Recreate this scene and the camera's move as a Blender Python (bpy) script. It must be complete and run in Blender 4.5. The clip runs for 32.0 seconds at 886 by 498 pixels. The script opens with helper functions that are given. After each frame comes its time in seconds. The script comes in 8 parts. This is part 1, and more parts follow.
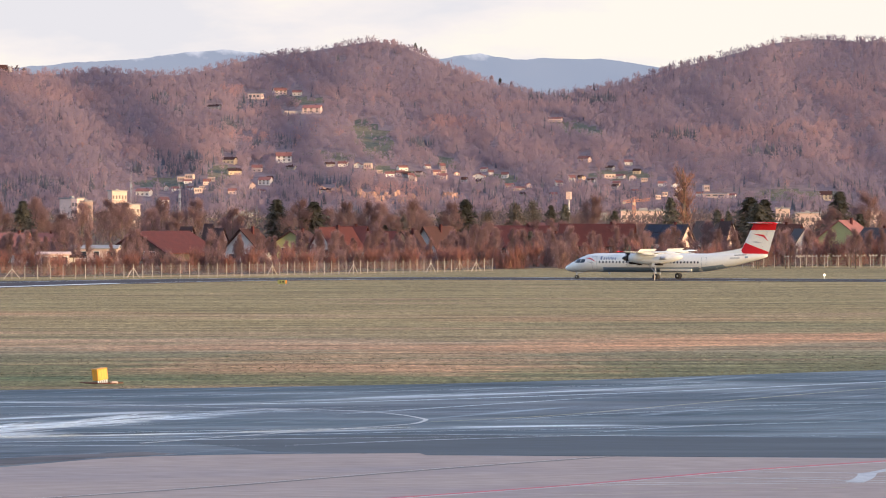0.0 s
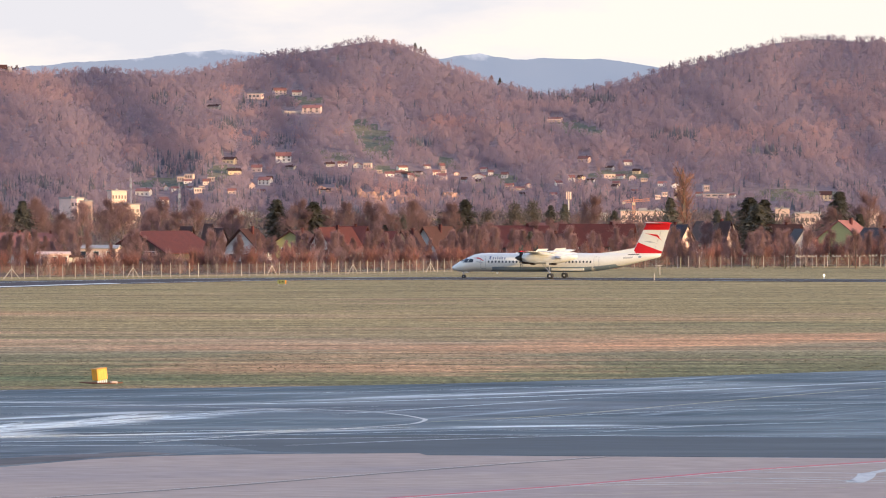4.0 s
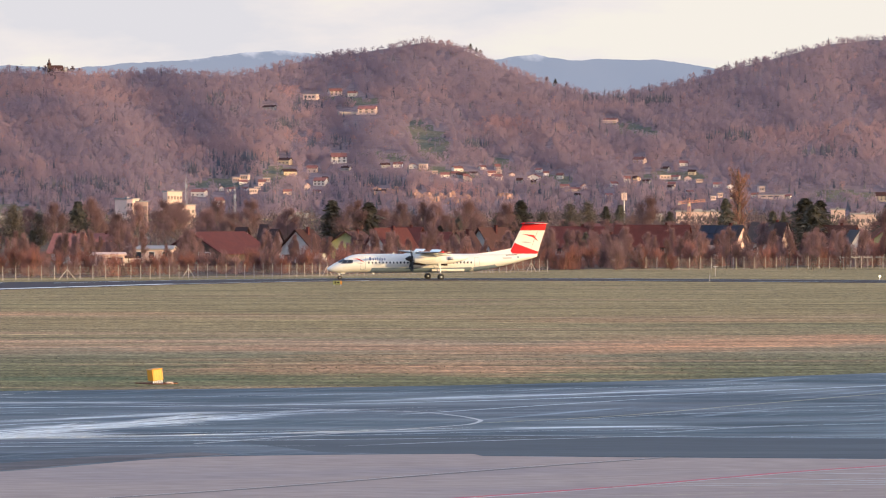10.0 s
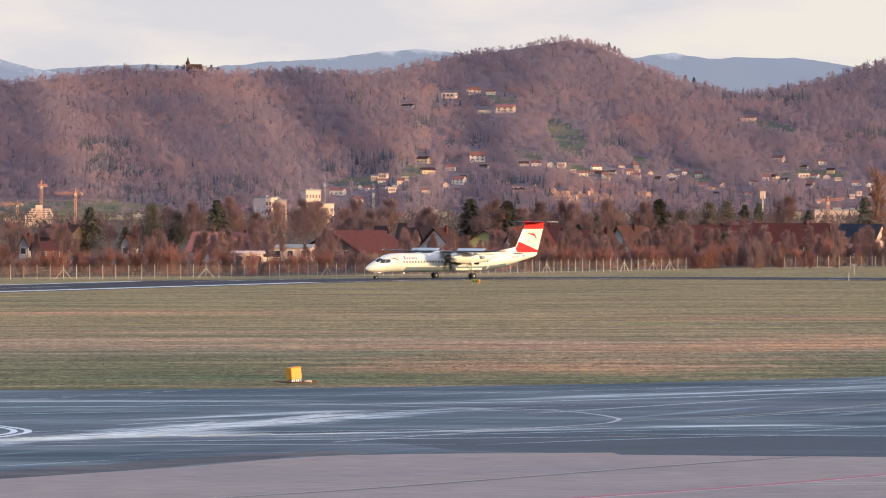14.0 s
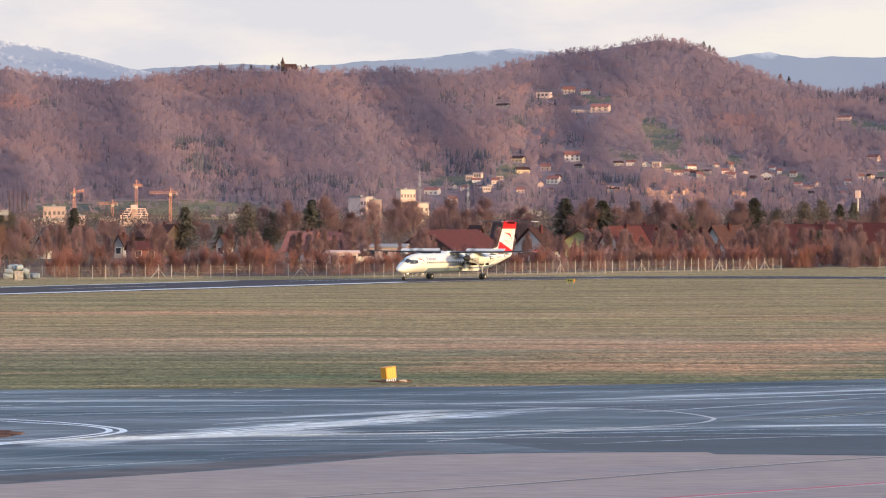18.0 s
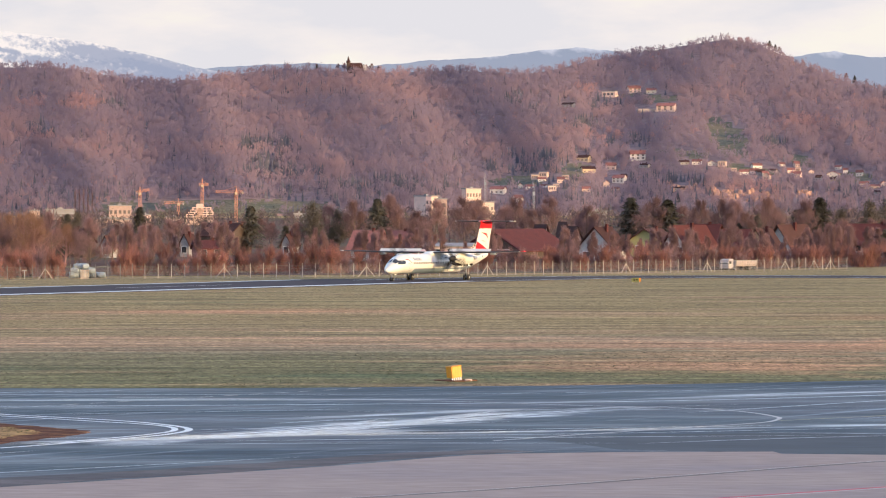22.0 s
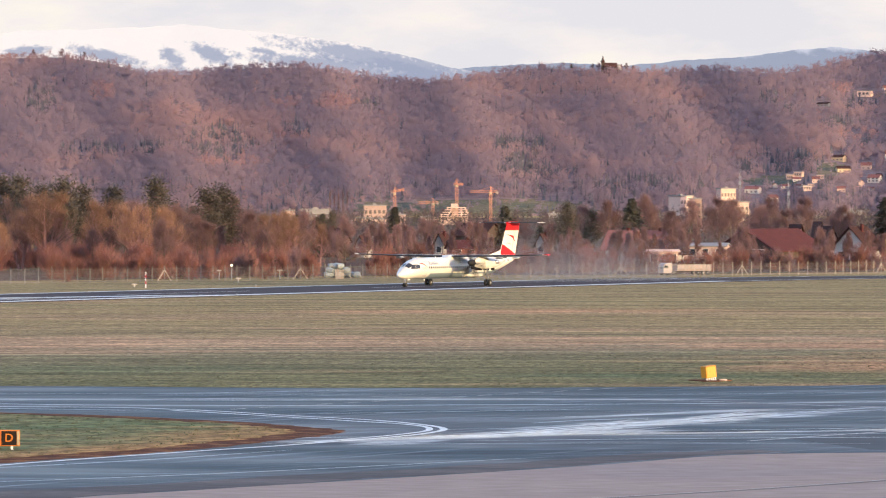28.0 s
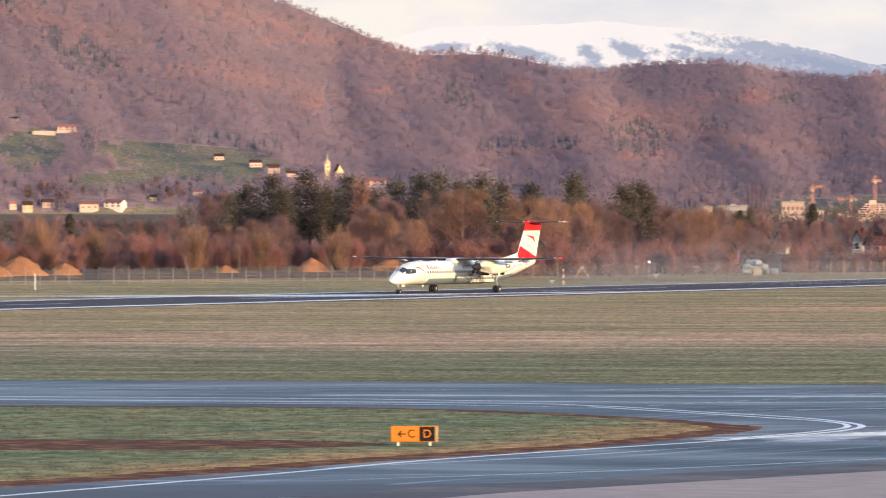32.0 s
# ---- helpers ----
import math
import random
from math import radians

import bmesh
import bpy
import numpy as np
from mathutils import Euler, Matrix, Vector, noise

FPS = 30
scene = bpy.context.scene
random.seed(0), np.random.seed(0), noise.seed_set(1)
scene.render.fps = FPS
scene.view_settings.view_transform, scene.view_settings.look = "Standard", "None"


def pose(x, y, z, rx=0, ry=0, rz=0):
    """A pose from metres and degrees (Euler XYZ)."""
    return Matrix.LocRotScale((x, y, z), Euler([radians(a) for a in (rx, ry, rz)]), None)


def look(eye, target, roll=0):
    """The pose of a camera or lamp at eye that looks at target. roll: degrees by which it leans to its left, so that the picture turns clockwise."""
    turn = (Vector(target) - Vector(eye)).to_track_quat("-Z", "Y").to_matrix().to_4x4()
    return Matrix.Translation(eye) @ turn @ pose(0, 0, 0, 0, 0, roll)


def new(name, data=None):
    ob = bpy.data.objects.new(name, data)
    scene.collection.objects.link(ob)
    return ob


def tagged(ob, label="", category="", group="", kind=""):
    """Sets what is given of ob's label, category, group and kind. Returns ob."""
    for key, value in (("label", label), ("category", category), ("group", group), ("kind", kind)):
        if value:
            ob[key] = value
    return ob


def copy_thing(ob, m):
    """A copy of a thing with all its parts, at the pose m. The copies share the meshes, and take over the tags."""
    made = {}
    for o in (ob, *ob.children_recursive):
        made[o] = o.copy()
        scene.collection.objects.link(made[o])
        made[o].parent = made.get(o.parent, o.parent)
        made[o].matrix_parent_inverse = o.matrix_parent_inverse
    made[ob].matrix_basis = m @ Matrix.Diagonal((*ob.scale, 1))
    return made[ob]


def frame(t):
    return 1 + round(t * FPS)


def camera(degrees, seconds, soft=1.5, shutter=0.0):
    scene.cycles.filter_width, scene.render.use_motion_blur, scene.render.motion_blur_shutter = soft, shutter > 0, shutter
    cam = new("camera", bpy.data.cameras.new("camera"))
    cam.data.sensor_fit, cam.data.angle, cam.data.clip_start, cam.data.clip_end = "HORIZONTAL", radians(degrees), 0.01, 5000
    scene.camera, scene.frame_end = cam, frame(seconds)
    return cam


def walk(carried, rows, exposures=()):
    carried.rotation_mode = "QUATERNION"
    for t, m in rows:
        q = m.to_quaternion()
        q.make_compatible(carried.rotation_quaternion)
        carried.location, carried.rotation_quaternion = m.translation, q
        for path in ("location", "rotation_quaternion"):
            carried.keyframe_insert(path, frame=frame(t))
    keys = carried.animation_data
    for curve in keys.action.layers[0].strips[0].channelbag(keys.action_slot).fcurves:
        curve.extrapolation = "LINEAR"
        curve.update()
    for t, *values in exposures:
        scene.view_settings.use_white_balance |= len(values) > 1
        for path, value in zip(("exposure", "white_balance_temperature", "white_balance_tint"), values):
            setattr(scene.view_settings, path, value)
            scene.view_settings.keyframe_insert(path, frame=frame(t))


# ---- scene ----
EYE = (0.0, 0.0, 11.3)


def aim(turn, tilt, lean):
    """Camera pose at the fixed eye: degrees to the right of north, above level, leaning left."""
    return pose(*EYE) @ pose(0, 0, 0, 0, 0, -turn) @ pose(0, 0, 0, 90 + tilt) @ pose(0, 0, 0, 0, 0, lean)


cam = camera(8.93, 32.0, soft=1.1, shutter=0.4)
walk(cam, [
    (0, aim(2.253, -0.485, -0.011)),
    (0.5, aim(2.253, -0.485, -0.011)),
    (1, aim(2.253, -0.485, -0.011)),
    (1.5, aim(2.255, -0.485, -0.012)),
    (2, aim(2.254, -0.485, -0.012)),
    (2.5, aim(2.254, -0.485, -0.003)),
    (3, aim(2.255, -0.485, 0.008)),
    (3.5, aim(2.256, -0.485, 0.006)),
    (5.5, aim(2.257, -0.485, 0.013)),
    (6, aim(2.261, -0.486, 0.028)),
    (6.5, aim(2.262, -0.486, 0.011)),
    (7, aim(2.262, -0.486, 0.023)),
    (7.5, aim(2.262, -0.486, -0.008)),
    (8, aim(2.246, -0.485, -0.010)),
    (8.5, aim(2.209, -0.483, -0.044)),
    (9, aim(2.117, -0.480, 0.019)),
    (9.5, aim(1.932, -0.477, 0.043)),
    (10, aim(1.697, -0.477, 0.032)),
    (10.5, aim(1.458, -0.479, -0.036)),
    (11, aim(1.255, -0.482, -0.023)),
    (11.5, aim(1.049, -0.482, 0.032)),
    (12, aim(0.845, -0.485, -0.016)),
    (12.5, aim(0.676, -0.487, -0.030)),
    (13, aim(0.547, -0.488, -0.042)),
    (13.5, aim(0.432, -0.491, 0.023)),
    (14, aim(0.299, -0.492, 0.011)),
    (14.5, aim(0.155, -0.492, 0.023)),
    (15, aim(0.000, -0.493, -0.008)),
    (15.5, aim(-0.146, -0.494, -0.011)),
    (17.5, aim(-0.540, -0.497, -0.024)),
    (18, aim(-0.658, -0.497, -0.015)),
    (18.5, aim(-0.818, -0.496, 0.002)),
    (19, aim(-0.976, -0.498, -0.018)),
    (19.5, aim(-1.116, -0.500, -0.018)),
    (20, aim(-1.194, -0.504, -0.010)),
    (20.5, aim(-1.238, -0.505, -0.010)),
    (21, aim(-1.246, -0.506, -0.015)),
    (21.5, aim(-1.278, -0.506, -0.003)),
    (22, aim(-1.320, -0.506, 0.012)),
    (22.5, aim(-1.417, -0.505, 0.010)),
    (23, aim(-1.561, -0.503, -0.022)),
    (23.5, aim(-1.750, -0.503, -0.008)),
    (24, aim(-1.911, -0.505, 0.019)),
    (24.5, aim(-2.013, -0.506, 0.022)),
    (25, aim(-2.181, -0.501, -0.023)),
    (25.5, aim(-2.460, -0.500, -0.028)),
    (27.5, aim(-3.508, -0.507, -0.017)),
    (28, aim(-3.890, -0.508, 0.005)),
    (28.5, aim(-4.292, -0.508, 0.025)),
    (29, aim(-4.689, -0.514, 0.041)),
    (29.5, aim(-5.105, -0.520, 0.019)),
    (30, aim(-5.562, -0.522, 0.004)),
    (30.5, aim(-6.075, -0.530, 0.039)),
    (31, aim(-6.656, -0.532, -0.005)),
    (31.5, aim(-7.327, -0.536, 0.002)),
    (32, aim(-8.106, -0.543, -0.010)),
], exposures=[(t, stops, 6040, 9) for t, stops in ((0, 0.02), (0.8, 0.08), (6, 0.06), (7.5, 0.0), (9, -0.06), (13, -0.20), (15.5, -0.15), (19, -0.08), (23, -0.04), (28, -0.02), (32, -0.03))])

# ---------------------------------------------------------------- light
SUN_SIDE, SUN_UP = 56.0, 5.0          # degrees behind the right shoulder, above the horizon
to_sun = Vector((math.sin(radians(180 - SUN_SIDE)), math.cos(radians(180 - SUN_SIDE)), math.tan(radians(SUN_UP)))).normalized()
sun = new("sun", bpy.data.lights.new("sun", "SUN"))
sun.data.energy, sun.data.angle, sun.data.color = 6.0, radians(0.6), (1.0, 0.67, 0.31)
sun.matrix_world = look(to_sun * 100, (0, 0, 0))

world = bpy.data.worlds.new("morning_sky")
scene.world = world
world.use_nodes = True


def sky_nodes():
    n, l = world.node_tree.nodes, world.node_tree.links
    n.clear()
    out, back = n.new("ShaderNodeOutputWorld"), n.new("ShaderNodeBackground")
    sky = n.new("ShaderNodeTexSky")
    sky.sky_type, sky.sun_disc = "NISHITA", False
    sky.sun_elevation, sky.sun_rotation = radians(SUN_UP), radians(180 - SUN_SIDE)
    gain = n.new("ShaderNodeVectorMath")
    gain.operation = "SCALE"
    gain.inputs[3].default_value = 0.64
    l.new(sky.outputs[0], gain.inputs[0])
    co, squash = n.new("ShaderNodeTexCoord"), n.new("ShaderNodeMapping")
    squash.inputs["Scale"].default_value = (3.0, 3.0, 10.0)
    l.new(co.outputs["Generated"], squash.inputs[0])
    puffs, veil = n.new("ShaderNodeTexNoise"), n.new("ShaderNodeTexNoise")
    for t, s, d, r in ((puffs, 5.0, 7, 0.55), (veil, 2.2, 5, 0.5)):
        t.inputs["Scale"].default_value, t.inputs["Detail"].default_value, t.inputs["Roughness"].default_value = s, d, r
        l.new(squash.outputs[0], t.inputs[0])
    tone, cover = n.new("ShaderNodeValToRGB"), n.new("ShaderNodeValToRGB")
    tone.color_ramp.elements[0].position, tone.color_ramp.elements[0].color = 0.42, (0.85, 0.79, 0.775, 1)
    tone.color_ramp.elements[1].position, tone.color_ramp.elements[1].color = 0.58, (1.04, 0.93, 0.79, 1)
    e = tone.color_ramp.elements.new(0.52)
    e.color = (0.98, 0.87, 0.80, 1)
    cover.color_ramp.elements[0].position, cover.color_ramp.elements[0].color = 0.46, (0.0, 0.0, 0.0, 1)
    cover.color_ramp.elements[1].position, cover.color_ramp.elements[1].color = 0.68, (0.65, 0.65, 0.65, 1)
    l.new(puffs.outputs[0], tone.inputs[0])
    l.new(veil.outputs[0], cover.inputs[0])
    mix = n.new("ShaderNodeMix")
    mix.data_type = "RGBA"
    sep, low, most = n.new("ShaderNodeSeparateXYZ"), n.new("ShaderNodeMapRange"), n.new("ShaderNodeMath")
    low.inputs["From Min"].default_value, low.inputs["From Max"].default_value = 0.05, 0.16
    low.inputs["To Min"].default_value, low.inputs["To Max"].default_value = 1.0, 0.0
    l.new(co.outputs["Generated"], sep.inputs[0]), l.new(sep.outputs[2], low.inputs[0])
    most.operation = "MAXIMUM"
    l.new(low.outputs[0], most.inputs[0]), l.new(cover.outputs[0], most.inputs[1])
    l.new(most.outputs[0], mix.inputs["Factor"])
    tint = n.new("ShaderNodeVectorMath")
    tint.operation = "MULTIPLY"
    tint.inputs[1].default_value = (1.0, 0.92, 1.13)
    l.new(gain.outputs[0], tint.inputs[0])
    l.new(tint.outputs[0], mix.inputs["A"])
    l.new(tone.outputs[0], mix.inputs["B"])
    l.new(mix.outputs["Result"], back.inputs[0])
    back.inputs[1].default_value = 1.0
    l.new(back.outputs[0], out.inputs[0])


sky_nodes()


# ---------------------------------------------------------------- materials
def material(name, c1, c2=None, size=1.0, rough=0.8, bump=0.0, metal=0.0, grain=0.12, c3=None, size3=8.0, spread=0.25, spec=0.5, by_object=0.0, stretch=(1, 1, 1), coat=0.0):
    """A surface: c1 to c2 in patches of about `size` metres, c3 in patches of `size3`, finer grain and relief."""
    m = bpy.data.materials.new(name)
    m.use_nodes = True
    n, l = m.node_tree.nodes, m.node_tree.links
    bsdf = n["Principled BSDF"]
    bsdf.inputs["Roughness"].default_value, bsdf.inputs["Metallic"].default_value = rough, metal
    bsdf.inputs["Specular IOR Level"].default_value = spec
    bsdf.inputs["Coat Weight"].default_value = coat
    c2 = c2 or tuple(v * 0.8 for v in c1)
    co, mp = n.new("ShaderNodeTexCoord"), n.new("ShaderNodeMapping")
    mp.inputs["Scale"].default_value = stretch
    l.new(co.outputs["Object"], mp.inputs[0])

    def noisy(scale, detail):
        t = n.new("ShaderNodeTexNoise")
        t.inputs["Scale"].default_value, t.inputs["Detail"].default_value = scale, detail
        l.new(mp.outputs[0], t.inputs[0])
        return t.outputs[0]

    def ramp(fac, lo, hi):
        r = n.new("ShaderNodeMapRange")
        r.inputs["From Min"].default_value, r.inputs["From Max"].default_value = lo, hi
        l.new(fac, r.inputs[0])
        return r.outputs[0]

    def blend(fac, a, b, kind="MIX"):
        x = n.new("ShaderNodeMix")
        x.data_type, x.blend_type = "RGBA", kind
        for key, value in (("Factor", fac), ("A", a), ("B", b)):
            if isinstance(value, (int, float)):
                x.inputs[key].default_value = value
            elif isinstance(value, tuple):
                x.inputs[key].default_value = (*value, 1)
            else:
                l.new(value, x.inputs[key])
        return x.outputs["Result"]

    col = blend(ramp(noisy(1 / size, 4), 0.5 - spread, 0.5 + spread), c1, c2)
    if c3:
        col = blend(ramp(noisy(1 / size3, 3), 0.48, 0.66), col, c3)
    fine = noisy(9 / size, 3)
    if grain:
        g = ramp(fine, 0.25, 0.75)
        dark = blend(g, tuple(1 - grain * 1.6 for _ in range(3)), tuple(1 + grain for _ in range(3)))
        col = blend(1.0, col, dark, "MULTIPLY")
    if by_object:
        info = n.new("ShaderNodeObjectInfo")
        col = blend(1.0, col, blend(info.outputs["Random"], tuple(1 - by_object for _ in range(3)), tuple(1 + by_object for _ in range(3))), "MULTIPLY")
    l.new(col, bsdf.inputs["Base Color"])
    if bump:
        b = n.new("ShaderNodeBump")
        b.inputs["Strength"].default_value, b.inputs["Distance"].default_value = 0.8, bump
        l.new(fine, b.inputs["Height"])
        l.new(b.outputs[0], bsdf.inputs["Normal"])
    return m


def glowing(name, color, power):
    m = bpy.data.materials.new(name)
    m.use_nodes = True
    b = m.node_tree.nodes["Principled BSDF"]
    b.inputs["Base Color"].default_value = (*color, 1)
    b.inputs["Emission Color"].default_value, b.inputs["Emission Strength"].default_value = (*color, 1), power
    return m


def rough_varies(m, scale, lo, hi, stretch):
    """Lets the gloss of a surface change in patches."""
    n, l = m.node_tree.nodes, m.node_tree.links
    co, mp, t, r = n.new("ShaderNodeTexCoord"), n.new("ShaderNodeMapping"), n.new("ShaderNodeTexNoise"), n.new("ShaderNodeMapRange")
    mp.inputs["Scale"].default_value, t.inputs["Scale"].default_value, t.inputs["Detail"].default_value = stretch, scale, 5
    r.inputs["From Min"].default_value, r.inputs["From Max"].default_value = 0.35, 0.65
    r.inputs["To Min"].default_value, r.inputs["To Max"].default_value = lo, hi
    l.new(co.outputs["Object"], mp.inputs[0]), l.new(mp.outputs[0], t.inputs[0]), l.new(t.outputs[0], r.inputs[0])
    l.new(r.outputs[0], n["Principled BSDF"].inputs["Roughness"])
    return m


def layers(m):
    """Node helpers that lay more patterns over a material's base colour."""
    n, l = m.node_tree.nodes, m.node_tree.links
    co = n.new("ShaderNodeTexCoord")

    def pattern(scale, detail=4, rough=0.55, turn=0.0, lo=0.3, hi=0.7, to=(0.0, 1.0)):
        spin, mp, t, r = n.new("ShaderNodeMapping"), n.new("ShaderNodeMapping"), n.new("ShaderNodeTexNoise"), n.new("ShaderNodeMapRange")
        spin.inputs["Rotation"].default_value = (0, 0, radians(-turn))
        mp.inputs["Scale"].default_value = (*scale, 1)
        t.inputs["Scale"].default_value, t.inputs["Detail"].default_value, t.inputs["Roughness"].default_value = 1.0, detail, rough
        r.inputs["From Min"].default_value, r.inputs["From Max"].default_value = lo, hi
        r.inputs["To Min"].default_value, r.inputs["To Max"].default_value = to
        l.new(co.outputs["Object"], spin.inputs[0]), l.new(spin.outputs[0], mp.inputs[0]), l.new(mp.outputs[0], t.inputs[0]), l.new(t.outputs[0], r.inputs[0])
        return r.outputs[0]

    def mixed(kind, fac, a, b):
        x = n.new("ShaderNodeMix")
        x.data_type, x.blend_type = "RGBA", kind
        for key, value in (("Factor", fac), ("A", a), ("B", b)):
            if isinstance(value, (int, float)):
                x.inputs[key].default_value = value
            elif isinstance(value, tuple):
                x.inputs[key].default_value = (*value, 1)
            else:
                l.new(value, x.inputs[key])
        return x.outputs["Result"]

    def times(a, b):
        x = n.new("ShaderNodeMath")
        x.operation = "MULTIPLY"
        l.new(a, x.inputs[0])
        if isinstance(b, (int, float)):
            x.inputs[1].default_value = b
        else:
            l.new(b, x.inputs[1])
        return x.outputs[0]

    def blot(at, size, soft=0.5, turn=0.0):
        """1 inside a ragged ellipse on the ground."""
        v, d, r, add = n.new("ShaderNodeMapping"), n.new("ShaderNodeVectorMath"), n.new("ShaderNodeMapRange"), n.new("ShaderNodeMath")
        c, s = math.cos(radians(-turn)), math.sin(radians(-turn))
        spin = n.new("ShaderNodeMapping")
        spin.inputs["Rotation"].default_value = (0, 0, radians(-turn))
        v.inputs["Location"].default_value = (-(at[0] * c - at[1] * s) / size[0], -(at[0] * s + at[1] * c) / size[1], 0)
        v.inputs["Scale"].default_value = (1 / size[0], 1 / size[1], 0)
        d.operation = "LENGTH"
        l.new(co.outputs["Object"], spin.inputs[0]), l.new(spin.outputs[0], v.inputs[0]), l.new(v.outputs[0], d.inputs[0])
        l.new(d.outputs["Value"], add.inputs[0]), l.new(pattern((0.09, 0.12), 5, 0.65, to=(-0.55, 0.55)), add.inputs[1])
        r.inputs["From Min"].default_value, r.inputs["From Max"].default_value = 1.0 + soft, 1.0 - soft
        l.new(add.outputs[0], r.inputs[0])
        return r.outputs[0]

    return n, l, co, pattern, mixed, times, blot


def field_grass():
    """Airfield grass in winter: green by the taxiway, then straw and pinkish dry strips, tufts and mowing tracks."""
    m = material("grass", (0.2, 0.2, 0.1), rough=0.95, bump=0.1, size=3, spec=0.1)
    n, l, co, pattern, mixed, times, blot = layers(m)
    sep, slant, off, unit, bands = (n.new("ShaderNode" + k) for k in ("SeparateXYZ", "Math", "Math", "MapRange", "ValToRGB"))
    l.new(co.outputs["Object"], sep.inputs[0])
    slant.operation = off.operation = "MULTIPLY_ADD"
    slant.inputs[1].default_value, off.inputs[1].default_value = -0.14, 1.0
    l.new(sep.outputs[0], slant.inputs[0]), l.new(sep.outputs[1], slant.inputs[2])
    l.new(pattern((0.02, 0.035), 5, 0.6, to=(-16, 16)), off.inputs[0]), l.new(slant.outputs[0], off.inputs[2])
    unit.inputs["From Min"].default_value, unit.inputs["From Max"].default_value = 330, 630
    l.new(off.outputs[0], unit.inputs[0]), l.new(unit.outputs[0], bands.inputs[0])
    ramp = bands.color_ramp
    for k, (at, color) in enumerate(((0.0, (0.20, 0.185, 0.08)), (0.22, (0.215, 0.19, 0.09)), (0.30, (0.29, 0.235, 0.13)), (0.345, (0.36, 0.265, 0.15)), (0.385, (0.33, 0.25, 0.14)), (0.415, (0.40, 0.285, 0.165)), (0.45, (0.36, 0.265, 0.13)),
                                     (0.70, (0.37, 0.27, 0.12)), (0.755, (0.44, 0.29, 0.15)), (0.79, (0.365, 0.265, 0.118)), (1.0, (0.355, 0.265, 0.12)))):
        e = ramp.elements[k] if k < 2 else ramp.elements.new(at)
        e.position, e.color = at, (*color, 1)
    col = bands.outputs[0]
    col = mixed("MIX", pattern((0.012, 0.05), 5, 0.6, 4, 0.56, 0.66, (0, 0.75)), col, (0.50, 0.305, 0.168))
    for y0, half, x0, wide in ((448, 14, -75, 75), (461, 5, -14, 28), (433, 5, -95, 60)):
        col = mixed("MIX", times(blot((x0, y0), (wide, half), 0.5, 1), 0.72), col, (0.58, 0.36, 0.20))
    col = mixed("MIX", times(blot((42, 458), (40, 9), 0.5, 54), 0.95), col, (0.64, 0.34, 0.17))
    col = mixed("MIX", times(blot((12, 418), (26, 6), 0.5, 40), 0.4), col, (0.56, 0.33, 0.17))
    for at, size, share in (((8.5, 386), (13, 15), 0.75), ((52, 470), (20, 13), 0.8), ((38.4, 541.7), (16, 9), 0.5), ((12.5, 441.0), (24, 9), 0.5), ((-39.3, 567.4), (12, 7), 0.7), ((-25.1, 575.6), (18, 8), 0.6)):
        col = mixed("MIX", times(blot(at, size), share), col, (0.58, 0.31, 0.16))
    # first two: cabinet's shadow strip painted into the grass colour; others are greener grass
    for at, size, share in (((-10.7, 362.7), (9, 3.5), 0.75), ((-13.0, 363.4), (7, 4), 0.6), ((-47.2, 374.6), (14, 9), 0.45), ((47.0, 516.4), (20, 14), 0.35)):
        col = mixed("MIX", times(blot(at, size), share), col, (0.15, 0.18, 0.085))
    col = mixed("MIX", pattern((0.015, 0.07), 5, 0.6, 8, 0.56, 0.7, (0, 0.6)), col, (0.19, 0.185, 0.08))
    col = mixed("MULTIPLY", 1.0, col, pattern((0.03, 0.17), 6, 0.62, 5, 0.3, 0.7, (0.66, 1.32)))
    col = mixed("MULTIPLY", 1.0, col, pattern((0.7, 0.27), 3, 0.6, 0, 0.3, 0.7, (0.76, 1.20)))
    col = mixed("MULTIPLY", 1.0, col, pattern((0.05, 0.3), 3, 0.6, 3, 0.3, 0.7, (0.72, 1.26)))
    col = mixed("MULTIPLY", 1.0, col, pattern((0.22, 0.42), 4, 0.7, 4, 0.32, 0.68, (0.80, 1.22)))
    col = mixed("MULTIPLY", 1.0, col, pattern((1.6, 0.5), 3, 0.65, 0, 0.3, 0.7, (0.68, 1.34)))
    col = mixed("MULTIPLY", 1.0, col, pattern((0.004, 0.22), 4, 0.7, 1, 0.35, 0.65, (0.90, 1.08)))
    col = mixed("MULTIPLY", 1.0, col, pattern((3.2, 0.85), 3, 0.7, 2, 0.3, 0.7, (0.50, 1.42)))
    l.new(col, n["Principled BSDF"].inputs["Base Color"])
    return m


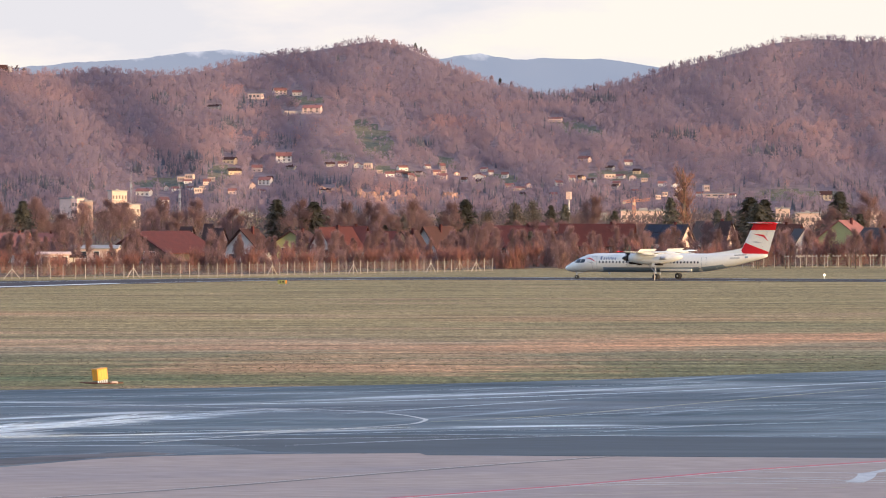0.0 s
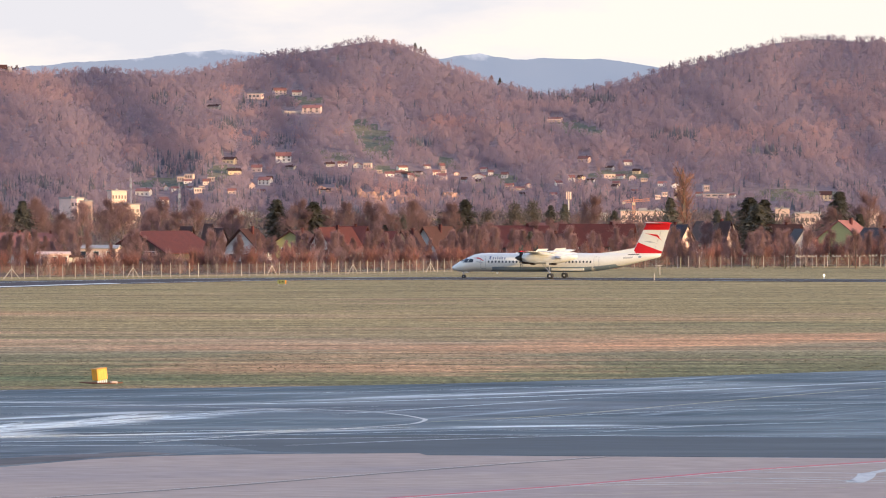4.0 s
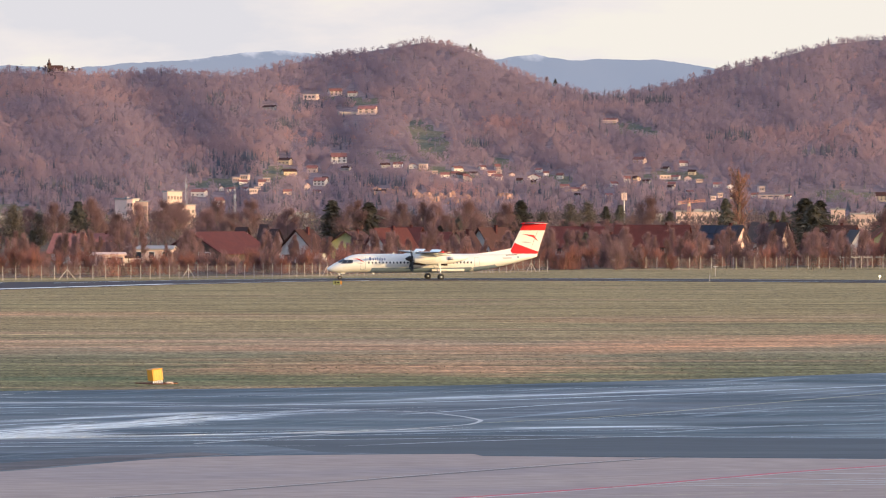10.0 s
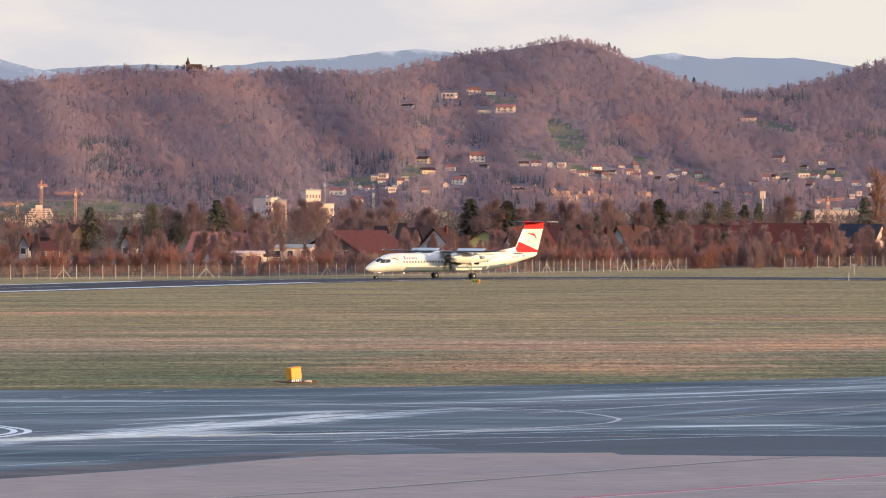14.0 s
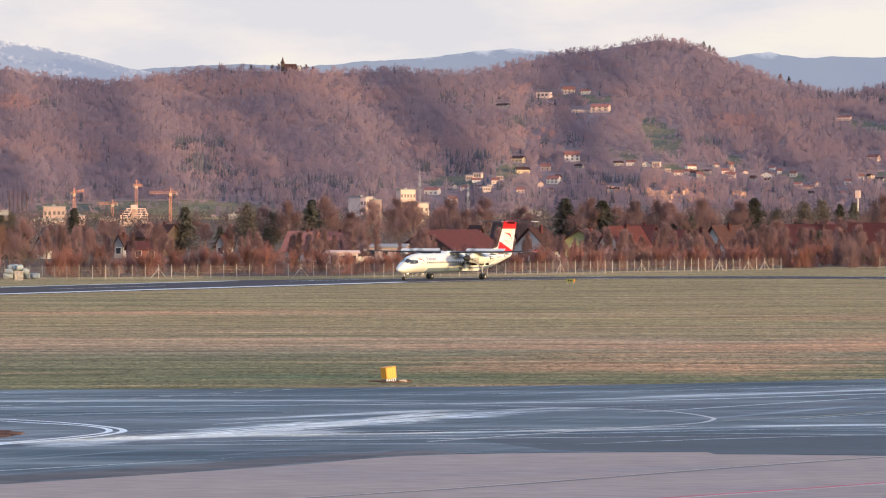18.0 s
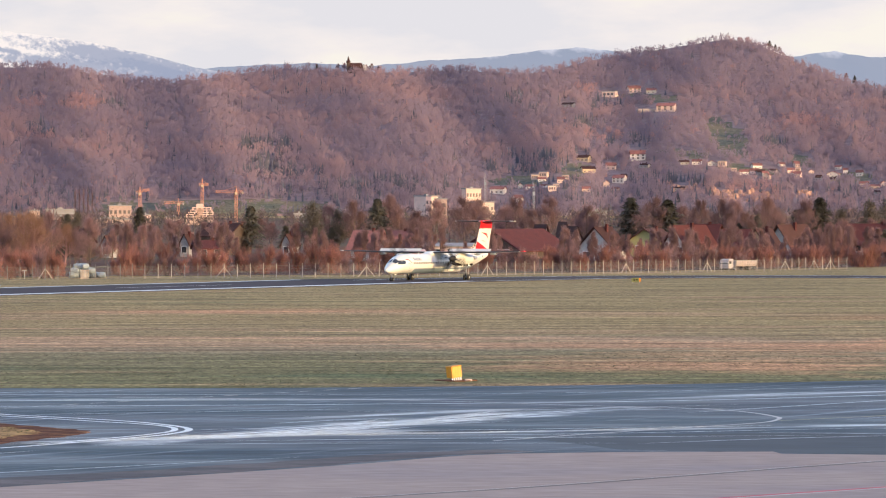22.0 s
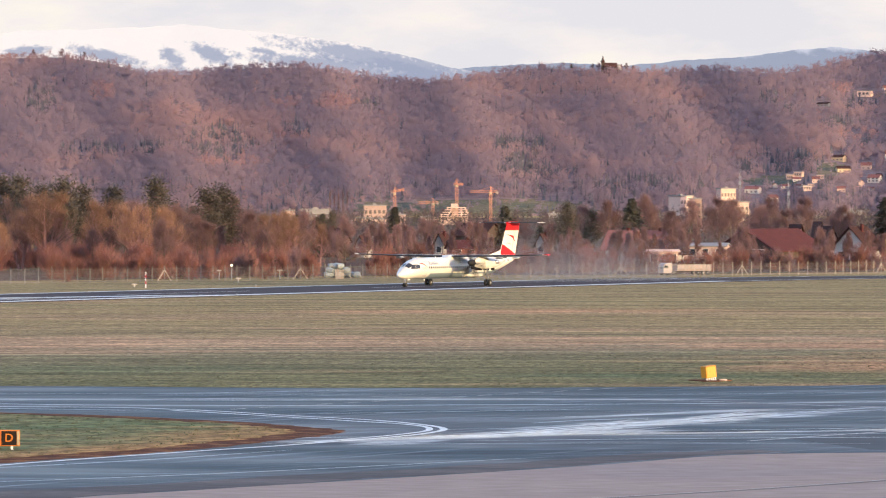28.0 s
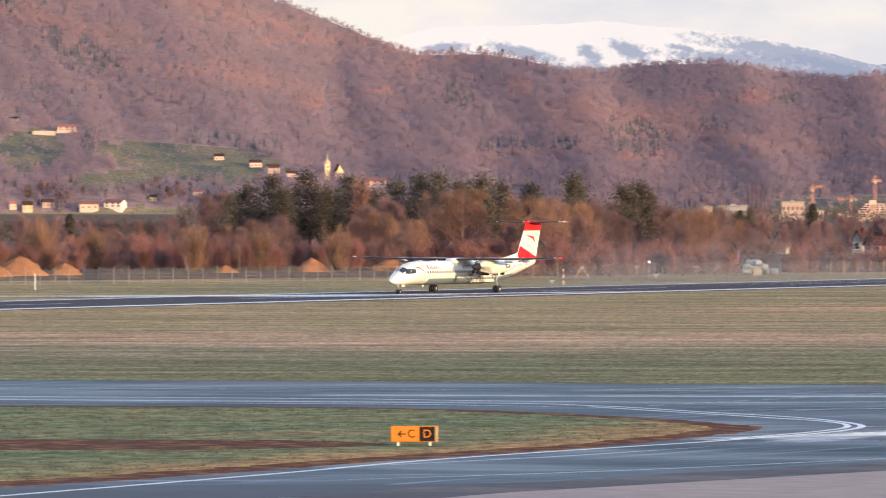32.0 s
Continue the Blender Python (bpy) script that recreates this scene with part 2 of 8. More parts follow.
def island_grass():
    """Frosty green grass with straw tufts and dark gaps."""
    m = material("frosty_grass", (0.15, 0.19, 0.11), rough=0.95, bump=0.1, size=2, spec=0.1)
    n, l, co, pattern, mixed, times, blot = layers(m)
    col = mixed("MIX", pattern((0.10, 0.16), 5, 0.6, 0, 0.38, 0.62), (0.15, 0.19, 0.088), (0.235, 0.22, 0.10))
    col = mixed("MIX", pattern((0.05, 0.12), 5, 0.65, 20, 0.54, 0.70, (0, 0.6)), col, (0.40, 0.26, 0.12))
    for at, size, turn in (((-28.5, 268), (3.5, 16), -14), ((-38.5, 240), (3, 24), -27)):
        col = mixed("MIX", times(blot(at, size, 0.5, turn), 0.7), col, (0.46, 0.26, 0.11))
    col = mixed("MULTIPLY", 1.0, col, pattern((0.9, 0.5), 4, 0.65, 6, 0.3, 0.7, (0.32, 1.55)))
    col = mixed("MULTIPLY", 1.0, col, pattern((0.25, 0.3), 3, 0.6, 4, 0.3, 0.7, (0.7, 1.25)))
    l.new(col, n["Principled BSDF"].inputs["Base Color"])
    return m


def taxiway_asphalt():
    """Damp blue-grey asphalt with dried wisps along the ways that wheels and wind take."""
    m = material("wet_asphalt", (0.013, 0.036, 0.055), (0.023, 0.048, 0.069), 14, 0.5, 0.0, grain=0.2, c3=(0.05, 0.06, 0.08), size3=40, spec=0.2)
    n, l, co, pattern, mixed, times, blot = layers(m)
    bsdf = n["Principled BSDF"]
    col = bsdf.inputs["Base Color"].links[0].from_socket
    wisps = times(pattern((0.035, 0.85), 6, 0.65, 63, 0.54, 0.68), pattern((0.03, 0.05), 3, 0.5, 30, 0.40, 0.60))
    col = mixed("MIX", times(wisps, 0.6), col, (0.38, 0.44, 0.48))
    wisps = times(pattern((0.05, 0.62), 6, 0.65, 14, 0.56, 0.70), pattern((0.035, 0.06), 3, 0.5, 0, 0.42, 0.6))
    col = mixed("MIX", times(wisps, 0.5), col, (0.38, 0.44, 0.48))
    lines = times(pattern((0.02, 2.0), 4, 0.7, 20, 0.57, 0.66), pattern((0.03, 0.08), 3, 0.5, 15, 0.42, 0.6))
    col = mixed("MIX", times(lines, 0.6), col, (0.36, 0.43, 0.48))
    lines = times(pattern((0.025, 1.6), 4, 0.7, 2, 0.58, 0.66), pattern((0.02, 0.07), 3, 0.5, 0, 0.45, 0.6))
    col = mixed("MIX", times(lines, 0.5), col, (0.36, 0.43, 0.48))
    for at, size, turn, share in (((-9.5, 284), (21, 2.1), 63, 0.95), ((-15, 270.5), (9, 1.4), 40, 0.8), ((1, 277), (15, 0.9), 26, 0.6), ((16.5, 284.3), (4, 0.7), 8, 0.8), ((-8, 299), (8, 1.2), 50, 0.55), ((14, 330), (20, 1.6), 45, 0.5), ((-30, 318), (22, 1.6), 4, 0.5)):
        mask = times(blot(at, size, 0.4, turn), pattern((0.05, 1.2), 5, 0.7, turn, 0.42, 0.55))
        col = mixed("MIX", times(mask, share), col, (0.90, 0.96, 0.96))
    col = mixed("MULTIPLY", 1.0, col, pattern((0.04, 0.3), 5, 0.6, 40, 0.3, 0.7, (0.68, 1.3)))
    col = mixed("MULTIPLY", 1.0, col, pattern((0.3, 1.5), 4, 0.7, 12, 0.3, 0.7, (0.55, 1.40)))
    l.new(col, bsdf.inputs["Base Color"])
    return m


def thin(m, share=0.45):
    """Lets light pass through twigs and flakes of crowns."""
    n, l = m.node_tree.nodes, m.node_tree.links
    bsdf, out = n["Principled BSDF"], n["Material Output"]
    tr, mix = n.new("ShaderNodeBsdfTranslucent"), n.new("ShaderNodeMixShader")
    l.new(bsdf.inputs["Base Color"].links[0].from_socket, tr.inputs[0])
    mix.inputs[0].default_value = share
    l.new(bsdf.outputs[0], mix.inputs[1]), l.new(tr.outputs[0], mix.inputs[2]), l.new(mix.outputs[0], out.inputs[0])
    return m


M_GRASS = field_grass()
M_LAWN = island_grass()
M_TUFT = material("dry_grass_blades", (0.065, 0.075, 0.04), (0.095, 0.09, 0.05), 4, 0.9, grain=0.3, c3=(0.16, 0.11, 0.065), size3=14, spec=0.1)
M_TUFT_G = material("frosted_grass_blades", (0.055, 0.09, 0.055), (0.10, 0.10, 0.055), 2, 0.9, grain=0.3, c3=(0.17, 0.11, 0.05), size3=7, spec=0.1)
M_SOIL = material("bare_soil", (0.075, 0.030, 0.022), (0.17, 0.07, 0.038), 0.8, 0.95, 0.05, grain=0.4, c3=(0.29, 0.15, 0.07), size3=1.6, spec=0.1)
M_ASPHALT = rough_varies(taxiway_asphalt(), 0.05, 0.42, 0.66, (1.0, 2.5, 1))
M_RUNWAY = material("runway_asphalt", (0.058, 0.048, 0.052), (0.075, 0.062, 0.066), 10, 0.85, 0.0, grain=0.2, spec=0.12)
M_DAMP = material("fresh_asphalt", (0.020, 0.027, 0.038), (0.040, 0.046, 0.056), 5, 0.6, 0.0, grain=0.3, c3=(0.07, 0.078, 0.088), size3=9, spec=0.22, stretch=(0.2, 1, 1))
M_CONCRETE = material("apron_concrete", (0.36, 0.285, 0.248), (0.405, 0.325, 0.28), 9, 0.85, 0.0, grain=0.12, c3=(0.315, 0.268, 0.26), size3=22, spec=0.2, stretch=(0.6, 1, 1))
M_WORN = material("worn_brownish_asphalt", (0.12, 0.105, 0.105), (0.075, 0.072, 0.08), 2.5, 0.8, grain=0.3, c3=(0.17, 0.145, 0.14), size3=6, spec=0.2, stretch=(0.25, 1, 1))
M_JOINT = material("sealed_joint", (0.10, 0.085, 0.085), (0.16, 0.135, 0.13), 3, 0.7)
M_LINE_W = material("white_line_paint", (0.62, 0.61, 0.58), (0.42, 0.42, 0.42), 2.5, 0.6, grain=0.2)
M_LINE_Y = material("yellow_line_paint", (0.50, 0.42, 0.22), (0.36, 0.33, 0.24), 2.5, 0.6, grain=0.25)
M_LINE_R = material("red_line_paint", (0.58, 0.05, 0.09), (0.46, 0.06, 0.09), 2.5, 0.6, grain=0.2)
M_STREAK = material("dried_frost_streak", (0.86, 0.93, 0.94), (0.30, 0.36, 0.40), 1.2, 0.5, grain=0.35, stretch=(0.3, 1, 1))
M_FROST = material("frosty_white_line", (0.93, 0.96, 0.95), (0.68, 0.73, 0.74), 2.5, 0.5, grain=0.2)
# aerial haze is put into the mauve of slope, bare crowns and firs
M_HILL = material("hazy_leaf_litter_slope", (0.32, 0.225, 0.205), (0.275, 0.20, 0.195), 60, 0.95, 0.0, grain=0.2, spec=0.1)
M_MEADOW = material("hill_meadow", (0.165, 0.165, 0.105), (0.26, 0.205, 0.135), 22, 0.95, 0.0, grain=0.3, c3=(0.12, 0.13, 0.11), size3=30, spec=0.1)
M_BARE = thin(material("hazy_bare_wood_crowns", (0.365, 0.270, 0.302), (0.31, 0.247, 0.293), 70, 0.95, grain=0.06, c3=(0.43, 0.286, 0.287), size3=150, spec=0.05), 0.44)
# pale wood, also used to colour sunlit patches of the slopes
M_PALE_WOOD = thin(material("pale_bare_crowns", (0.50, 0.298, 0.285), (0.43, 0.268, 0.268), 40, 0.95, grain=0.15, spec=0.05))
M_FIRWOOD = material("hazy_dark_firs", (0.15, 0.155, 0.185), (0.20, 0.185, 0.215), 40, 0.95, grain=0.2, spec=0.05)
M_TWIG = thin(material("bare_twigs", (0.315, 0.19, 0.18), (0.23, 0.15, 0.15), 2.5, 0.95, grain=0.2, spec=0.05, by_object=0.3), 0.35)
# duller copy of the near twigs, with haze in its colour
M_TWIG_FAR = thin(material("hazy_far_twigs", (0.18, 0.125, 0.12), (0.14, 0.11, 0.115), 30, 0.95, grain=0.15, spec=0.05), 0.4)
M_TWIG_PALE = thin(material("willow_twigs", (0.385, 0.225, 0.145), (0.295, 0.178, 0.125), 2.5, 0.95, grain=0.2, spec=0.05, by_object=0.25), 0.35)
M_TWIG_RED = thin(material("hedge_twigs", (0.345, 0.16, 0.13), (0.25, 0.13, 0.112), 2, 0.95, grain=0.2, spec=0.05, by_object=0.3), 0.35)
M_RUSSET = thin(material("russet_twigs", (0.39, 0.205, 0.15), (0.31, 0.17, 0.13), 2.5, 0.95, grain=0.2, spec=0.05), 0.35)
M_BARK = material("grey_bark", (0.17, 0.12, 0.09), (0.10, 0.075, 0.06), 0.6, 0.95, 0.01, grain=0.25)
M_NEEDLE = thin(material("conifer_needles", (0.13, 0.128, 0.10), (0.18, 0.158, 0.122), 1.5, 0.9, grain=0.3, spec=0.1, by_object=0.3), 0.3)
M_PINE = thin(material("pine_needles", (0.125, 0.110, 0.088), (0.15, 0.126, 0.10), 1.6, 0.9, grain=0.1, spec=0.1, by_object=0.25), 0.3)
M_PLASTER = material("white_plaster", (0.54, 0.52, 0.50), (0.44, 0.42, 0.41), 3, 0.9, grain=0.06, by_object=0.15)
# warm low sunlight is put into this plaster's orange
M_HOME = material("sunlit_home_plaster", (0.74, 0.53, 0.43), (0.62, 0.45, 0.38), 8, 0.9, grain=0.05, by_object=0.22)
M_BLOCK = material("rosy_block_plaster", (0.66, 0.47, 0.39), (0.55, 0.40, 0.34), 8, 0.9, grain=0.08, by_object=0.25)
M_HOME_PALE = material("pale_home_plaster", (0.80, 0.70, 0.60), (0.70, 0.62, 0.54), 8, 0.9, grain=0.05, by_object=0.2)
# roof red lightened in its colour for haze and low sun
M_HOME_ROOF = material("lightened_red_roof", (0.30, 0.115, 0.095), (0.22, 0.095, 0.085), 4, 0.9, grain=0.15, by_object=0.3)
M_CHURCH = material("yellow_church_plaster", (0.82, 0.66, 0.38), (0.75, 0.6, 0.34), 6, 0.9, grain=0.05)
M_CREAM = material("cream_plaster", (0.64, 0.50, 0.33), (0.55, 0.43, 0.29), 3, 0.9, grain=0.05)
M_OLIVE = material("yellow_green_plaster", (0.45, 0.42, 0.18), (0.38, 0.36, 0.16), 3, 0.9, grain=0.06)
M_GREY = material("grey_plaster", (0.36, 0.34, 0.33), (0.28, 0.27, 0.27), 3, 0.9, grain=0.08)
M_TILE = material("red_roof_tiles", (0.105, 0.034, 0.031), (0.078, 0.031, 0.030), 1.5, 0.8, 0.02, grain=0.2, by_object=0.2, spec=0.12)
M_BROWN = material("brown_roof_tiles", (0.080, 0.038, 0.033), (0.058, 0.032, 0.029), 1.5, 0.8, 0.02, grain=0.2, by_object=0.2, spec=0.12)
M_SLATE = material("dark_roof_tiles", (0.075, 0.06, 0.06), (0.05, 0.045, 0.05), 1.5, 0.7, 0.02, grain=0.2, spec=0.12)
M_SOLAR = material("solar_panels", (0.016, 0.02, 0.036), (0.024, 0.028, 0.046), 1.0, 0.45, grain=0.05, spec=0.25)
M_ROCK = material("sunlit_rock_face", (0.62, 0.37, 0.27), (0.42, 0.26, 0.21), 9, 0.95, grain=0.3, c3=(0.33, 0.22, 0.19), size3=14, spec=0.1, stretch=(1, 1, 0.5))
M_BOARD = material("dark_boards", (0.10, 0.07, 0.055), (0.07, 0.05, 0.045), 1.0, 0.9, grain=0.25, stretch=(4, 4, 0.5))
# panes of far buildings, lightened in colour for haze
M_PANE_FAR = material("hazy_far_panes", (0.20, 0.155, 0.135), (0.15, 0.12, 0.11), 3, 0.6, grain=0.05)
M_GLASS = material("dark_window_glass", (0.03, 0.035, 0.045), (0.045, 0.05, 0.06), 2, 0.12, grain=0.0, spec=0.6)
M_CONC2 = material("raw_concrete", (0.52, 0.42, 0.35), (0.42, 0.34, 0.29), 3, 0.9, grain=0.1)
M_POST = material("concrete_fence_post", (0.52, 0.44, 0.38), (0.40, 0.35, 0.30), 0.5, 0.9, grain=0.15, by_object=0.15)
M_WIRE = material("galvanised_wire", (0.30, 0.28, 0.26), (0.22, 0.2, 0.19), 0.5, 0.6, metal=0.3)
M_STEEL = material("grey_steel", (0.45, 0.45, 0.46), (0.36, 0.36, 0.37), 0.5, 0.4, metal=0.6, grain=0.05)
M_CRANE = material("orange_crane_paint", (0.72, 0.33, 0.21), (0.62, 0.28, 0.18), 2, 0.6, grain=0.1)
M_AMBER = material("amber_panel", (0.66, 0.21, 0.005), (0.60, 0.19, 0.005), 0.5, 0.5, grain=0.03)
M_BOX = material("yellow_cabinet_paint", (0.78, 0.34, 0.014), (0.70, 0.30, 0.014), 0.5, 0.5, grain=0.05)
M_BLACK = material("black_panel", (0.018, 0.014, 0.013), (0.028, 0.02, 0.018), 0.4, 0.85, grain=0.05, spec=0.1)
M_WHITE = material("white_paint", (0.80, 0.79, 0.77), (0.74, 0.73, 0.71), 0.5, 0.45, grain=0.03)
M_SCRUB = material("leaf_litter_scrub", (0.19, 0.115, 0.085), (0.12, 0.08, 0.065), 6, 0.95, 0.05, grain=0.3, c3=(0.17, 0.15, 0.08), size3=25, spec=0.05)
M_EARTH = material("dug_earth", (0.40, 0.19, 0.09), (0.30, 0.14, 0.075), 1.2, 0.95, 0.05, grain=0.3, spec=0.1)
M_WRAP = material("pale_plastic_wrap", (0.34, 0.39, 0.41), (0.24, 0.29, 0.31), 0.5, 0.4, 0.02, grain=0.15, by_object=0.15)
M_SKIN = material("aircraft_white", (0.77, 0.75, 0.67), (0.72, 0.70, 0.63), 2.5, 0.28, grain=0.03, coat=0.4)
M_BELLY = material("aircraft_belly_grey", (0.20, 0.255, 0.30), (0.17, 0.22, 0.26), 1.0, 0.35, grain=0.05)
M_RED = material("aircraft_red", (0.60, 0.012, 0.018), (0.54, 0.012, 0.018), 1.0, 0.6, grain=0.03, spec=0.25)
M_TITLE = material("blue_grey_lettering", (0.17, 0.19, 0.28), (0.14, 0.16, 0.24), 1.0, 0.4, grain=0.0)
M_SILVER = material("grey_swoosh", (0.42, 0.42, 0.40), (0.38, 0.38, 0.36), 1.0, 0.4, grain=0.0)
M_EDGE = material("deicing_boot", (0.03, 0.03, 0.032), (0.045, 0.045, 0.047), 0.5, 0.5, grain=0.1)
M_BLADE = material("propeller_blade", (0.018, 0.018, 0.02), (0.028, 0.028, 0.03), 0.3, 0.6, grain=0.05, spec=0.2)
M_TYRE = material("tyre_rubber", (0.025, 0.024, 0.023), (0.04, 0.038, 0.036), 0.2, 0.85, grain=0.2)
M_METAL = material("bare_metal", (0.55, 0.55, 0.56), (0.45, 0.45, 0.46), 0.3, 0.3, metal=0.8, grain=0.05)
M_SEAM = material("panel_seam", (0.28, 0.29, 0.31), (0.24, 0.25, 0.27), 0.3, 0.5, grain=0.0)
M_NAV = glowing("red_navigation_lamp", (1.0, 0.02, 0.05), 1.5)
M_LAMP = glowing("runway_lamp", (1.0, 0.86, 0.55), 3.0)


# ---------------------------------------------------------------- mesh building
class Shape:
    """Collects vertices and faces, then becomes one mesh object."""

    def __init__(self):
        self.v, self.f = [], []

    def add(self, verts, faces, m=None):
        k = len(self.v)
        self.v += [tuple(m @ Vector(p)) for p in verts] if m else [tuple(p) for p in verts]
        self.f += [tuple(i + k for i in face) for face in faces]
        return self

    def box(self, x0, x1, y0, y1, z0, z1, m=None, bev=0.0):
        if not bev:
            v = [(x, y, z) for z in (z0, z1) for y in (y0, y1) for x in (x0, x1)]
            return self.add(v, [(0, 2, 3, 1), (4, 5, 7, 6), (0, 1, 5, 4), (2, 6, 7, 3), (0, 4, 6, 2), (1, 3, 7, 5)], m)
        b, rings = bev, []
        for z, i in ((z0, b), (z0 + b, 0), (z1 - b, 0), (z1, b)):
            a0, a1, b0, b1 = x0 + i, x1 - i, y0 + i, y1 - i
            rings.append([(a0 + b, b0, z), (a1 - b, b0, z), (a1, b0 + b, z), (a1, b1 - b, z), (a1 - b, b1, z), (a0 + b, b1, z), (a0, b1 - b, z), (a0, b0 + b, z)])
        return self.loft(rings, m)

    def loft(self, rings, m=None, closed=True, caps=True):
        n, k = len(rings[0]), len(self.v)
        v = [p for r in rings for p in r]
        f = []
        for a in range(len(rings) - 1):
            for b in range(n if closed else n - 1):
                c = (b + 1) % n
                f.append((a * n + b, a * n + c, (a + 1) * n + c, (a + 1) * n + b))
        if caps:
            f.append(tuple(range(n - 1, -1, -1)))
            f.append(tuple((len(rings) - 1) * n + i for i in range(n)))
        return self.add(v, f, m)

    def tube(self, a, b, r0, r1=None, n=6, caps=True):
        a, b = Vector(a), Vector(b)
        r1 = r0 if r1 is None else r1
        q = (b - a).to_track_quat("Z", "Y").to_matrix()
        rings = [[c + q @ Vector((r * math.cos(2 * math.pi * i / n), r * math.sin(2 * math.pi * i / n), 0)) for i in range(n)] for c, r in ((a, r0), (b, r1))]
        return self.loft(rings, caps=caps)

    def lathe(self, profile, axis="x", n=14, m=None):
        """profile: (along, radius) pairs round an axis."""
        rings = []
        for s, r in profile:
            ring = []
            for i in range(n):
                c, d = r * math.cos(2 * math.pi * i / n), r * math.sin(2 * math.pi * i / n)
                ring.append({"x": (s, c, d), "y": (d, s, c), "z": (c, d, s)}[axis])
            rings.append(ring)
        return self.loft(rings, m)

    def make(self, name, mat, parent=None, label="", smooth=False):
        me = bpy.data.meshes.new(name)
        me.from_pydata(self.v, [], self.f)
        me.materials.append(mat)
        if smooth:
            me.polygons.foreach_set("use_smooth", [True] * len(me.polygons))
        me.update()
        ob = new(name, me)
        ob.parent = parent
        return tagged(ob, label)


def part(name, shape, mat, parent, label="", smooth=False):
    return shape.make(name, mat, parent, label, smooth)


def hub(name, m, label="", category="", group="", kind=""):
    ob = new(name)
    ob.empty_display_size = 0.5
    ob.matrix_basis = m
    return tagged(ob, label, category, group, kind)


def spot(az, dist):
    """East and north of the eye at a bearing in degrees and a distance."""
    return dist * math.sin(radians(az)), dist * math.cos(radians(az))


def rise(el, dist):
    """Height of what shows at el degrees above level, that far away."""
    return EYE[2] + dist * math.tan(radians(el))


def array_mesh(name, verts, loops, mat, parent=None):
    """One triangle mesh from arrays: verts (n, 3), loops (m, 3)."""
    me = bpy.data.meshes.new(name)
    me.vertices.add(len(verts))
    me.vertices.foreach_set("co", np.asarray(verts, dtype=np.float32).ravel())
    me.loops.add(len(loops) * 3)
    me.loops.foreach_set("vertex_index", np.asarray(loops, dtype=np.int32).ravel())
    me.polygons.add(len(loops))
    me.polygons.foreach_set("loop_start", np.arange(0, len(loops) * 3, 3, dtype=np.int32))
    me.materials.append(mat)
    me.update(calc_edges=True)
    ob = new(name, me)
    ob.parent = parent
    return ob


# ---------------------------------------------------------------- ground
def flat(name, outline, z, mat, label, category, thick=0.5, kind="structure"):
    """A slab with the given outline and its top at z."""
    s = Shape()
    n = len(outline)
    s.add([(x, y, z) for x, y in outline] + [(x, y, z - thick) for x, y in outline],
          [tuple(range(n))] + [(i, (i + 1) % n, n + (i + 1) % n, n + i) for i in range(n)])
    bm = bmesh.new()
    vs = [bm.verts.new(p) for p in s.v]
    for f in s.f:
        bm.faces.new([vs[i] for i in f])
    bmesh.ops.recalc_face_normals(bm, faces=bm.faces)
    me = bpy.data.meshes.new(name)
    bm.to_mesh(me)
    bm.free()
    me.materials.append(mat)
    return tagged(new(name, me), label, category, kind=kind)


def smooth_line(points, steps=8):
    """A curve through the points."""
    p = [Vector((*q, 0)) for q in points]
    p = [2 * p[0] - p[1]] + p + [2 * p[-1] - p[-2]]
    out = []
    for i in range(1, len(p) - 2):
        for k in range(steps):
            t = k / steps
            out.append(0.5 * (2 * p[i] + (p[i + 1] - p[i - 1]) * t + (2 * p[i - 1] - 5 * p[i] + 4 * p[i + 1] - p[i + 2]) * t * t
                              + (3 * p[i] - p[i - 1] - 3 * p[i + 1] + p[i + 2]) * t ** 3))
    return [(q.x, q.y) for q in out + [p[-2]]]


def ribbon_shape(shape, line, width, z, thick=0.01, taper=None, dash=None):
    """A strip of paint or paving along a line."""
    run, ring = 0.0, []
    for i, (x, y) in enumerate(line):
        a, b = Vector((*line[max(i - 1, 0)], 0)), Vector((*line[min(i + 1, len(line) - 1)], 0))
        d = (b - a).normalized()
        w = width * (taper(i / (len(line) - 1)) if taper else 1) / 2
        l, r = Vector((x, y, 0)) + Vector((-d.y, d.x, 0)) * w, Vector((x, y, 0)) - Vector((-d.y, d.x, 0)) * w
        ring.append([(l.x, l.y, z), (r.x, r.y, z), (r.x, r.y, z - thick), (l.x, l.y, z - thick)])
        if i:
            run += (Vector((x, y, 0)) - Vector((*line[i - 1], 0))).length
        if dash and run > dash:
            if len(ring) > 1:
                shape.loft(ring[::2] if len(ring) > 2 else ring)
            ring, run = [], 0.0
    if len(ring) > 1 and not dash:
        shape.loft(ring)
    return shape


def stripe(name, points, width, z, mat, label, category="marking", steps=8, taper=None):
    s = ribbon_shape(Shape(), smooth_line(points, steps), width, z, 0.0012, taper)
    return tagged(s.make(name, mat), label, category, kind="structure")


def lerp_line(a, b, n):
    return [(a[0] + (b[0] - a[0]) * i / n, a[1] + (b[1] - a[1]) * i / n) for i in range(n + 1)]


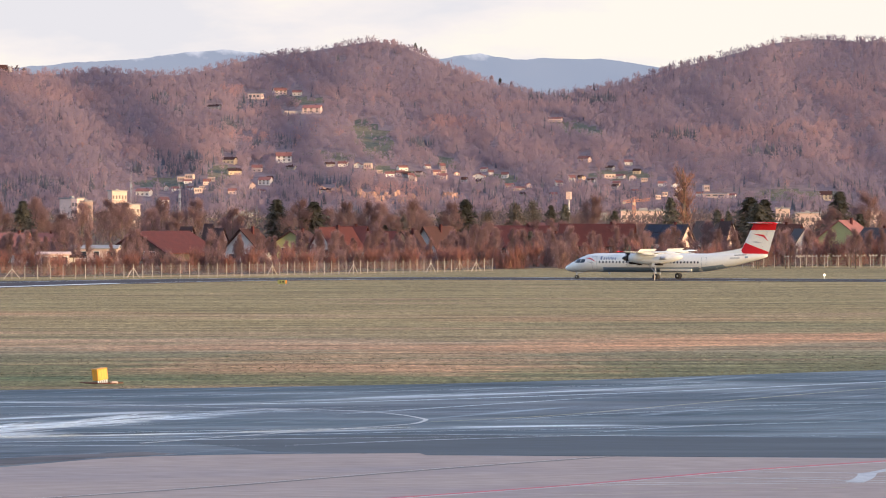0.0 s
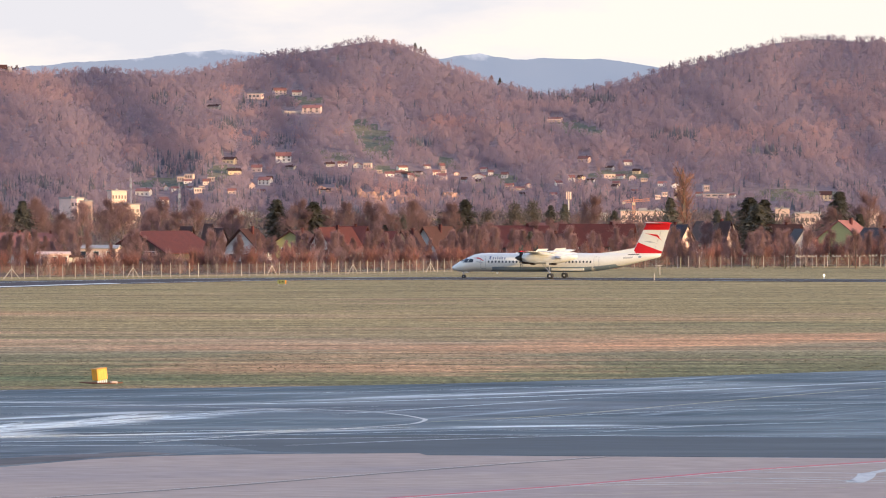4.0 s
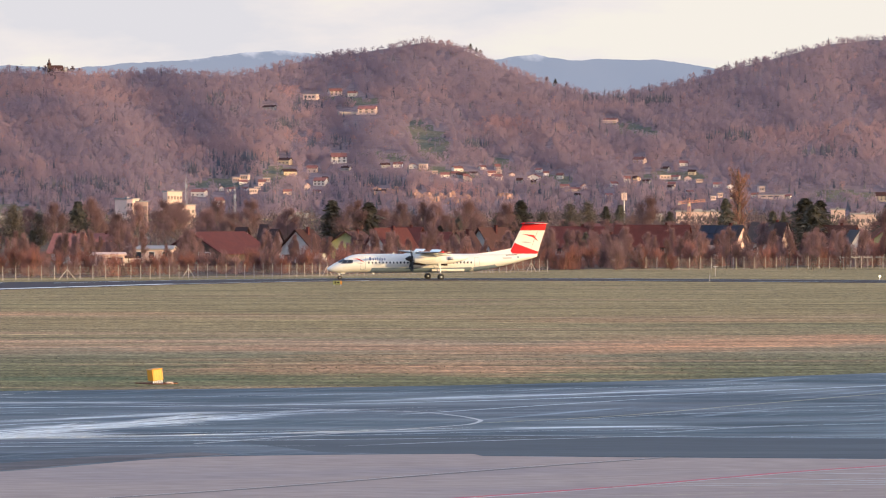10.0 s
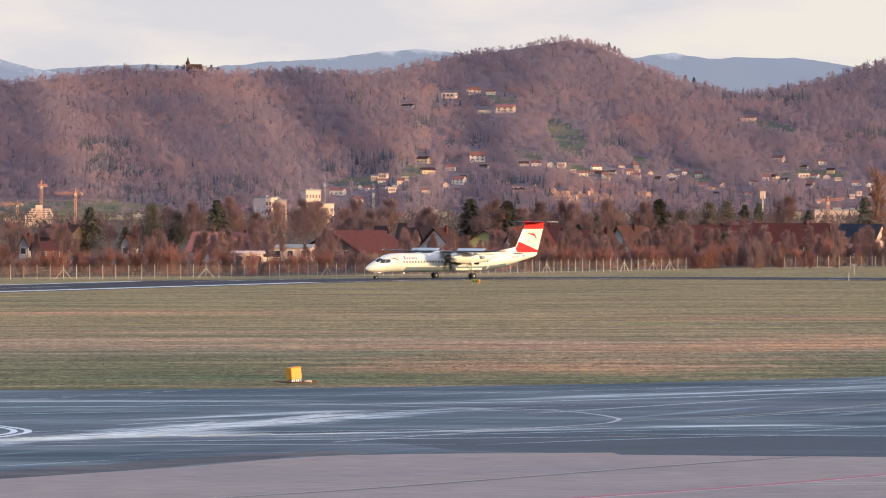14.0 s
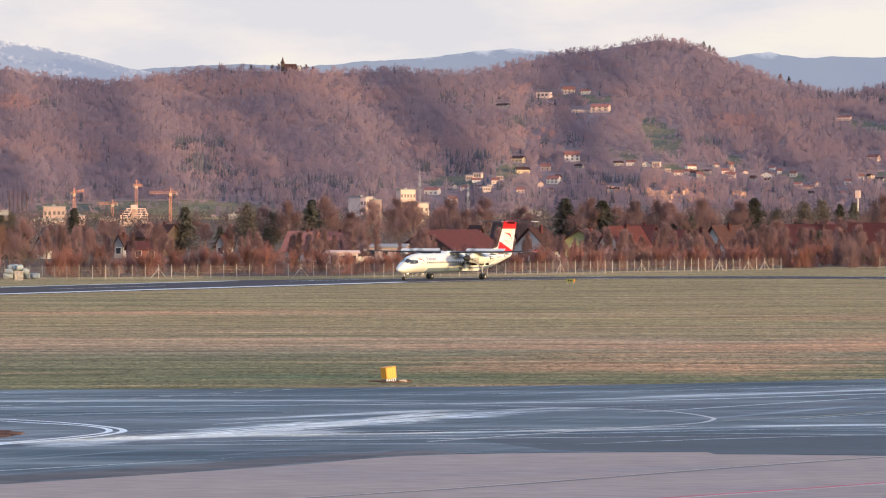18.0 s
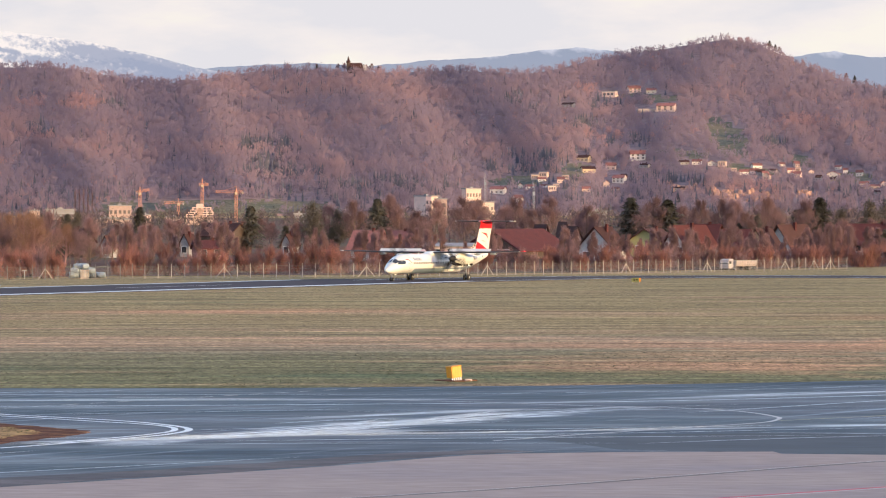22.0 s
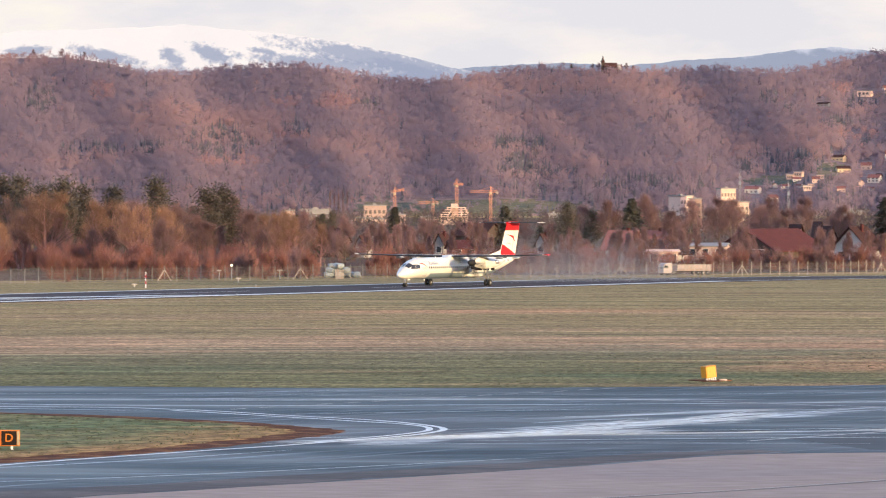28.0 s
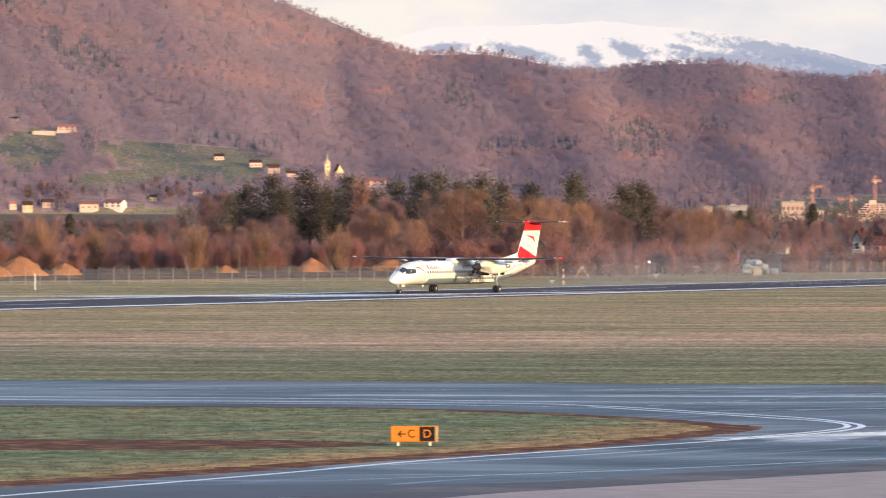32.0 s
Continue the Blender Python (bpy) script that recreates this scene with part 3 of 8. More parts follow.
# one sheet of meadow reaching past the hills, finer near the airfield
def ground_sheet():
    xs = [-5200, -2500, -1200, -600] + list(range(-400, 401, 20)) + [600, 1200, 2500, 5200]
    ys = [-5200, -1200, -300, 0, 100, 200] + list(range(220, 901, 20)) + [1000, 1300, 2000, 3000, 5200]
    s = Shape()
    for y in ys:
        for x in xs:
            lift = 0.12 * noise.noise(Vector((x / 60, y / 60, 0))) if 380 < y < 700 and abs(x) < 400 else 0.0
            s.v.append((x, y, lift * 0.5 - 0.04))
    w = len(xs)
    s.f = [(j * w + i, j * w + i + 1, (j + 1) * w + i + 1, (j + 1) * w + i) for j in range(len(ys) - 1) for i in range(w - 1)]
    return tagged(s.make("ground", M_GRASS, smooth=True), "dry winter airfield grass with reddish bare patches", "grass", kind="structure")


ground_sheet()
# taxiway asphalt between apron and grass
far_edge = smooth_line([(-150, 338), (-60, 340), (-32, 337.6), (-13, 340), (14.4, 351), (44.5, 377.8), (90, 420), (150, 470)], 6)
near_edge = [(150, 190), (60, 190), (-60, 190), (-150, 190)]
flat("taxiway", far_edge + near_edge, 0.0, M_ASPHALT, "blue-grey damp taxiway asphalt with pale streaks", "taxiway")
apron_edge = smooth_line([(-60, 150), (-38, 190), (-29, 211.2), (-25.2, 217.3), (-15.2, 231.8), (-9.3, 240.9), (-4.8, 249.2), (0.3, 252.3), (8.9, 253.6)], 5)
flat("apron", apron_edge + [(9.2, 251.4), (29.2, 247.7), (120, 234), (120, -60), (-60, -60)], 0.02, M_CONCRETE, "pinkish grey concrete apron beside the taxiway", "apron")
worn = [(x - 1.6 + 0.8 * noise.noise(Vector((x * 0.5, y * 0.5, 3))), y + 2.4 + 1.2 * noise.noise(Vector((x * 0.4, y * 0.4, 8)))) for x, y in apron_edge[:-6]]
tagged(ribbon_shape(Shape(), worn, 5.2, 0.008, 0.006, lambda t: 1.1 - 0.6 * t).make("worn_asphalt_edge", M_WORN), "ragged worn asphalt along the concrete edge", "asphalt", kind="structure")
flat("fresh_asphalt_strip", [(9.5, 252.3), (29.2, 248.6), (100, 238), (100, 262), (31.7, 268.9), (10.8, 273.8), (4, 273), (-2, 268), (2, 256)], 0.006, M_DAMP, "dark newer asphalt strip along the apron", "asphalt", 0.02)
flat("fresh_asphalt_wedge", [(-60, 200), (-38.2, 207), (-23.3, 220.6), (-18.5, 228.0), (-23.3, 224.0), (-29.7, 219.6), (-60, 214)], 0.006, M_DAMP, "dark asphalt wedge beside the concrete apron", "asphalt", 0.02)

# grass island between the taxiway arms, with a worn rim of soil
rim = smooth_line([(-160, 292), (-90, 298.5), (-60, 298.5), (-46.5, 298.0), (-36.8, 292.8), (-30.2, 285.8), (-26.5, 280.8), (-24.0, 276), (-23.6, 272), (-25.4, 264.6), (-29.3, 252.0), (-33.4, 244.2), (-37.2, 236.4), (-45, 219.5), (-60, 196)], 14)
rim = [(x + 0.5 * noise.noise(Vector((x * 0.9, y * 0.9, 5))), y + 0.5 * noise.noise(Vector((x * 0.6, y * 0.6, 9)))) for x, y in rim]
flat("island_soil", rim + [(-160, 120)], 0.016, M_SOIL, "reddish bare soil rim of the grass island", "soil")
inner = smooth_line([(-160, 288), (-90, 295.5), (-60, 296.4), (-46.5, 296.2), (-38.0, 290.6), (-31.5, 284.4), (-28.0, 279.6), (-26.0, 275), (-26.6, 269.0), (-28.6, 262), (-31.6, 253.0), (-35.6, 245.5), (-39.6, 237.2), (-47, 222), (-62, 200)], 14)
inner = [(x + 0.9 * noise.noise(Vector((x * 0.9, y * 0.9, 1))), y + 0.9 * noise.noise(Vector((x * 0.6, y * 0.6, 2)))) for x, y in inner]
flat("island_lawn", inner + [(-160, 130)], 0.024, M_LAWN, "frosty green and straw coloured grass island", "grass")
stripe("soil_track", [(-75, 248.5), (-60, 251), (-49.6, 251.8), (-44.7, 253.0), (-41.5, 253.2), (-38.5, 253.2)], 11.5, 0.030, M_SOIL, "reddish soil track across the island grass", "soil", taper=lambda t: 1.0 - 0.85 * t ** 3)

flat("scrub_ground", [(-250, 700), (-160, 735), (-110, 778), (-70, 830), (-22, 850), (0, 874), (44, 940), (70, 975), (200, 1010), (700, 1500), (700, 3300), (-1000, 3300), (-1000, 900)], -0.01, M_SCRUB, "brown scrub and leaf litter behind the fence", "scrub", 0.3)

# runway and the taxiway that turns onto it
run_a, run_d = Vector((-122, 547, 0)), Vector((0.427, 0.904, 0))
run_n = Vector((-0.904, 0.427, 0))


def run_at(along, across):
    p = run_a + run_d * along + run_n * across
    return (p.x, p.y)


flat("runway", [run_at(-520, -1), run_at(262, -1), run_at(282, 6), run_at(282, 20), run_at(262, 29), run_at(-520, 29)], 0.03, M_RUNWAY, "dark grey runway asphalt with white edge lines", "runway")
turn = smooth_line([(170, 778), (120, 793), (90, 804), (64.5, 816), (49, 823), (32, 826.5), (14, 823), (0, 814), (-10, 802), (-22, 782)], 8)
s = ribbon_shape(Shape(), turn, 24, 0.026, 0.3)
tagged(s.make("runway_link", M_RUNWAY), "dark asphalt link bending onto the runway", "taxiway", kind="structure")
for across, w in ((0.9, 2.6), (27.6, 1.6)):
    stripe("runway_edge_line", [run_at(-500, across), run_at(-200, across), run_at(0, across), run_at(255, across)], w, 0.042, M_FROST, "white painted runway edge line")
for k in range(-480, 240, 60):
    stripe("runway_centre_line", [run_at(k, 14), run_at(k + 15, 14), run_at(k + 30, 14)], 0.6, 0.042, M_LINE_W, "white painted runway centre line", steps=2)
for k in range(4):
    stripe("runway_wear_streak", [run_at(-140 + 30 * k, 19 + 2.1 * k), run_at(-90 + 20 * k, 19.4 + 2.1 * k), run_at(-20 + 25 * k, 20 + 2.0 * k)], 1.0, 0.037, M_STREAK, "pale worn streak on the runway", "streak", taper=lambda t: math.sin(math.pi * (0.05 + 0.9 * t)))
for off in (-9.8, 9.8):
    line = []
    for i, (x, y) in enumerate(turn):
        d = (Vector((*turn[min(i + 1, len(turn) - 1)], 0)) - Vector((*turn[max(i - 1, 0)], 0))).normalized()
        line.append((x - d.y * off, y + d.x * off))
    tagged(ribbon_shape(Shape(), line, 0.5, 0.036, 0.006).make("link_edge_line", M_STREAK), "pale worn edge line of the runway link", "marking", kind="structure")

# painted lines and dried streaks on the taxiway
stripe("taxi_line_bend", [(-26, 322), (-12.3, 318.6), (-5.9, 315.7), (0.3, 310.2), (4.9, 307.5), (7.9, 304.1), (9.6, 299.2), (10.4, 295.0), (10.6, 292.2), (9.9, 287.8), (8.5, 284.9), (5.9, 280.8), (1.7, 274.2), (-3.7, 264.8)], 0.26, 0.012, M_LINE_W, "worn white guide line bending on the taxiway")
stripe("taxi_line", [(10.5, 289.2), (18.2, 299.2), (27.3, 317.0), (40.2, 341.3), (60, 372)], 0.22, 0.012, M_LINE_Y, "thin pale yellow taxi guide line")
stripe("island_line_outer", [(-90, 308), (-44.7, 305.7), (-35.1, 302.5), (-28.2, 294.4), (-23.0, 288.1), (-19.9, 281.9), (-18.8, 277.1), (-19.3, 272.4), (-20.8, 267.7), (-24.8, 258.7), (-29.1, 250.7), (-34.9, 238.8), (-39.8, 225.1), (-50, 200)], 0.38, 0.012, M_FROST, "white edge line curving round the grass island")
stripe("island_line_inner", [(-34.9, 300.9), (-24.7, 287.9), (-20.8, 282.5), (-19.5, 277.1), (-20.3, 271.6), (-23.8, 262.4)], 0.34, 0.012, M_FROST, "second white edge line round the island")
stripe("lane_line", [(-100, 312.5), (-54.9, 311.2), (-35.6, 308.0), (-15, 311), (6, 318), (26, 335), (44, 356)], 0.5, 0.011, M_STREAK, "pale dried streak along the taxiway", "streak")
stripe("lane_line", [(-100, 325), (-50, 326), (-20, 327), (-4, 329), (12, 338), (30, 352)], 0.18, 0.011, M_STREAK, "thin pale line along the taxiway", "streak")
for i, (a, b) in enumerate(zip(lerp_line((-32, 302.7), (-12.1, 339.3), 15)[:-1], lerp_line((-32, 302.7), (-12.1, 339.3), 15)[1:])):
    stripe("dashed_line", [a, ((a[0] * 0.45 + b[0] * 0.55), (a[1] * 0.45 + b[1] * 0.55))], 0.2, 0.012, M_LINE_W, "white dashes across the taxiway", steps=2)


def swell(t):
    return 0.15 + math.sin(math.pi * t) ** 0.8


def smear(name, points, count, seed, spread, length, width, z, label):
    """A ragged pale smear of many thin slivers along a line."""
    rng = random.Random(seed)
    line, s = smooth_line(points, 10), Shape()
    for _ in range(count):
        k = rng.uniform(0, 1) ** 1.1 * (len(line) - 2)
        i = int(k)
        a, b = Vector((*line[i], 0)), Vector((*line[i + 1], 0))
        d = (b - a).normalized()
        d = (d + Vector((rng.gauss(0, 0.05), rng.gauss(0, 0.05), 0))).normalized()
        n = Vector((-d.y, d.x, 0))
        c = a + (b - a) * (k - i) + n * rng.gauss(0, spread) * (0.35 + 0.65 * math.sin(math.pi * k / len(line)))
        l, w = length * rng.uniform(0.35, 1.0), width * rng.uniform(0.25, 1.0)
        ribbon_shape(s, [tuple((c + d * l * (q / 4 - 0.5) + n * rng.gauss(0, 0.06)).xy) for q in range(5)], w, z + rng.uniform(0, 0.0015), 0.004, lambda t: 0.06 + math.sin(math.pi * t))
    return tagged(s.make(name, M_STREAK), label, "streak", kind="structure")


smear("frost_smear", [(-18.7, 268.8), (-14, 272.5), (-10.8, 280.1), (-8.2, 287.1), (-5.5, 294.4), (-2.7, 302.1)], 70, 3, 1.3, 10.0, 0.3, 0.009, "ragged pale frost smear on damp asphalt")
smear("frost_smear", [(-24, 262), (-19, 267), (-12, 271), (-2, 276), (10, 283)], 24, 4, 0.5, 9.0, 0.22, 0.0085, "pale dried wheel marks on damp asphalt")
smear("runway_frost", [(-126.0, 622.5), (-111.0, 627.6), (-98.9, 632.4), (-86.5, 644.7), (-74.9, 657.3)], 40, 6, 3.0, 40.0, 1.5, 0.038, "white frosty wear on the runway")
random.seed(5)
STREAKS_WEST = (((-17, 264), (-6, 267.5), (12, 271.5), 0.5), ((-19, 270), (-2, 272), (16, 281), 0.45), ((-16, 275), (-6, 277), (9, 283), 0.4), ((-20, 276), (-9, 283), (-3, 288), 0.5),
                   ((-14, 293.5), (-10, 296), (-7.5, 300), 0.8), ((-22, 259.5), (-12, 262), (2, 262.5), 0.35), ((-15, 285), (-12.5, 289), (-9, 292), 0.6), ((-12, 301), (-2, 304), (9, 312), 0.45))
STREAKS_EAST = (((6, 300), (14, 313), (22, 326), 0.5), ((12.0, 283.5), (16.5, 284.5), (20.5, 285.0), 1.0), ((14, 291), (22, 302), (34, 309), 0.3), ((9, 274.6), (18, 272.6), (30, 271.2), 0.35),
                   ((18, 276), (24, 284), (33, 290), 0.4), ((-34, 262), (-27, 266), (-21, 268.4), 0.5), ((-38, 232), (-30, 243), (-24.0, 254), 0.4), ((-36, 222), (-25, 232), (-12, 248), 0.35),
                   ((3, 262), (10, 268), (20, 274), 0.35), ((16, 331), (24, 341), (33, 352), 0.35), ((-52, 318), (-30, 317), (-8, 321), 0.5), ((-60, 303.5), (-45, 303), (-36, 300.5), 0.6))
for a, b, c, w in STREAKS_WEST + STREAKS_EAST:
    stripe("dried_streak", [a, b, c], w * 0.55, 0.008, M_STREAK, "pale dried streak on damp asphalt", "streak", steps=7, taper=swell)

# apron joints and stand markings
stripe("apron_joint", [(-14, 207), (-6.2, 216.1), (0.2, 224.4), (9.8, 239.1), (17.6, 250.2)], 0.36, 0.026, M_JOINT, "dark sealed joint in the concrete", "joint")
stripe("apron_joint_line", [(-14.3, 207.2), (-6.5, 216.3), (-0.1, 224.7), (9.5, 239.4), (17.2, 250.2)], 0.09, 0.0275, M_LINE_W, "thin white line beside the joint")
stripe("stand_boundary", [(2, 209.5), (6.7, 215.5), (13.7, 224.4), (21.6, 236.3), (28.8, 245.0), (36, 254)], 0.42, 0.027, M_LINE_R, "red stand boundary line on the apron")
stripe("stand_boundary_white", [(2.3, 209.2), (7.0, 215.2), (14.0, 224.1), (21.9, 236.0), (29.4, 244.6), (36.6, 253.6)], 0.2, 0.028, M_LINE_W, "white line beside the red stand boundary")
for pts, w in (([(19.0, 231.0), (22, 230), (25.6, 227.9)], 0.16), ([(21.5, 235.4), (24.5, 234.7), (26.8, 233.9)], 0.16), ([(26.8, 233.9), (26.2, 230), (25.4, 226.4)], 0.45), ([(26.8, 233.9), (27.6, 235.8), (29, 240)], 0.3),
               ([(13.4, 224.2), (20, 225.4), (34, 226.6)], 0.14), ([(15.0, 226.4), (22, 226.9), (34, 229.4)], 0.1), ([(22, 230), (30, 231.5), (38, 233)], 0.1)):
    stripe("stand_line", pts, w * 1.7, 0.027, M_LINE_W, "white stand marking on the concrete", steps=4)
for k in range(6):
    x = 13.5 + 2.0 * k
    stripe("stand_dash", [(x, 217.2 + 0.95 * k), (x + 0.5, 217.4 + 0.95 * k), (x + 1.1, 217.8 + 0.95 * k)], 0.16, 0.027, M_LINE_Y, "yellow dashes on the concrete", steps=2)

# many thin dried tracks along the taxiway
track = random.Random(77)
for k in range(7):
    x, y = track.uniform(-34, 34), track.uniform(258, 334)
    if x < -20 and 240 < y < 300:
        continue
    if y < 262 + 0.12 * abs(x):
        continue
    l, sl = track.uniform(4, 13), track.uniform(0.1, 0.75)
    stripe("dried_streak", [(x - l, y - l * sl), (x, y + track.uniform(-0.6, 0.6)), (x + l, y + l * sl * 0.9)], track.uniform(0.1, 0.26), 0.0075, M_STREAK, "pale dried streak on damp asphalt", "streak", steps=6, taper=swell)


# ---------------------------------------------------------------- grass tufts
def tufts(name, count, seed, where, z, mat, label, low=0.07, high=0.17):
    """Small fans of blades scattered where a test allows."""
    rng = random.Random(seed)
    v = []
    while count:
        x, y = where(rng)
        if x is None:
            continue
        count -= 1
        h = rng.uniform(low, high)
        for k in range(3):
            a, w = rng.uniform(0, 2 * math.pi), h * 0.35
            dx, dy = rng.gauss(0, 0.06), rng.gauss(0, 0.06)
            v += [(x + dx - w, y + dy, z), (x + dx + w, y + dy, z), (x + dx + math.cos(a) * h * 0.6, y + dy + math.sin(a) * h * 0.6, z + h)]
    return tagged(array_mesh(name, v, np.arange(len(v)).reshape(-1, 3), mat), label, "grass", kind="stuff")


EDGE_X, EDGE_Y = [p[0] for p in far_edge], [p[1] for p in far_edge]


def on_field(rng):
    x = rng.uniform(-75, 52)
    y = float(np.interp(x, EDGE_X, EDGE_Y)) + 0.3 + 75 * rng.random() ** 1.3
    return (x, y) if noise.noise(Vector((x * 0.12, y * 0.12, 4))) + rng.uniform(-0.35, 0.35) > 0 else (None, None)


def winding(x, y, outline):
    inside_ = False
    for (x0, y0), (x1, y1) in zip(outline, outline[1:] + outline[:1]):
        if (y0 > y) != (y1 > y) and x < (x1 - x0) * (y - y0) / (y1 - y0) + x0:
            inside_ = not inside_
    return inside_


def on_island(rng):
    x, y = rng.uniform(-66, -24), rng.uniform(205, 298)
    return (x, y) if winding(x, y, inner + [(-160, 130)]) and not (x < -41 and abs(y - 252.5) < 3.6) else (None, None)


tufts("field_tufts", 5000, 3, on_field, -0.05, M_TUFT, "dry olive grass tufts on the airfield", 0.03, 0.065)
tufts("island_tufts", 5000, 4, on_island, 0.02, M_TUFT_G, "frosty green grass tufts on the island", 0.03, 0.07)


# ---------------------------------------------------------------- wooded hills
RIDGE_EAST = [(-1.2, 1.33), (-0.5, 1.29), (-0.22, 1.33), (0.06, 1.40), (0.4, 1.475), (0.86, 1.535), (1.2, 1.59), (1.55, 1.645), (1.77, 1.605), (2.0, 1.53), (2.17, 1.44), (2.52, 1.30), (2.74, 1.215), (3.03, 1.13), (3.26, 1.10),
              (3.49, 1.10), (3.83, 1.165), (4.11, 1.22), (4.45, 1.335), (4.85, 1.43), (5.25, 1.53), (5.6, 1.62), (6.05, 1.665), (6.33, 1.64), (6.72, 1.63), (8.0, 1.5), (9.5, 1.2)]
RIDGE_WEST = [(-16, 2.6), (-12.5, 2.6), (-11, 2.35), (-10.2, 2.13), (-9.9, 2.02), (-9.72, 1.965), (-9.38, 1.84), (-9.04, 1.70), (-8.64, 1.53), (-8.36, 1.445), (-8.07, 1.45), (-7.73, 1.455), (-7.44, 1.42), (-7.2, 1.38), (-6.88, 1.28), (-6.42, 1.28),
              (-6.08, 1.34), (-5.51, 1.36), (-5.11, 1.345), (-4.83, 1.285), (-4.37, 1.21), (-4.03, 1.20), (-3.63, 1.255), (-3.23, 1.315), (-2.89, 1.345), (-2.6, 1.33), (-2.09, 1.305), (-1.52, 1.315), (-1.2, 1.33)]
RIDGE = RIDGE_WEST[:-1] + RIDGE_EAST
RIDGE_AZ, RIDGE_EL = [p[0] for p in RIDGE], [p[1] for p in RIDGE]
FOOT = 3750.0
FOOT_EL = -math.degrees(math.atan(EYE[2] / FOOT))


def ridge(az):
    """Skyline of the hills: degrees above level at a bearing."""
    return float(np.interp(az, RIDGE_AZ, RIDGE_EL)) - 0.032


# spurs (and hollows, below zero) of the slopes: how far they stand out, their width, bearing and elevation along them
SPURS = [(46, 0.42, ((-0.95, 1.36), (-0.55, 1.0), (-0.12, 0.62), (0.0, 0.25))), (-36, 0.34, ((0.35, 1.2), (0.3, 0.8), (0.28, 0.35), (0.4, 0.0))), (34, 0.36, ((1.5, 1.62), (1.05, 1.05), (1.0, 0.55), (1.3, 0.1))),
         (20, 0.34, ((2.05, 1.5), (2.45, 1.0), (2.9, 0.55), (3.35, 0.2))), (-4, 0.30, ((2.75, 1.2), (3.05, 0.85), (3.4, 0.55), (3.75, 0.2))), (8, 0.24, ((3.05, 1.12), (3.6, 0.75), (4.1, 0.6), (4.5, 0.3))),
         (-8, 0.30, ((3.5, 1.1), (4.0, 0.85), (4.6, 0.5))), (14, 0.55, ((5.2, 1.5), (5.0, 1.0), (5.3, 0.5), (5.9, 0.1))), (-30, 0.35, ((6.0, 1.6), (5.8, 1.0), (6.3, 0.4))), (30, 0.34, ((-2.3, 1.32), (-2.05, 0.9), (-1.7, 0.5), (-1.5, 0.1))),
         (-26, 0.30, ((-1.5, 1.3), (-1.25, 0.8), (-0.85, 0.4), (-0.6, 0.1))), (-26, 0.30, ((-3.3, 1.3), (-3.15, 0.8), (-2.9, 0.3))), (32, 0.36, ((-3.95, 1.2), (-3.7, 0.75), (-3.45, 0.25))), (-24, 0.22, ((-4.75, 1.25), (-4.5, 0.85), (-4.2, 0.4))),
         (30, 0.34, ((-5.3, 1.35), (-5.05, 0.9), (-4.8, 0.3))), (-30, 0.32, ((-6.3, 1.3), (-6.1, 0.8), (-5.7, 0.3))), (34, 0.36, ((-7.0, 1.35), (-6.8, 0.9), (-6.5, 0.3))), (-30, 0.30, ((-8.2, 1.4), (-7.9, 0.95), (-7.6, 0.4), (-7.4, 0.0))),
         (26, 0.50, ((-9.4, 1.85), (-8.75, 1.35), (-8.2, 0.85), (-7.95, 0.3))), (-10, 0.34, ((-10.0, 1.95), (-9.6, 1.3), (-9.2, 0.7), (-8.9, 0.3))), (22, 0.45, ((-11.0, 2.3), (-10.6, 1.5), (-10.1, 0.9), (-9.7, 0.4))), (-14, 0.4, ((-12.3, 1.8), (-11.7, 1.3), (-11.0, 0.8), (-10.5, 0.45)))]


def spur_at(az, el):
    """How far the spurs bring the slope nearer at a bearing and elevation."""
    out = 0.0
    for tall, wide, line in SPURS:
        if not line[0][0] - 2.2 < az < line[-1][0] + 2.2:
            continue
        best = 9.0
        for (a0, e0), (a1, e1) in zip(line[:-1], line[1:]):
            da, de = a1 - a0, e1 - e0
            t = max(0.0, min(1.0, ((az - a0) * da + (el - e0) * de) / (da * da + de * de)))
            best = min(best, math.hypot(az - a0 - da * t, el - e0 - de * t))
        out += tall * math.exp(-(best / wide) ** 2)
    return out


def hill_dist(az, up):
    """Distance of the slope at a bearing, from its foot (up = 0) to its crest (up = 1)."""
    bulk = 780 * min((ridge(az) - FOOT_EL) / 1.65, 1.15) * up ** 1.15 - 0.42 * spur_at(az, FOOT_EL + (ridge(az) - FOOT_EL) * up)
    spur = noise.noise(Vector((az * 0.75 + up * 1.1, up * 1.2, 3.1))) * 10 + noise.noise(Vector((az * 2.3 + up * 2.6, up * 2.6, 7.7))) * 11
    gully = 3.5 * noise.noise(Vector((az * 6 + up * 5, up * 5, 1.3)))
    return FOOT + bulk + (spur + gully) * (0.25 + 0.75 * math.sin(math.pi * min(up * 0.9 + 0.1, 1.0)))


def on_hill(az, el):
    """A place on the slope, by bearing and elevation."""
    up = (el - FOOT_EL) / (ridge(az) - FOOT_EL)
    d = hill_dist(az, max(0.0, min(1.0, up)))
    return Vector((*spot(az, d), rise(el, d))), d


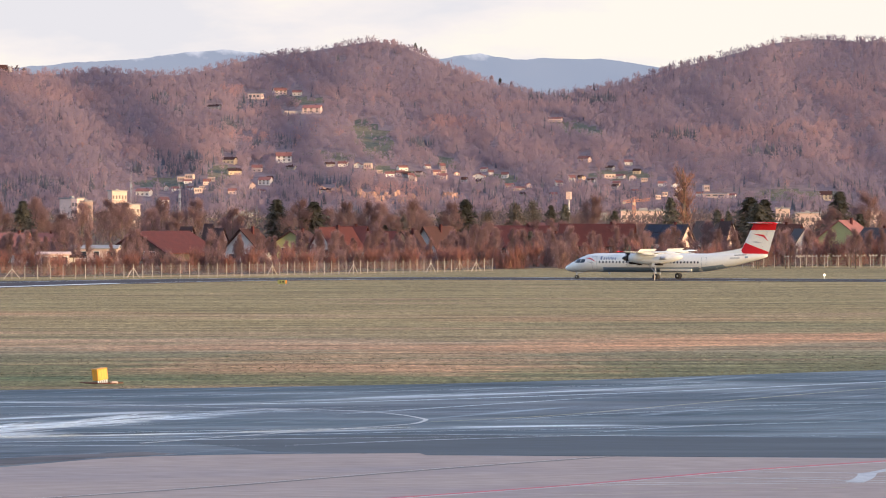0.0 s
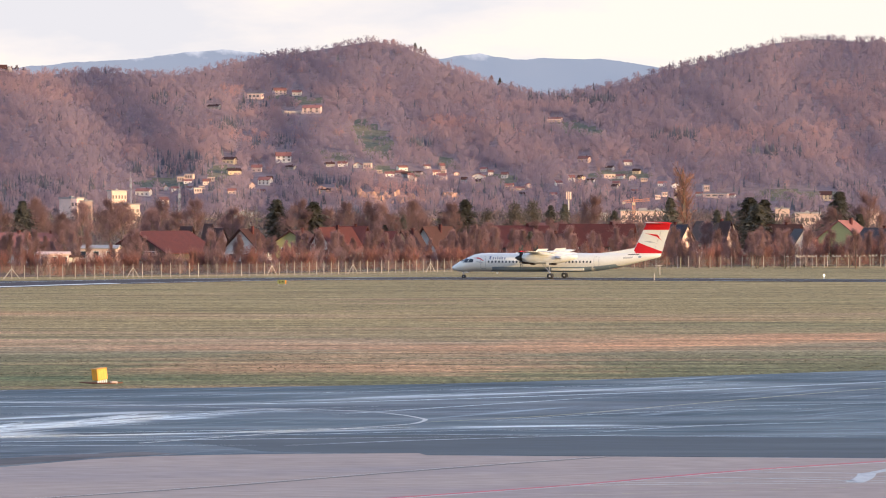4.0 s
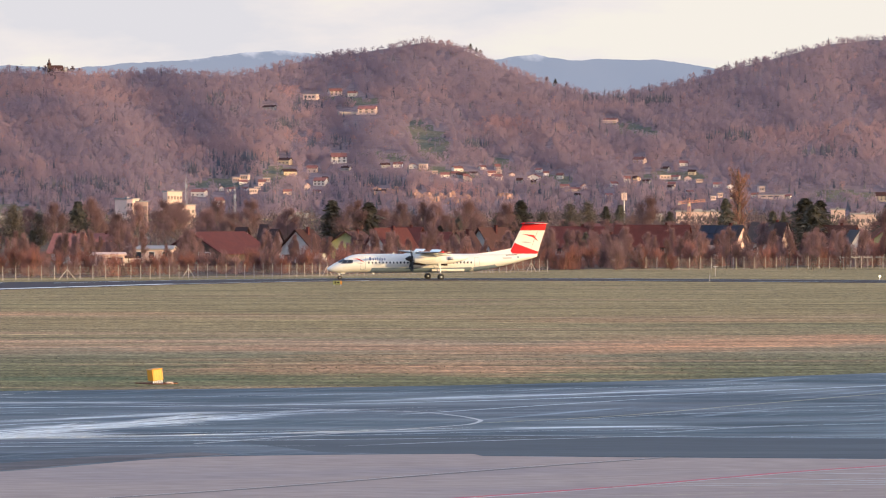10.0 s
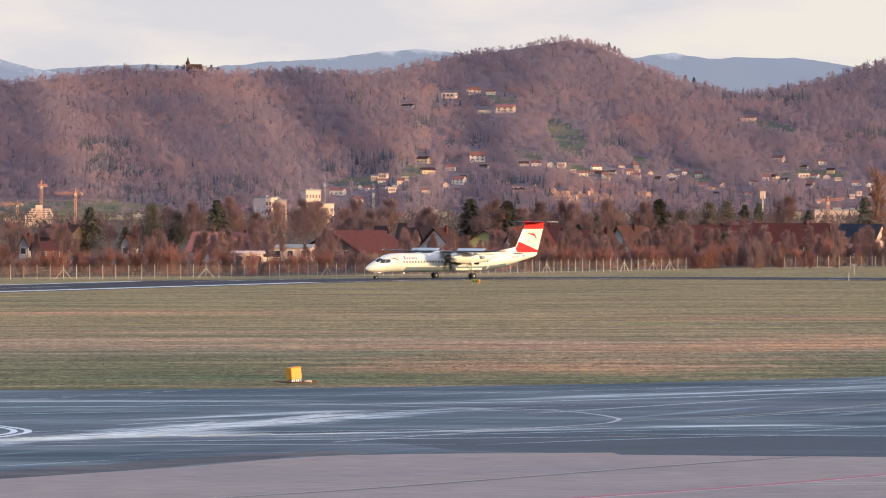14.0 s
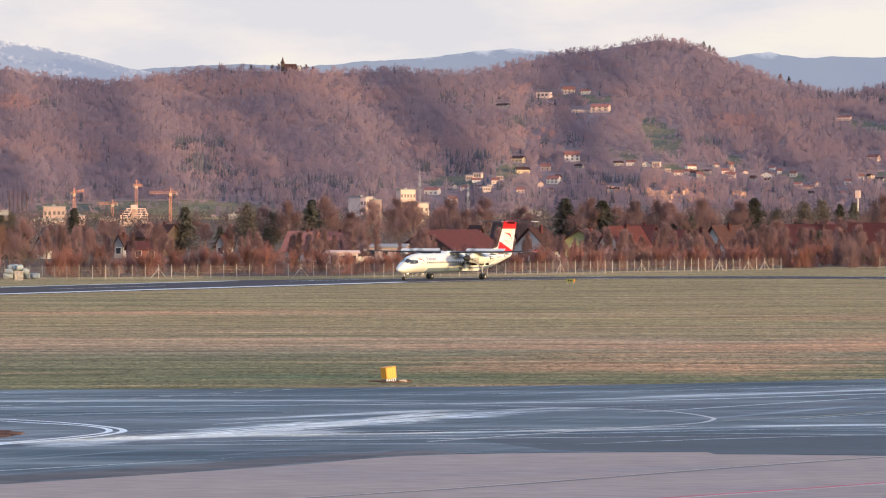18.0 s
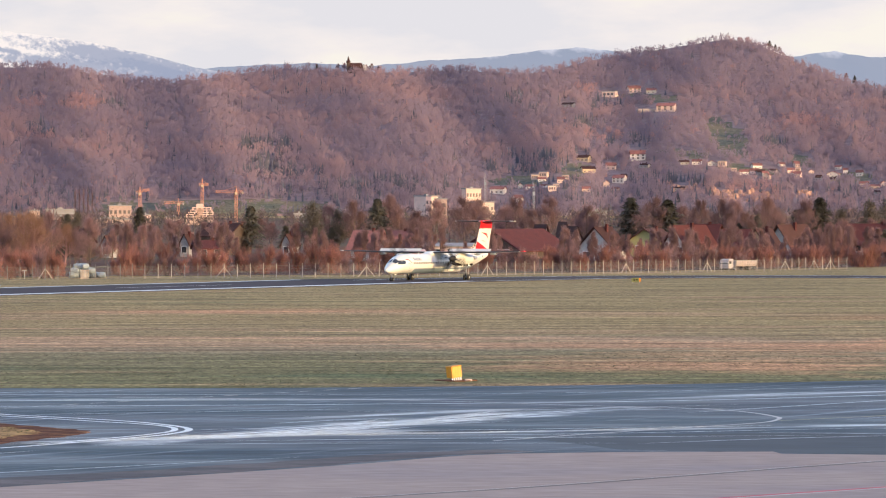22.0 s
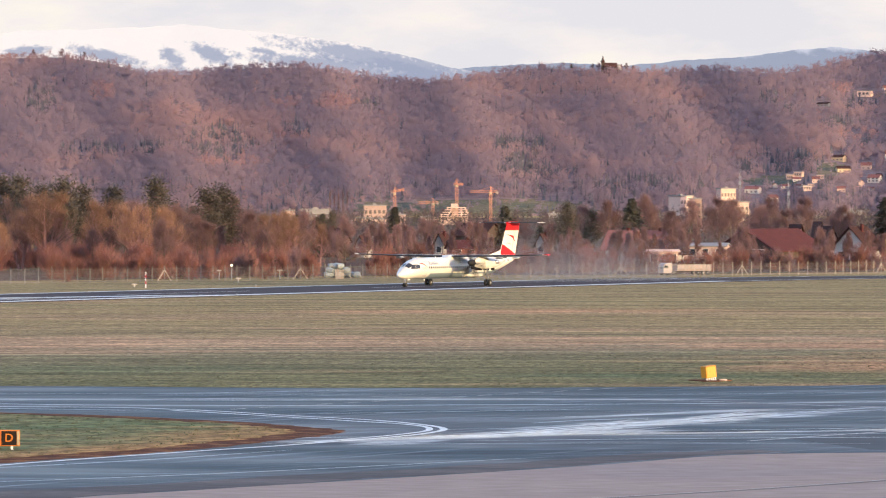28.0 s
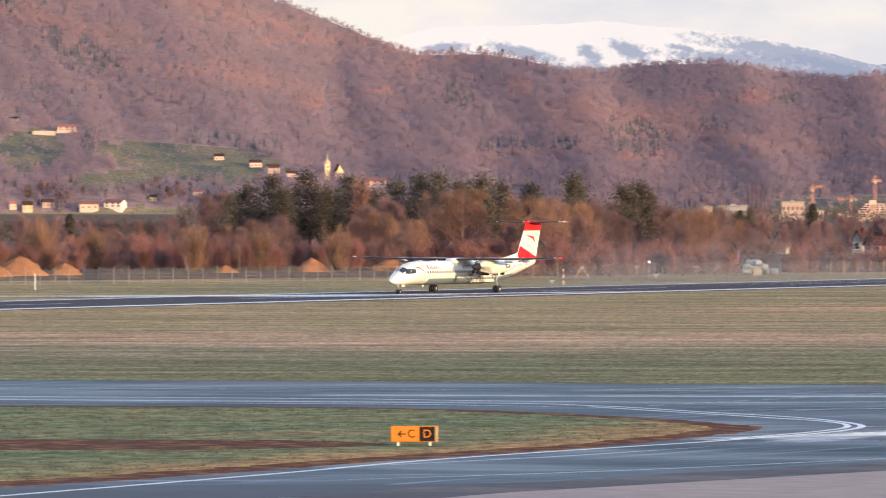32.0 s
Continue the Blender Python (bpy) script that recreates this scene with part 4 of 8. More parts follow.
# clearings: bearing, elevation, half width, half height, lean
CLEARINGS = [(1.55, 0.62, 0.22, 0.18, -0.5), (3.62, 0.72, 0.26, 0.07, -0.2), (1.12, 0.46, 0.28, 0.035, -0.1), (0.88, 1.01, 0.20, 0.035, 0.0), (0.56, 1.06, 0.26, 0.025, 0.0), (0.02, 0.27, 0.15, 0.09, 0.0), (-0.60, 0.18, 0.30, 0.045, 0.0), (2.80, 0.22, 0.24, 0.05, 0.0), (2.29, 0.39, 0.14, 0.05, -0.2),
             (-3.6, -0.09, 1.3, 0.08, 0.0), (-10.75, 0.33, 0.85, 0.17, -0.16), (-11.35, 0.16, 0.5, 0.10, 0.1), (-12.25, 0.45, 0.35, 0.2, 0.0), (-10.1, 0.35, 0.45, 0.10, -0.2), (-11.207, -0.166, 0.6, 0.05, 0.0), (4.056, 0.26, 0.34, 0.05, 0.0), (1.75, 0.30, 0.35, 0.035, -0.1), (5.764, 0.062, 0.5, 0.05, 0.0)]
# darker firs, some standing in for shaded hollows: bearing, elevation, half width, half height
FIRS = [(-0.480, 0.33, 0.42, 0.11), (-0.60, 0.98, 0.09, 0.07), (-0.40, 0.86, 0.10, 0.06), (0.30, 0.93, 0.20, 0.07), (0.15, 0.73, 0.22, 0.05), (-1.97, 0.12, 0.45, 0.07), (-6.14, 0.50, 0.38, 0.13), (-5.35, 0.67, 0.13, 0.08), (-3.12, 0.48, 0.26, 0.16), (-2.93, 0.26, 0.42, 0.08),
        (-4.62, 0.93, 0.14, 0.05), (-7.95, 0.98, 0.16, 0.16), (-7.40, 0.45, 0.36, 0.06), (-6.90, 0.47, 0.2, 0.07), (-6.16, 0.60, 0.30, 0.10), (-12.06, 1.55, 0.12, 0.12), (-11.68, 1.36, 0.32, 0.19), (-12.35, 1.93, 0.25, 0.12), (-12.18, 1.04, 0.14, 0.06), (-11.62, 0.50, 0.16, 0.13), (-10.45, 0.56, 0.45, 0.05),
        (-10.0, 0.45, 0.3, 0.05), (-10.6, 0.17, 0.22, 0.05), (3.42, 1.02, 0.30, 0.06), (3.85, 0.98, 0.25, 0.05), (2.05, 0.55, 0.12, 0.06), (4.6, 0.62, 0.3, 0.05), (0.55, 0.55, 0.25, 0.05), (-0.3, 0.12, 0.35, 0.06), (0.9, 0.16, 0.4, 0.05), (5.6, 0.45, 0.3, 0.05)]


# houses on the slopes: bearing, elevation of the base, width and height in hundredths of a degree, kind
HOMES_TOP = [(0.365, 1.033, 16, 6, "flat"), (0.605, 1.073, 14, 8, "gable"), (0.782, 1.067, 10, 6, "red"), (-0.051, 0.930, 13, 5, "dull"), (0.935, 0.890, 20, 9, "villa"), (0.747, 0.885, 23, 3, "wall"),
             (0.103, 0.383, 14, 7, "cream"), (0.143, 0.269, 15, 7, "cream"), (0.644, 0.394, 17, 11, "gable"), (0.376, 0.297, 11, 8, "red"), (0.462, 0.166, 14, 9, "gable"), (0.331, 0.120, 7, 8, "gable"),
             (0.126, 0.075, 9, 6, "gable"), (1.112, 0.349, 10, 5, "dull"), (1.243, 0.349, 10, 6, "red"), (1.397, 0.337, 9, 6, "gable"), (0.718, 0.320, 10, 5, "dull"), (1.614, 0.280, 6, 4, "flat")]
HOMES_MID = [(1.717, 0.246, 10, 6, "red"), (1.842, 0.309, 11, 6, "gable"), (1.951, 0.200, 7, 8, "gable"), (2.185, 0.263, 8, 6, "red"), (2.470, 0.183, 6, 7, "dull"), (2.618, 0.217, 13, 7, "gable"), (3.001, 0.114, 17, 4, "red"),
             (3.115, 0.131, 6, 6, "gable"), (3.063, 0.046, 7, 5, "dull"), (3.371, 0.046, 7, 5, "red"), (3.389, 0.804, 15, 5, "villa"), (3.685, 0.394, 13, 7, "red"), (4.124, 0.365, 9, 6, "gable"), (4.210, 0.274, 8, 6, "cream"),
             (3.942, 0.314, 8, 5, "dull"), (3.930, 0.228, 13, 5, "flat"), (4.044, 0.228, 10, 5, "gable"), (4.170, 0.211, 8, 6, "gable"), (4.284, 0.200, 8, 4, "flat"), (4.597, 0.142, 8, 5, "gable"), (4.842, 0.051, 7, 5, "gable")]
HOMES_FOOT = [(5.024, 0.040, 28, 4, "flat"), (5.178, 0.034, 6, 5, "red"), (6.116, 0.011, 13, 10, "cream"), (-0.763, 0.058, 16, 8, "gable"), (-0.438, 0.103, 10, 5, "red"), (-0.564, -0.028, 10, 8, "gable"), (1.061, 0.092, 15, 4, "dull"),
              (-10.364, 0.359, 11, 7, "brown"), (-9.999, 0.290, 13, 8, "brown"), (-9.828, 0.227, 14, 10, "brown"), (-9.634, 0.187, 12, 7, "brown"), (-11.900, 0.649, 20, 8, "villa"), (-12.144, 0.626, 26, 3, "wall"), (-12.428, 0.756, 10, 4, "dull"), (-12.446, -0.125, 8, 8, "red"),
              (-12.298, -0.148, 11, 10, "cream"), (-12.094, -0.114, 13, 9, "brown"), (-11.685, -0.131, 21, 8, "red"), (-11.412, -0.120, 21, 9, "red"), (-11.030, -0.052, 8, 7, "cream"), (-10.581, 0.005, 9, 6, "gable"), (-8.785, 0.090, 22, 10, "red")]
HOMES = HOMES_TOP + HOMES_MID + HOMES_FOOT
scatter = random.Random(64)
for k in range(30):
    u = scatter.random()
    HOMES.append((1.032 + u * (4.910 - 1.032), 0.377 + u * (0.063 - 0.377) + scatter.uniform(-0.10, 0.07), scatter.uniform(5, 10), scatter.uniform(4, 7), scatter.choice(("red", "gable", "cream", "dull", "flat", "red"))))
for k in range(12):
    HOMES.append((scatter.uniform(-0.621, 0.519), scatter.uniform(0.035, 0.217), scatter.uniform(5, 10), scatter.uniform(4, 7), scatter.choice(("red", "gable", "cream", "flat"))))


# crown patches coloured paler for sunlight: bearing, elevation, half width, half height
PALES = [(1.774, 0.035, 0.34, 0.09), (1.118, 0.103, 0.25, 0.04), (-4.96, 0.93, 0.24, 0.08), (-5.47, 0.93, 0.15, 0.06), (-7.34, 1.04, 0.15, 0.1), (-9.67, 1.52, 0.3, 0.06), (-9.44, 0.88, 0.13, 0.06), (-8.77, 1.0, 0.16, 0.05), (-5.46, 0.60, 0.2, 0.05), (-6.05, 0.33, 0.35, 0.05), (0.18, 1.06, 0.16, 0.05), (0.3, 0.60, 0.2, 0.06), (2.3, 0.75, 0.3, 0.06)]


# bare rock faces above the town: bearing, elevation, half width, half height
ROCKS = [(1.802, 0.023, 0.26, 0.055), (1.488, 0.046, 0.10, 0.035), (1.118, 0.098, 0.14, 0.03), (2.344, 0.035, 0.10, 0.03), (-11.718, 1.400, 0.12, 0.02), (-9.896, 1.487, 0.16, 0.02)]


def near_home(az, el):
    """True where a tree would stand in front of a house or inside it."""
    for h in HOMES:
        if abs(az - h[0]) < h[2] / 200 + 0.015 and -0.06 < el - h[1] < h[3] / 100:
            return True
    return False


def inside(az, el, areas):
    for a in areas:
        lean = a[4] if len(a) > 4 else 0.0
        u, v = (az - a[0]) / a[2], (el - a[1] - lean * (az - a[0])) / a[3]
        if u * u + v * v < 1 + 0.5 * noise.noise(Vector((az * 9, el * 22, 0))):
            return True
    return False


def hill_mesh(a0, a1, name, label):
    step, rows = 0.04, 60
    cols = int(round((a1 - a0) / step)) + 1
    v, wood, open_, rock = [], Shape(), Shape(), Shape()
    for i in range(cols):
        az = a0 + i * step
        top = ridge(az)
        for j in range(rows + 3):
            up = min(j / rows, 1.0)
            d = hill_dist(az, up)
            el = FOOT_EL + (top - FOOT_EL) * up
            z = rise(el, d)
            if j > rows:
                d, z = d + 90 * (j - rows), z - 22 * (j - rows)
            if j == 0:
                z -= 3
            v.append((*spot(az, d), z))
    r = rows + 3
    for i in range(cols - 1):
        az = a0 + (i + 0.5) * step
        for j in range(r - 1):
            el = FOOT_EL + (ridge(az) - FOOT_EL) * (j + 0.5) / rows
            (rock if inside(az, el, ROCKS) else open_ if inside(az, el, CLEARINGS) else wood).f.append((i * r + j, (i + 1) * r + j, (i + 1) * r + j + 1, i * r + j + 1))
    thing = hub(name, pose(0, 0, 0), label, "hill", kind="structure")
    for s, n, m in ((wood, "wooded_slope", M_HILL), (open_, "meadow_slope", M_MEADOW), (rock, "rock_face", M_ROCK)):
        if s.f:
            used = sorted({k for f in s.f for k in f})
            back = {k: q for q, k in enumerate(used)}
            t = Shape()
            t.v, t.f = [v[k] for k in used], [tuple(back[k] for k in f) for f in s.f]
            part(n, t, m, thing, smooth=True)
    return thing


hill_mesh(-15.0, -2.6, "hill_west", "long wooded ridge of bare brown forest with meadows at its foot")
hill_mesh(-2.6, 9.0, "hill_east", "rounded wooded hill of bare brown forest with clearings")


def forest(name, a0, a1, count, label, seed, pick):
    """Tree crowns of thin flakes on the slopes, joined into one mesh a kind."""
    rng = np.random.default_rng(seed)
    kinds = {"bare": [], "pale": [], "fir": []}
    n = 0
    while n < count:
        az = rng.uniform(a0, a1)
        el = FOOT_EL + (ridge(az) - FOOT_EL) * rng.uniform(0.0, 1.0) ** 0.85
        n += 1
        if near_home(az, el) or inside(az, el, CLEARINGS) and rng.random() > (0.06 if noise.noise(Vector((az * 7, el * 18, 7))) < 0.12 else 0.5):
            continue
        if inside(az, el + 0.02, ROCKS) and rng.random() > 0.3:
            continue
        p, d = on_hill(az, el)
        fir = inside(az, el, FIRS) and rng.random() < 0.95 * (0.6 + noise.noise(Vector((az * 5, el * 14, 3)))) or rng.random() < (0.2 if el < 0.14 else 0.02)
        pale = not fir and rng.random() < (0.85 if inside(az, el, PALES) else 0.025)
        low = min(el, ridge(az - 0.12), ridge(az + 0.12))
        face = (on_hill(az + 0.12, low)[1] - on_hill(az - 0.12, low)[1]) / (d * radians(0.24))
        kinds["fir" if fir else "pale" if pale else "bare"].append((p.x, p.y, p.z, rng.uniform(4.6, 7.8) * (0.6 if inside(az, el, CLEARINGS) else 1.0) * (0.85 if el > ridge(az) - 0.04 else 1.0), face))
    thing = hub(name, pose(0, 0, 0), label, "forest", kind="stuff")
    for kind, mat in (("bare", M_BARE), ("pale", M_PALE_WOOD), ("fir", M_FIRWOOD)):
        t = np.array(kinds[kind])
        if not len(t):
            continue
        k = 30 if kind != "fir" else 16
        c, h = t[:, None, :3], t[:, None, 3:4]
        if kind == "fir":
            lvl = np.linspace(0.0, 0.85, k)[None, :, None] + rng.uniform(-0.05, 0.05, (len(t), k, 1))
            ang = rng.uniform(0, 2 * np.pi, (len(t), k, 1))
            r = (1 - lvl) * 0.21 * h
            zz = c[..., 2:3] + lvl * h
            p0 = np.concatenate([c[..., :1] + r * np.cos(ang), c[..., 1:2] + r * np.sin(ang), zz], 2)
            p1 = np.concatenate([c[..., :1] - r * np.cos(ang), c[..., 1:2] - r * np.sin(ang), zz], 2)
            p2 = np.concatenate([c[..., :1] + 0 * r, c[..., 1:2] + 0 * r, zz + 0.36 * h], 2)
        else:
            mid = rng.normal(0, 1, (len(t), k, 3)) * np.array([0.18, 0.18, 0.17]) * h
            mid[..., 2:] += 0.62 * h
            size = h * (0.085 if kind == "bare" else 0.075)
            # flakes are turned between sun and eye, so crowns look evenly lit
            lean = np.array([0.45, -0.85, 0.35]) + rng.normal(0, 0.34, (len(t), k, 3))
            lean /= np.linalg.norm(lean, axis=2)[..., None]
            flat_ = [rng.normal(0, 1, (len(t), k, 3)) * size * np.array([0.85, 0.85, 1.45]) for _ in range(3)]
            p0, p1, p2 = (c + mid + q - (q * lean).sum(2)[..., None] * lean for q in flat_)
            # the last two flakes of each tree are its trunk and a limb
            for q, lean in ((k - 1, 0.03), (k - 2, 0.12)):
                w = 0.012 * h[:, 0]
                side = rng.uniform(-lean, lean, (len(t), 1)) * h[:, 0]
                p0[:, q] = np.concatenate([c[:, 0, :1] - w, c[:, 0, 1:2], c[:, 0, 2:3]], 1)
                p1[:, q] = np.concatenate([c[:, 0, :1] + w, c[:, 0, 1:2], c[:, 0, 2:3]], 1)
                p2[:, q] = np.concatenate([c[:, 0, :1] + side, c[:, 0, 1:2], c[:, 0, 2:3] + 0.95 * h[:, 0]], 1)
        flip = (np.cross(p1 - p0, p2 - p0)[..., 1] > 0)[..., None]
        p1, p2 = np.where(flip, p2, p1), np.where(flip, p1, p2)
        v = np.stack([p0, p1, p2], 2).reshape(-1, 3)
        heart = np.repeat(c + np.array([0, 0, 0.45]) * h, k * 3, 1).reshape(-1, 3)
        soft = (v - heart) / np.repeat(np.broadcast_to(h, (len(t), k, 1)), 3, 1).reshape(-1, 1)
        soft = soft * 0.38 + np.array([0.0, -0.55, 0.42])
        soft[:, 0] += 0.27 * np.clip(np.repeat(t[:, 4], k * 3), -1.2, 1.2)
        soft /= np.linalg.norm(soft, axis=1)[:, None]
        ob = array_mesh({"bare": "bare_trees", "pale": "pale_trees", "fir": "fir_trees"}[kind], v, np.arange(len(v)).reshape(-1, 3), mat, thing)
        ob.data.normals_split_custom_set_from_vertices(soft.tolist())
        tagged(ob, kind="stuff")
    return thing


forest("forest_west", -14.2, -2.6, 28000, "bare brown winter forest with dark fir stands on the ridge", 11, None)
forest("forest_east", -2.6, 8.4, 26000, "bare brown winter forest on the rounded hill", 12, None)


def rock_outcrop(area, count, seed):
    """Broken upright slabs of bare rock on the slope."""
    rng = random.Random(seed)
    crag = None
    for k in range(count):
        az, el = area[0] + area[2] * rng.uniform(-1, 1), area[1] + area[3] * rng.uniform(-1, 0.8)
        p, d = on_hill(az, el)
        if crag is None:
            base = p
            crag = hub("rock_outcrop", pose(*p), "sunlit orange-pink rock outcrop above the town", "rock", "rock outcrops")
        w, h, t = rng.uniform(0.8, 2.4), rng.uniform(1.2, 3.4), rng.uniform(0.6, 1.4)
        m = pose(p.x - base.x, p.y - base.y, p.z - base.z, rng.uniform(-14, 4), rng.uniform(-10, 10), rng.uniform(-10, 50))
        rings = [[(x * (1 - 0.35 * u) + rng.uniform(-0.2, 0.2), y * (1 - 0.3 * u), -1.0 + (h + 1.0) * u + rng.uniform(-0.25, 0.25)) for x, y in ((-w, -t), (0, -t * 1.25), (w, -t), (w * 0.8, t), (-w * 0.8, t))] for u in (0.0, 0.5, 1.0)]
        part("rock", Shape().loft(rings, m), M_ROCK, crag)


for k, area in enumerate(ROCKS[:4]):
    rock_outcrop(area, (30, 10, 12, 9)[k], 70 + k)


# ---------------------------------------------------------------- far mountains
def far_range(name, points, mat, dist, base, label, jag=0.012, seed=0.0):
    """A distant mountain range as a tall relief behind the hills."""
    az = np.arange(points[0][0], points[-1][0] + 1e-6, 0.03)
    top = np.interp(az, [p[0] for p in points], [p[1] for p in points])
    s, rows = Shape(), 14
    for a, e in zip(az, top):
        e = e + jag * noise.noise(Vector((a * 5, seed, 0))) + jag * 0.5 * noise.noise(Vector((a * 15, seed, 0)))
        for j in range(rows + 1):
            u = j / rows
            el = base + (e - base) * u
            d = dist + 200 * (el - 1.6) + 5 * noise.noise(Vector((a * 1.4 + u, u * 2.5, seed))) + 0.6 * noise.noise(Vector((a * 5, u * 5, seed)))
            s.v.append((*spot(float(a), d), rise(float(el), d)))
    r = rows + 1
    s.f = [(i * r + j, (i + 1) * r + j, (i + 1) * r + j + 1, i * r + j + 1) for i in range(len(az) - 1) for j in range(rows)]
    return tagged(s.make(name, mat, smooth=True), label, "mountain", kind="structure")


def mountain_material(name, rock, snow, low, high, amount, bare=()):
    """Bluish far slopes, snow above a height that wanders with the gullies, bare flanks; haze is put in as bluish
    colour and glow.
    """
    m = bpy.data.materials.new(name)
    m.use_nodes = True
    n, l = m.node_tree.nodes, m.node_tree.links
    b = n["Principled BSDF"]
    b.inputs["Roughness"].default_value, b.inputs["Specular IOR Level"].default_value = 1.0, 0.0
    co, sep, mp, lean = n.new("ShaderNodeTexCoord"), n.new("ShaderNodeSeparateXYZ"), n.new("ShaderNodeMapping"), n.new("ShaderNodeMapping")
    lean.inputs["Rotation"].default_value = (0, radians(28), 0)
    mp.inputs["Scale"].default_value = (1 / 13, 1 / 30, 1 / 21)
    l.new(co.outputs["Object"], sep.inputs[0]), l.new(co.outputs["Object"], lean.inputs[0]), l.new(lean.outputs[0], mp.inputs[0])

    def math_(kind, a, c=None):
        x = n.new("ShaderNodeMath")
        x.operation = kind
        for k, v in enumerate((a, c)):
            if v is None:
                continue
            if isinstance(v, (int, float)):
                x.inputs[k].default_value = v
            else:
                l.new(v, x.inputs[k])
        return x.outputs[0]

    def band(v, lo, hi):
        r = n.new("ShaderNodeMapRange")
        r.inputs["From Min"].default_value, r.inputs["From Max"].default_value = lo, hi
        l.new(v, r.inputs[0])
        return r.outputs[0]

    t, fine = n.new("ShaderNodeTexNoise"), n.new("ShaderNodeTexNoise")
    for q, scale, rough in ((t, 0.6, 0.6), (fine, 2.2, 0.65)):
        q.inputs["Scale"].default_value, q.inputs["Detail"].default_value, q.inputs["Roughness"].default_value = scale, 6, rough
        l.new(mp.outputs[0], q.inputs[0])
    wander = math_("SUBTRACT", t.outputs[0], 0.5)
    cover = band(math_("ADD", math_("DIVIDE", math_("SUBTRACT", sep.outputs[2], low), high - low), math_("MULTIPLY", wander, amount)), 0.25, 0.75)
    for x0, z0, a, c, slope in bare:
        dx = math_("SUBTRACT", sep.outputs[0], x0)
        dz = math_("SUBTRACT", math_("SUBTRACT", sep.outputs[2], z0), math_("MULTIPLY", dx, slope))
        r = math_("SQRT", math_("ADD", math_("POWER", math_("ABSOLUTE", math_("DIVIDE", dx, a)), 2.0), math_("POWER", math_("ABSOLUTE", math_("DIVIDE", dz, c)), 2.0)))
        r = math_("ADD", r, math_("MULTIPLY", math_("SUBTRACT", fine.outputs[0], 0.5), 2.2))
        cover = math_("MULTIPLY", cover, math_("ADD", 0.12, math_("MULTIPLY", band(r, 0.65, 1.2), 0.88)))
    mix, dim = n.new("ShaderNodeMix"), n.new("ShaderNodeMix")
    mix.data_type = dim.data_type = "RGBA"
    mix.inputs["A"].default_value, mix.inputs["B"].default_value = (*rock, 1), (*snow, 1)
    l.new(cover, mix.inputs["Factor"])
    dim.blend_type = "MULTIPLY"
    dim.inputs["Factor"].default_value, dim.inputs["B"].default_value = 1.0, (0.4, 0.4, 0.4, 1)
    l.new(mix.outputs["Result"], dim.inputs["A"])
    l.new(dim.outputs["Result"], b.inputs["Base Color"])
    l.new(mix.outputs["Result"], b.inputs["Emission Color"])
    # emission in place of haze; it also drowns shadows cast by the hills
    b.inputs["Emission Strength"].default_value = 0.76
    return m


# bare flanks of the snowy mountain: bearing, elevation, half width, half height, slope
FLANKS = [(-7.375, 1.455, 0.40, 0.065, -0.22), (-6.69, 1.44, 0.13, 0.085, -0.5), (-6.28, 1.47, 0.22, 0.085, -0.35), (-5.15, 1.37, 0.85, 0.075, -0.10), (-8.2, 1.50, 0.22, 0.06, 0.1), (-5.75, 1.50, 0.16, 0.035, -0.2), (-4.3, 1.33, 0.4, 0.05, -0.25), (-4.55, 1.42, 1.05, 0.10, -0.17)]
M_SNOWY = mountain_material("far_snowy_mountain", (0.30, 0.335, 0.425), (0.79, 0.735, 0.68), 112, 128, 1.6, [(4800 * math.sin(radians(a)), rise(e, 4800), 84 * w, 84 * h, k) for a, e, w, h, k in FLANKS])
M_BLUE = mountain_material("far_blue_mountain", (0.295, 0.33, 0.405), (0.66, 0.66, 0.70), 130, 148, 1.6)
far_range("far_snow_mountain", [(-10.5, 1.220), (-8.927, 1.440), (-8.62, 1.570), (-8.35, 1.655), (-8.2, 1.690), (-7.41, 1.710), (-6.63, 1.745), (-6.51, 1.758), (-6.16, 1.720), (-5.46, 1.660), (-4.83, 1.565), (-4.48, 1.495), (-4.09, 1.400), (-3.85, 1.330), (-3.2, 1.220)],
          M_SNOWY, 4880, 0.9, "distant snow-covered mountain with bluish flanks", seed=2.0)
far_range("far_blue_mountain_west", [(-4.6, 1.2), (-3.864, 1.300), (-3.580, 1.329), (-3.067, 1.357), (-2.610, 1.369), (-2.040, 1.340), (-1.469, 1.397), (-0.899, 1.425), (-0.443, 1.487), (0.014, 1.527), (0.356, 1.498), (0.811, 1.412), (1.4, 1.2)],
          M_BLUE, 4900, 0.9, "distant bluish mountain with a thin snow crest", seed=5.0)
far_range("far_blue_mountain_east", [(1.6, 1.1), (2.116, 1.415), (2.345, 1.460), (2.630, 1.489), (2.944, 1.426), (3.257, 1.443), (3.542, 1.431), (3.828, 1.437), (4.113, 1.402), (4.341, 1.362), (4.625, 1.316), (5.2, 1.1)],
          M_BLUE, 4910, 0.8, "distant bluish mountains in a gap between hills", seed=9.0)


# ---------------------------------------------------------------- the airliner
def ring_at(x, zc, w, h, n=24, power=1.0):
    return [(x, w * math.cos(2 * math.pi * i / n), zc + h * math.sin(2 * math.pi * i / n)) for i in range(n)]


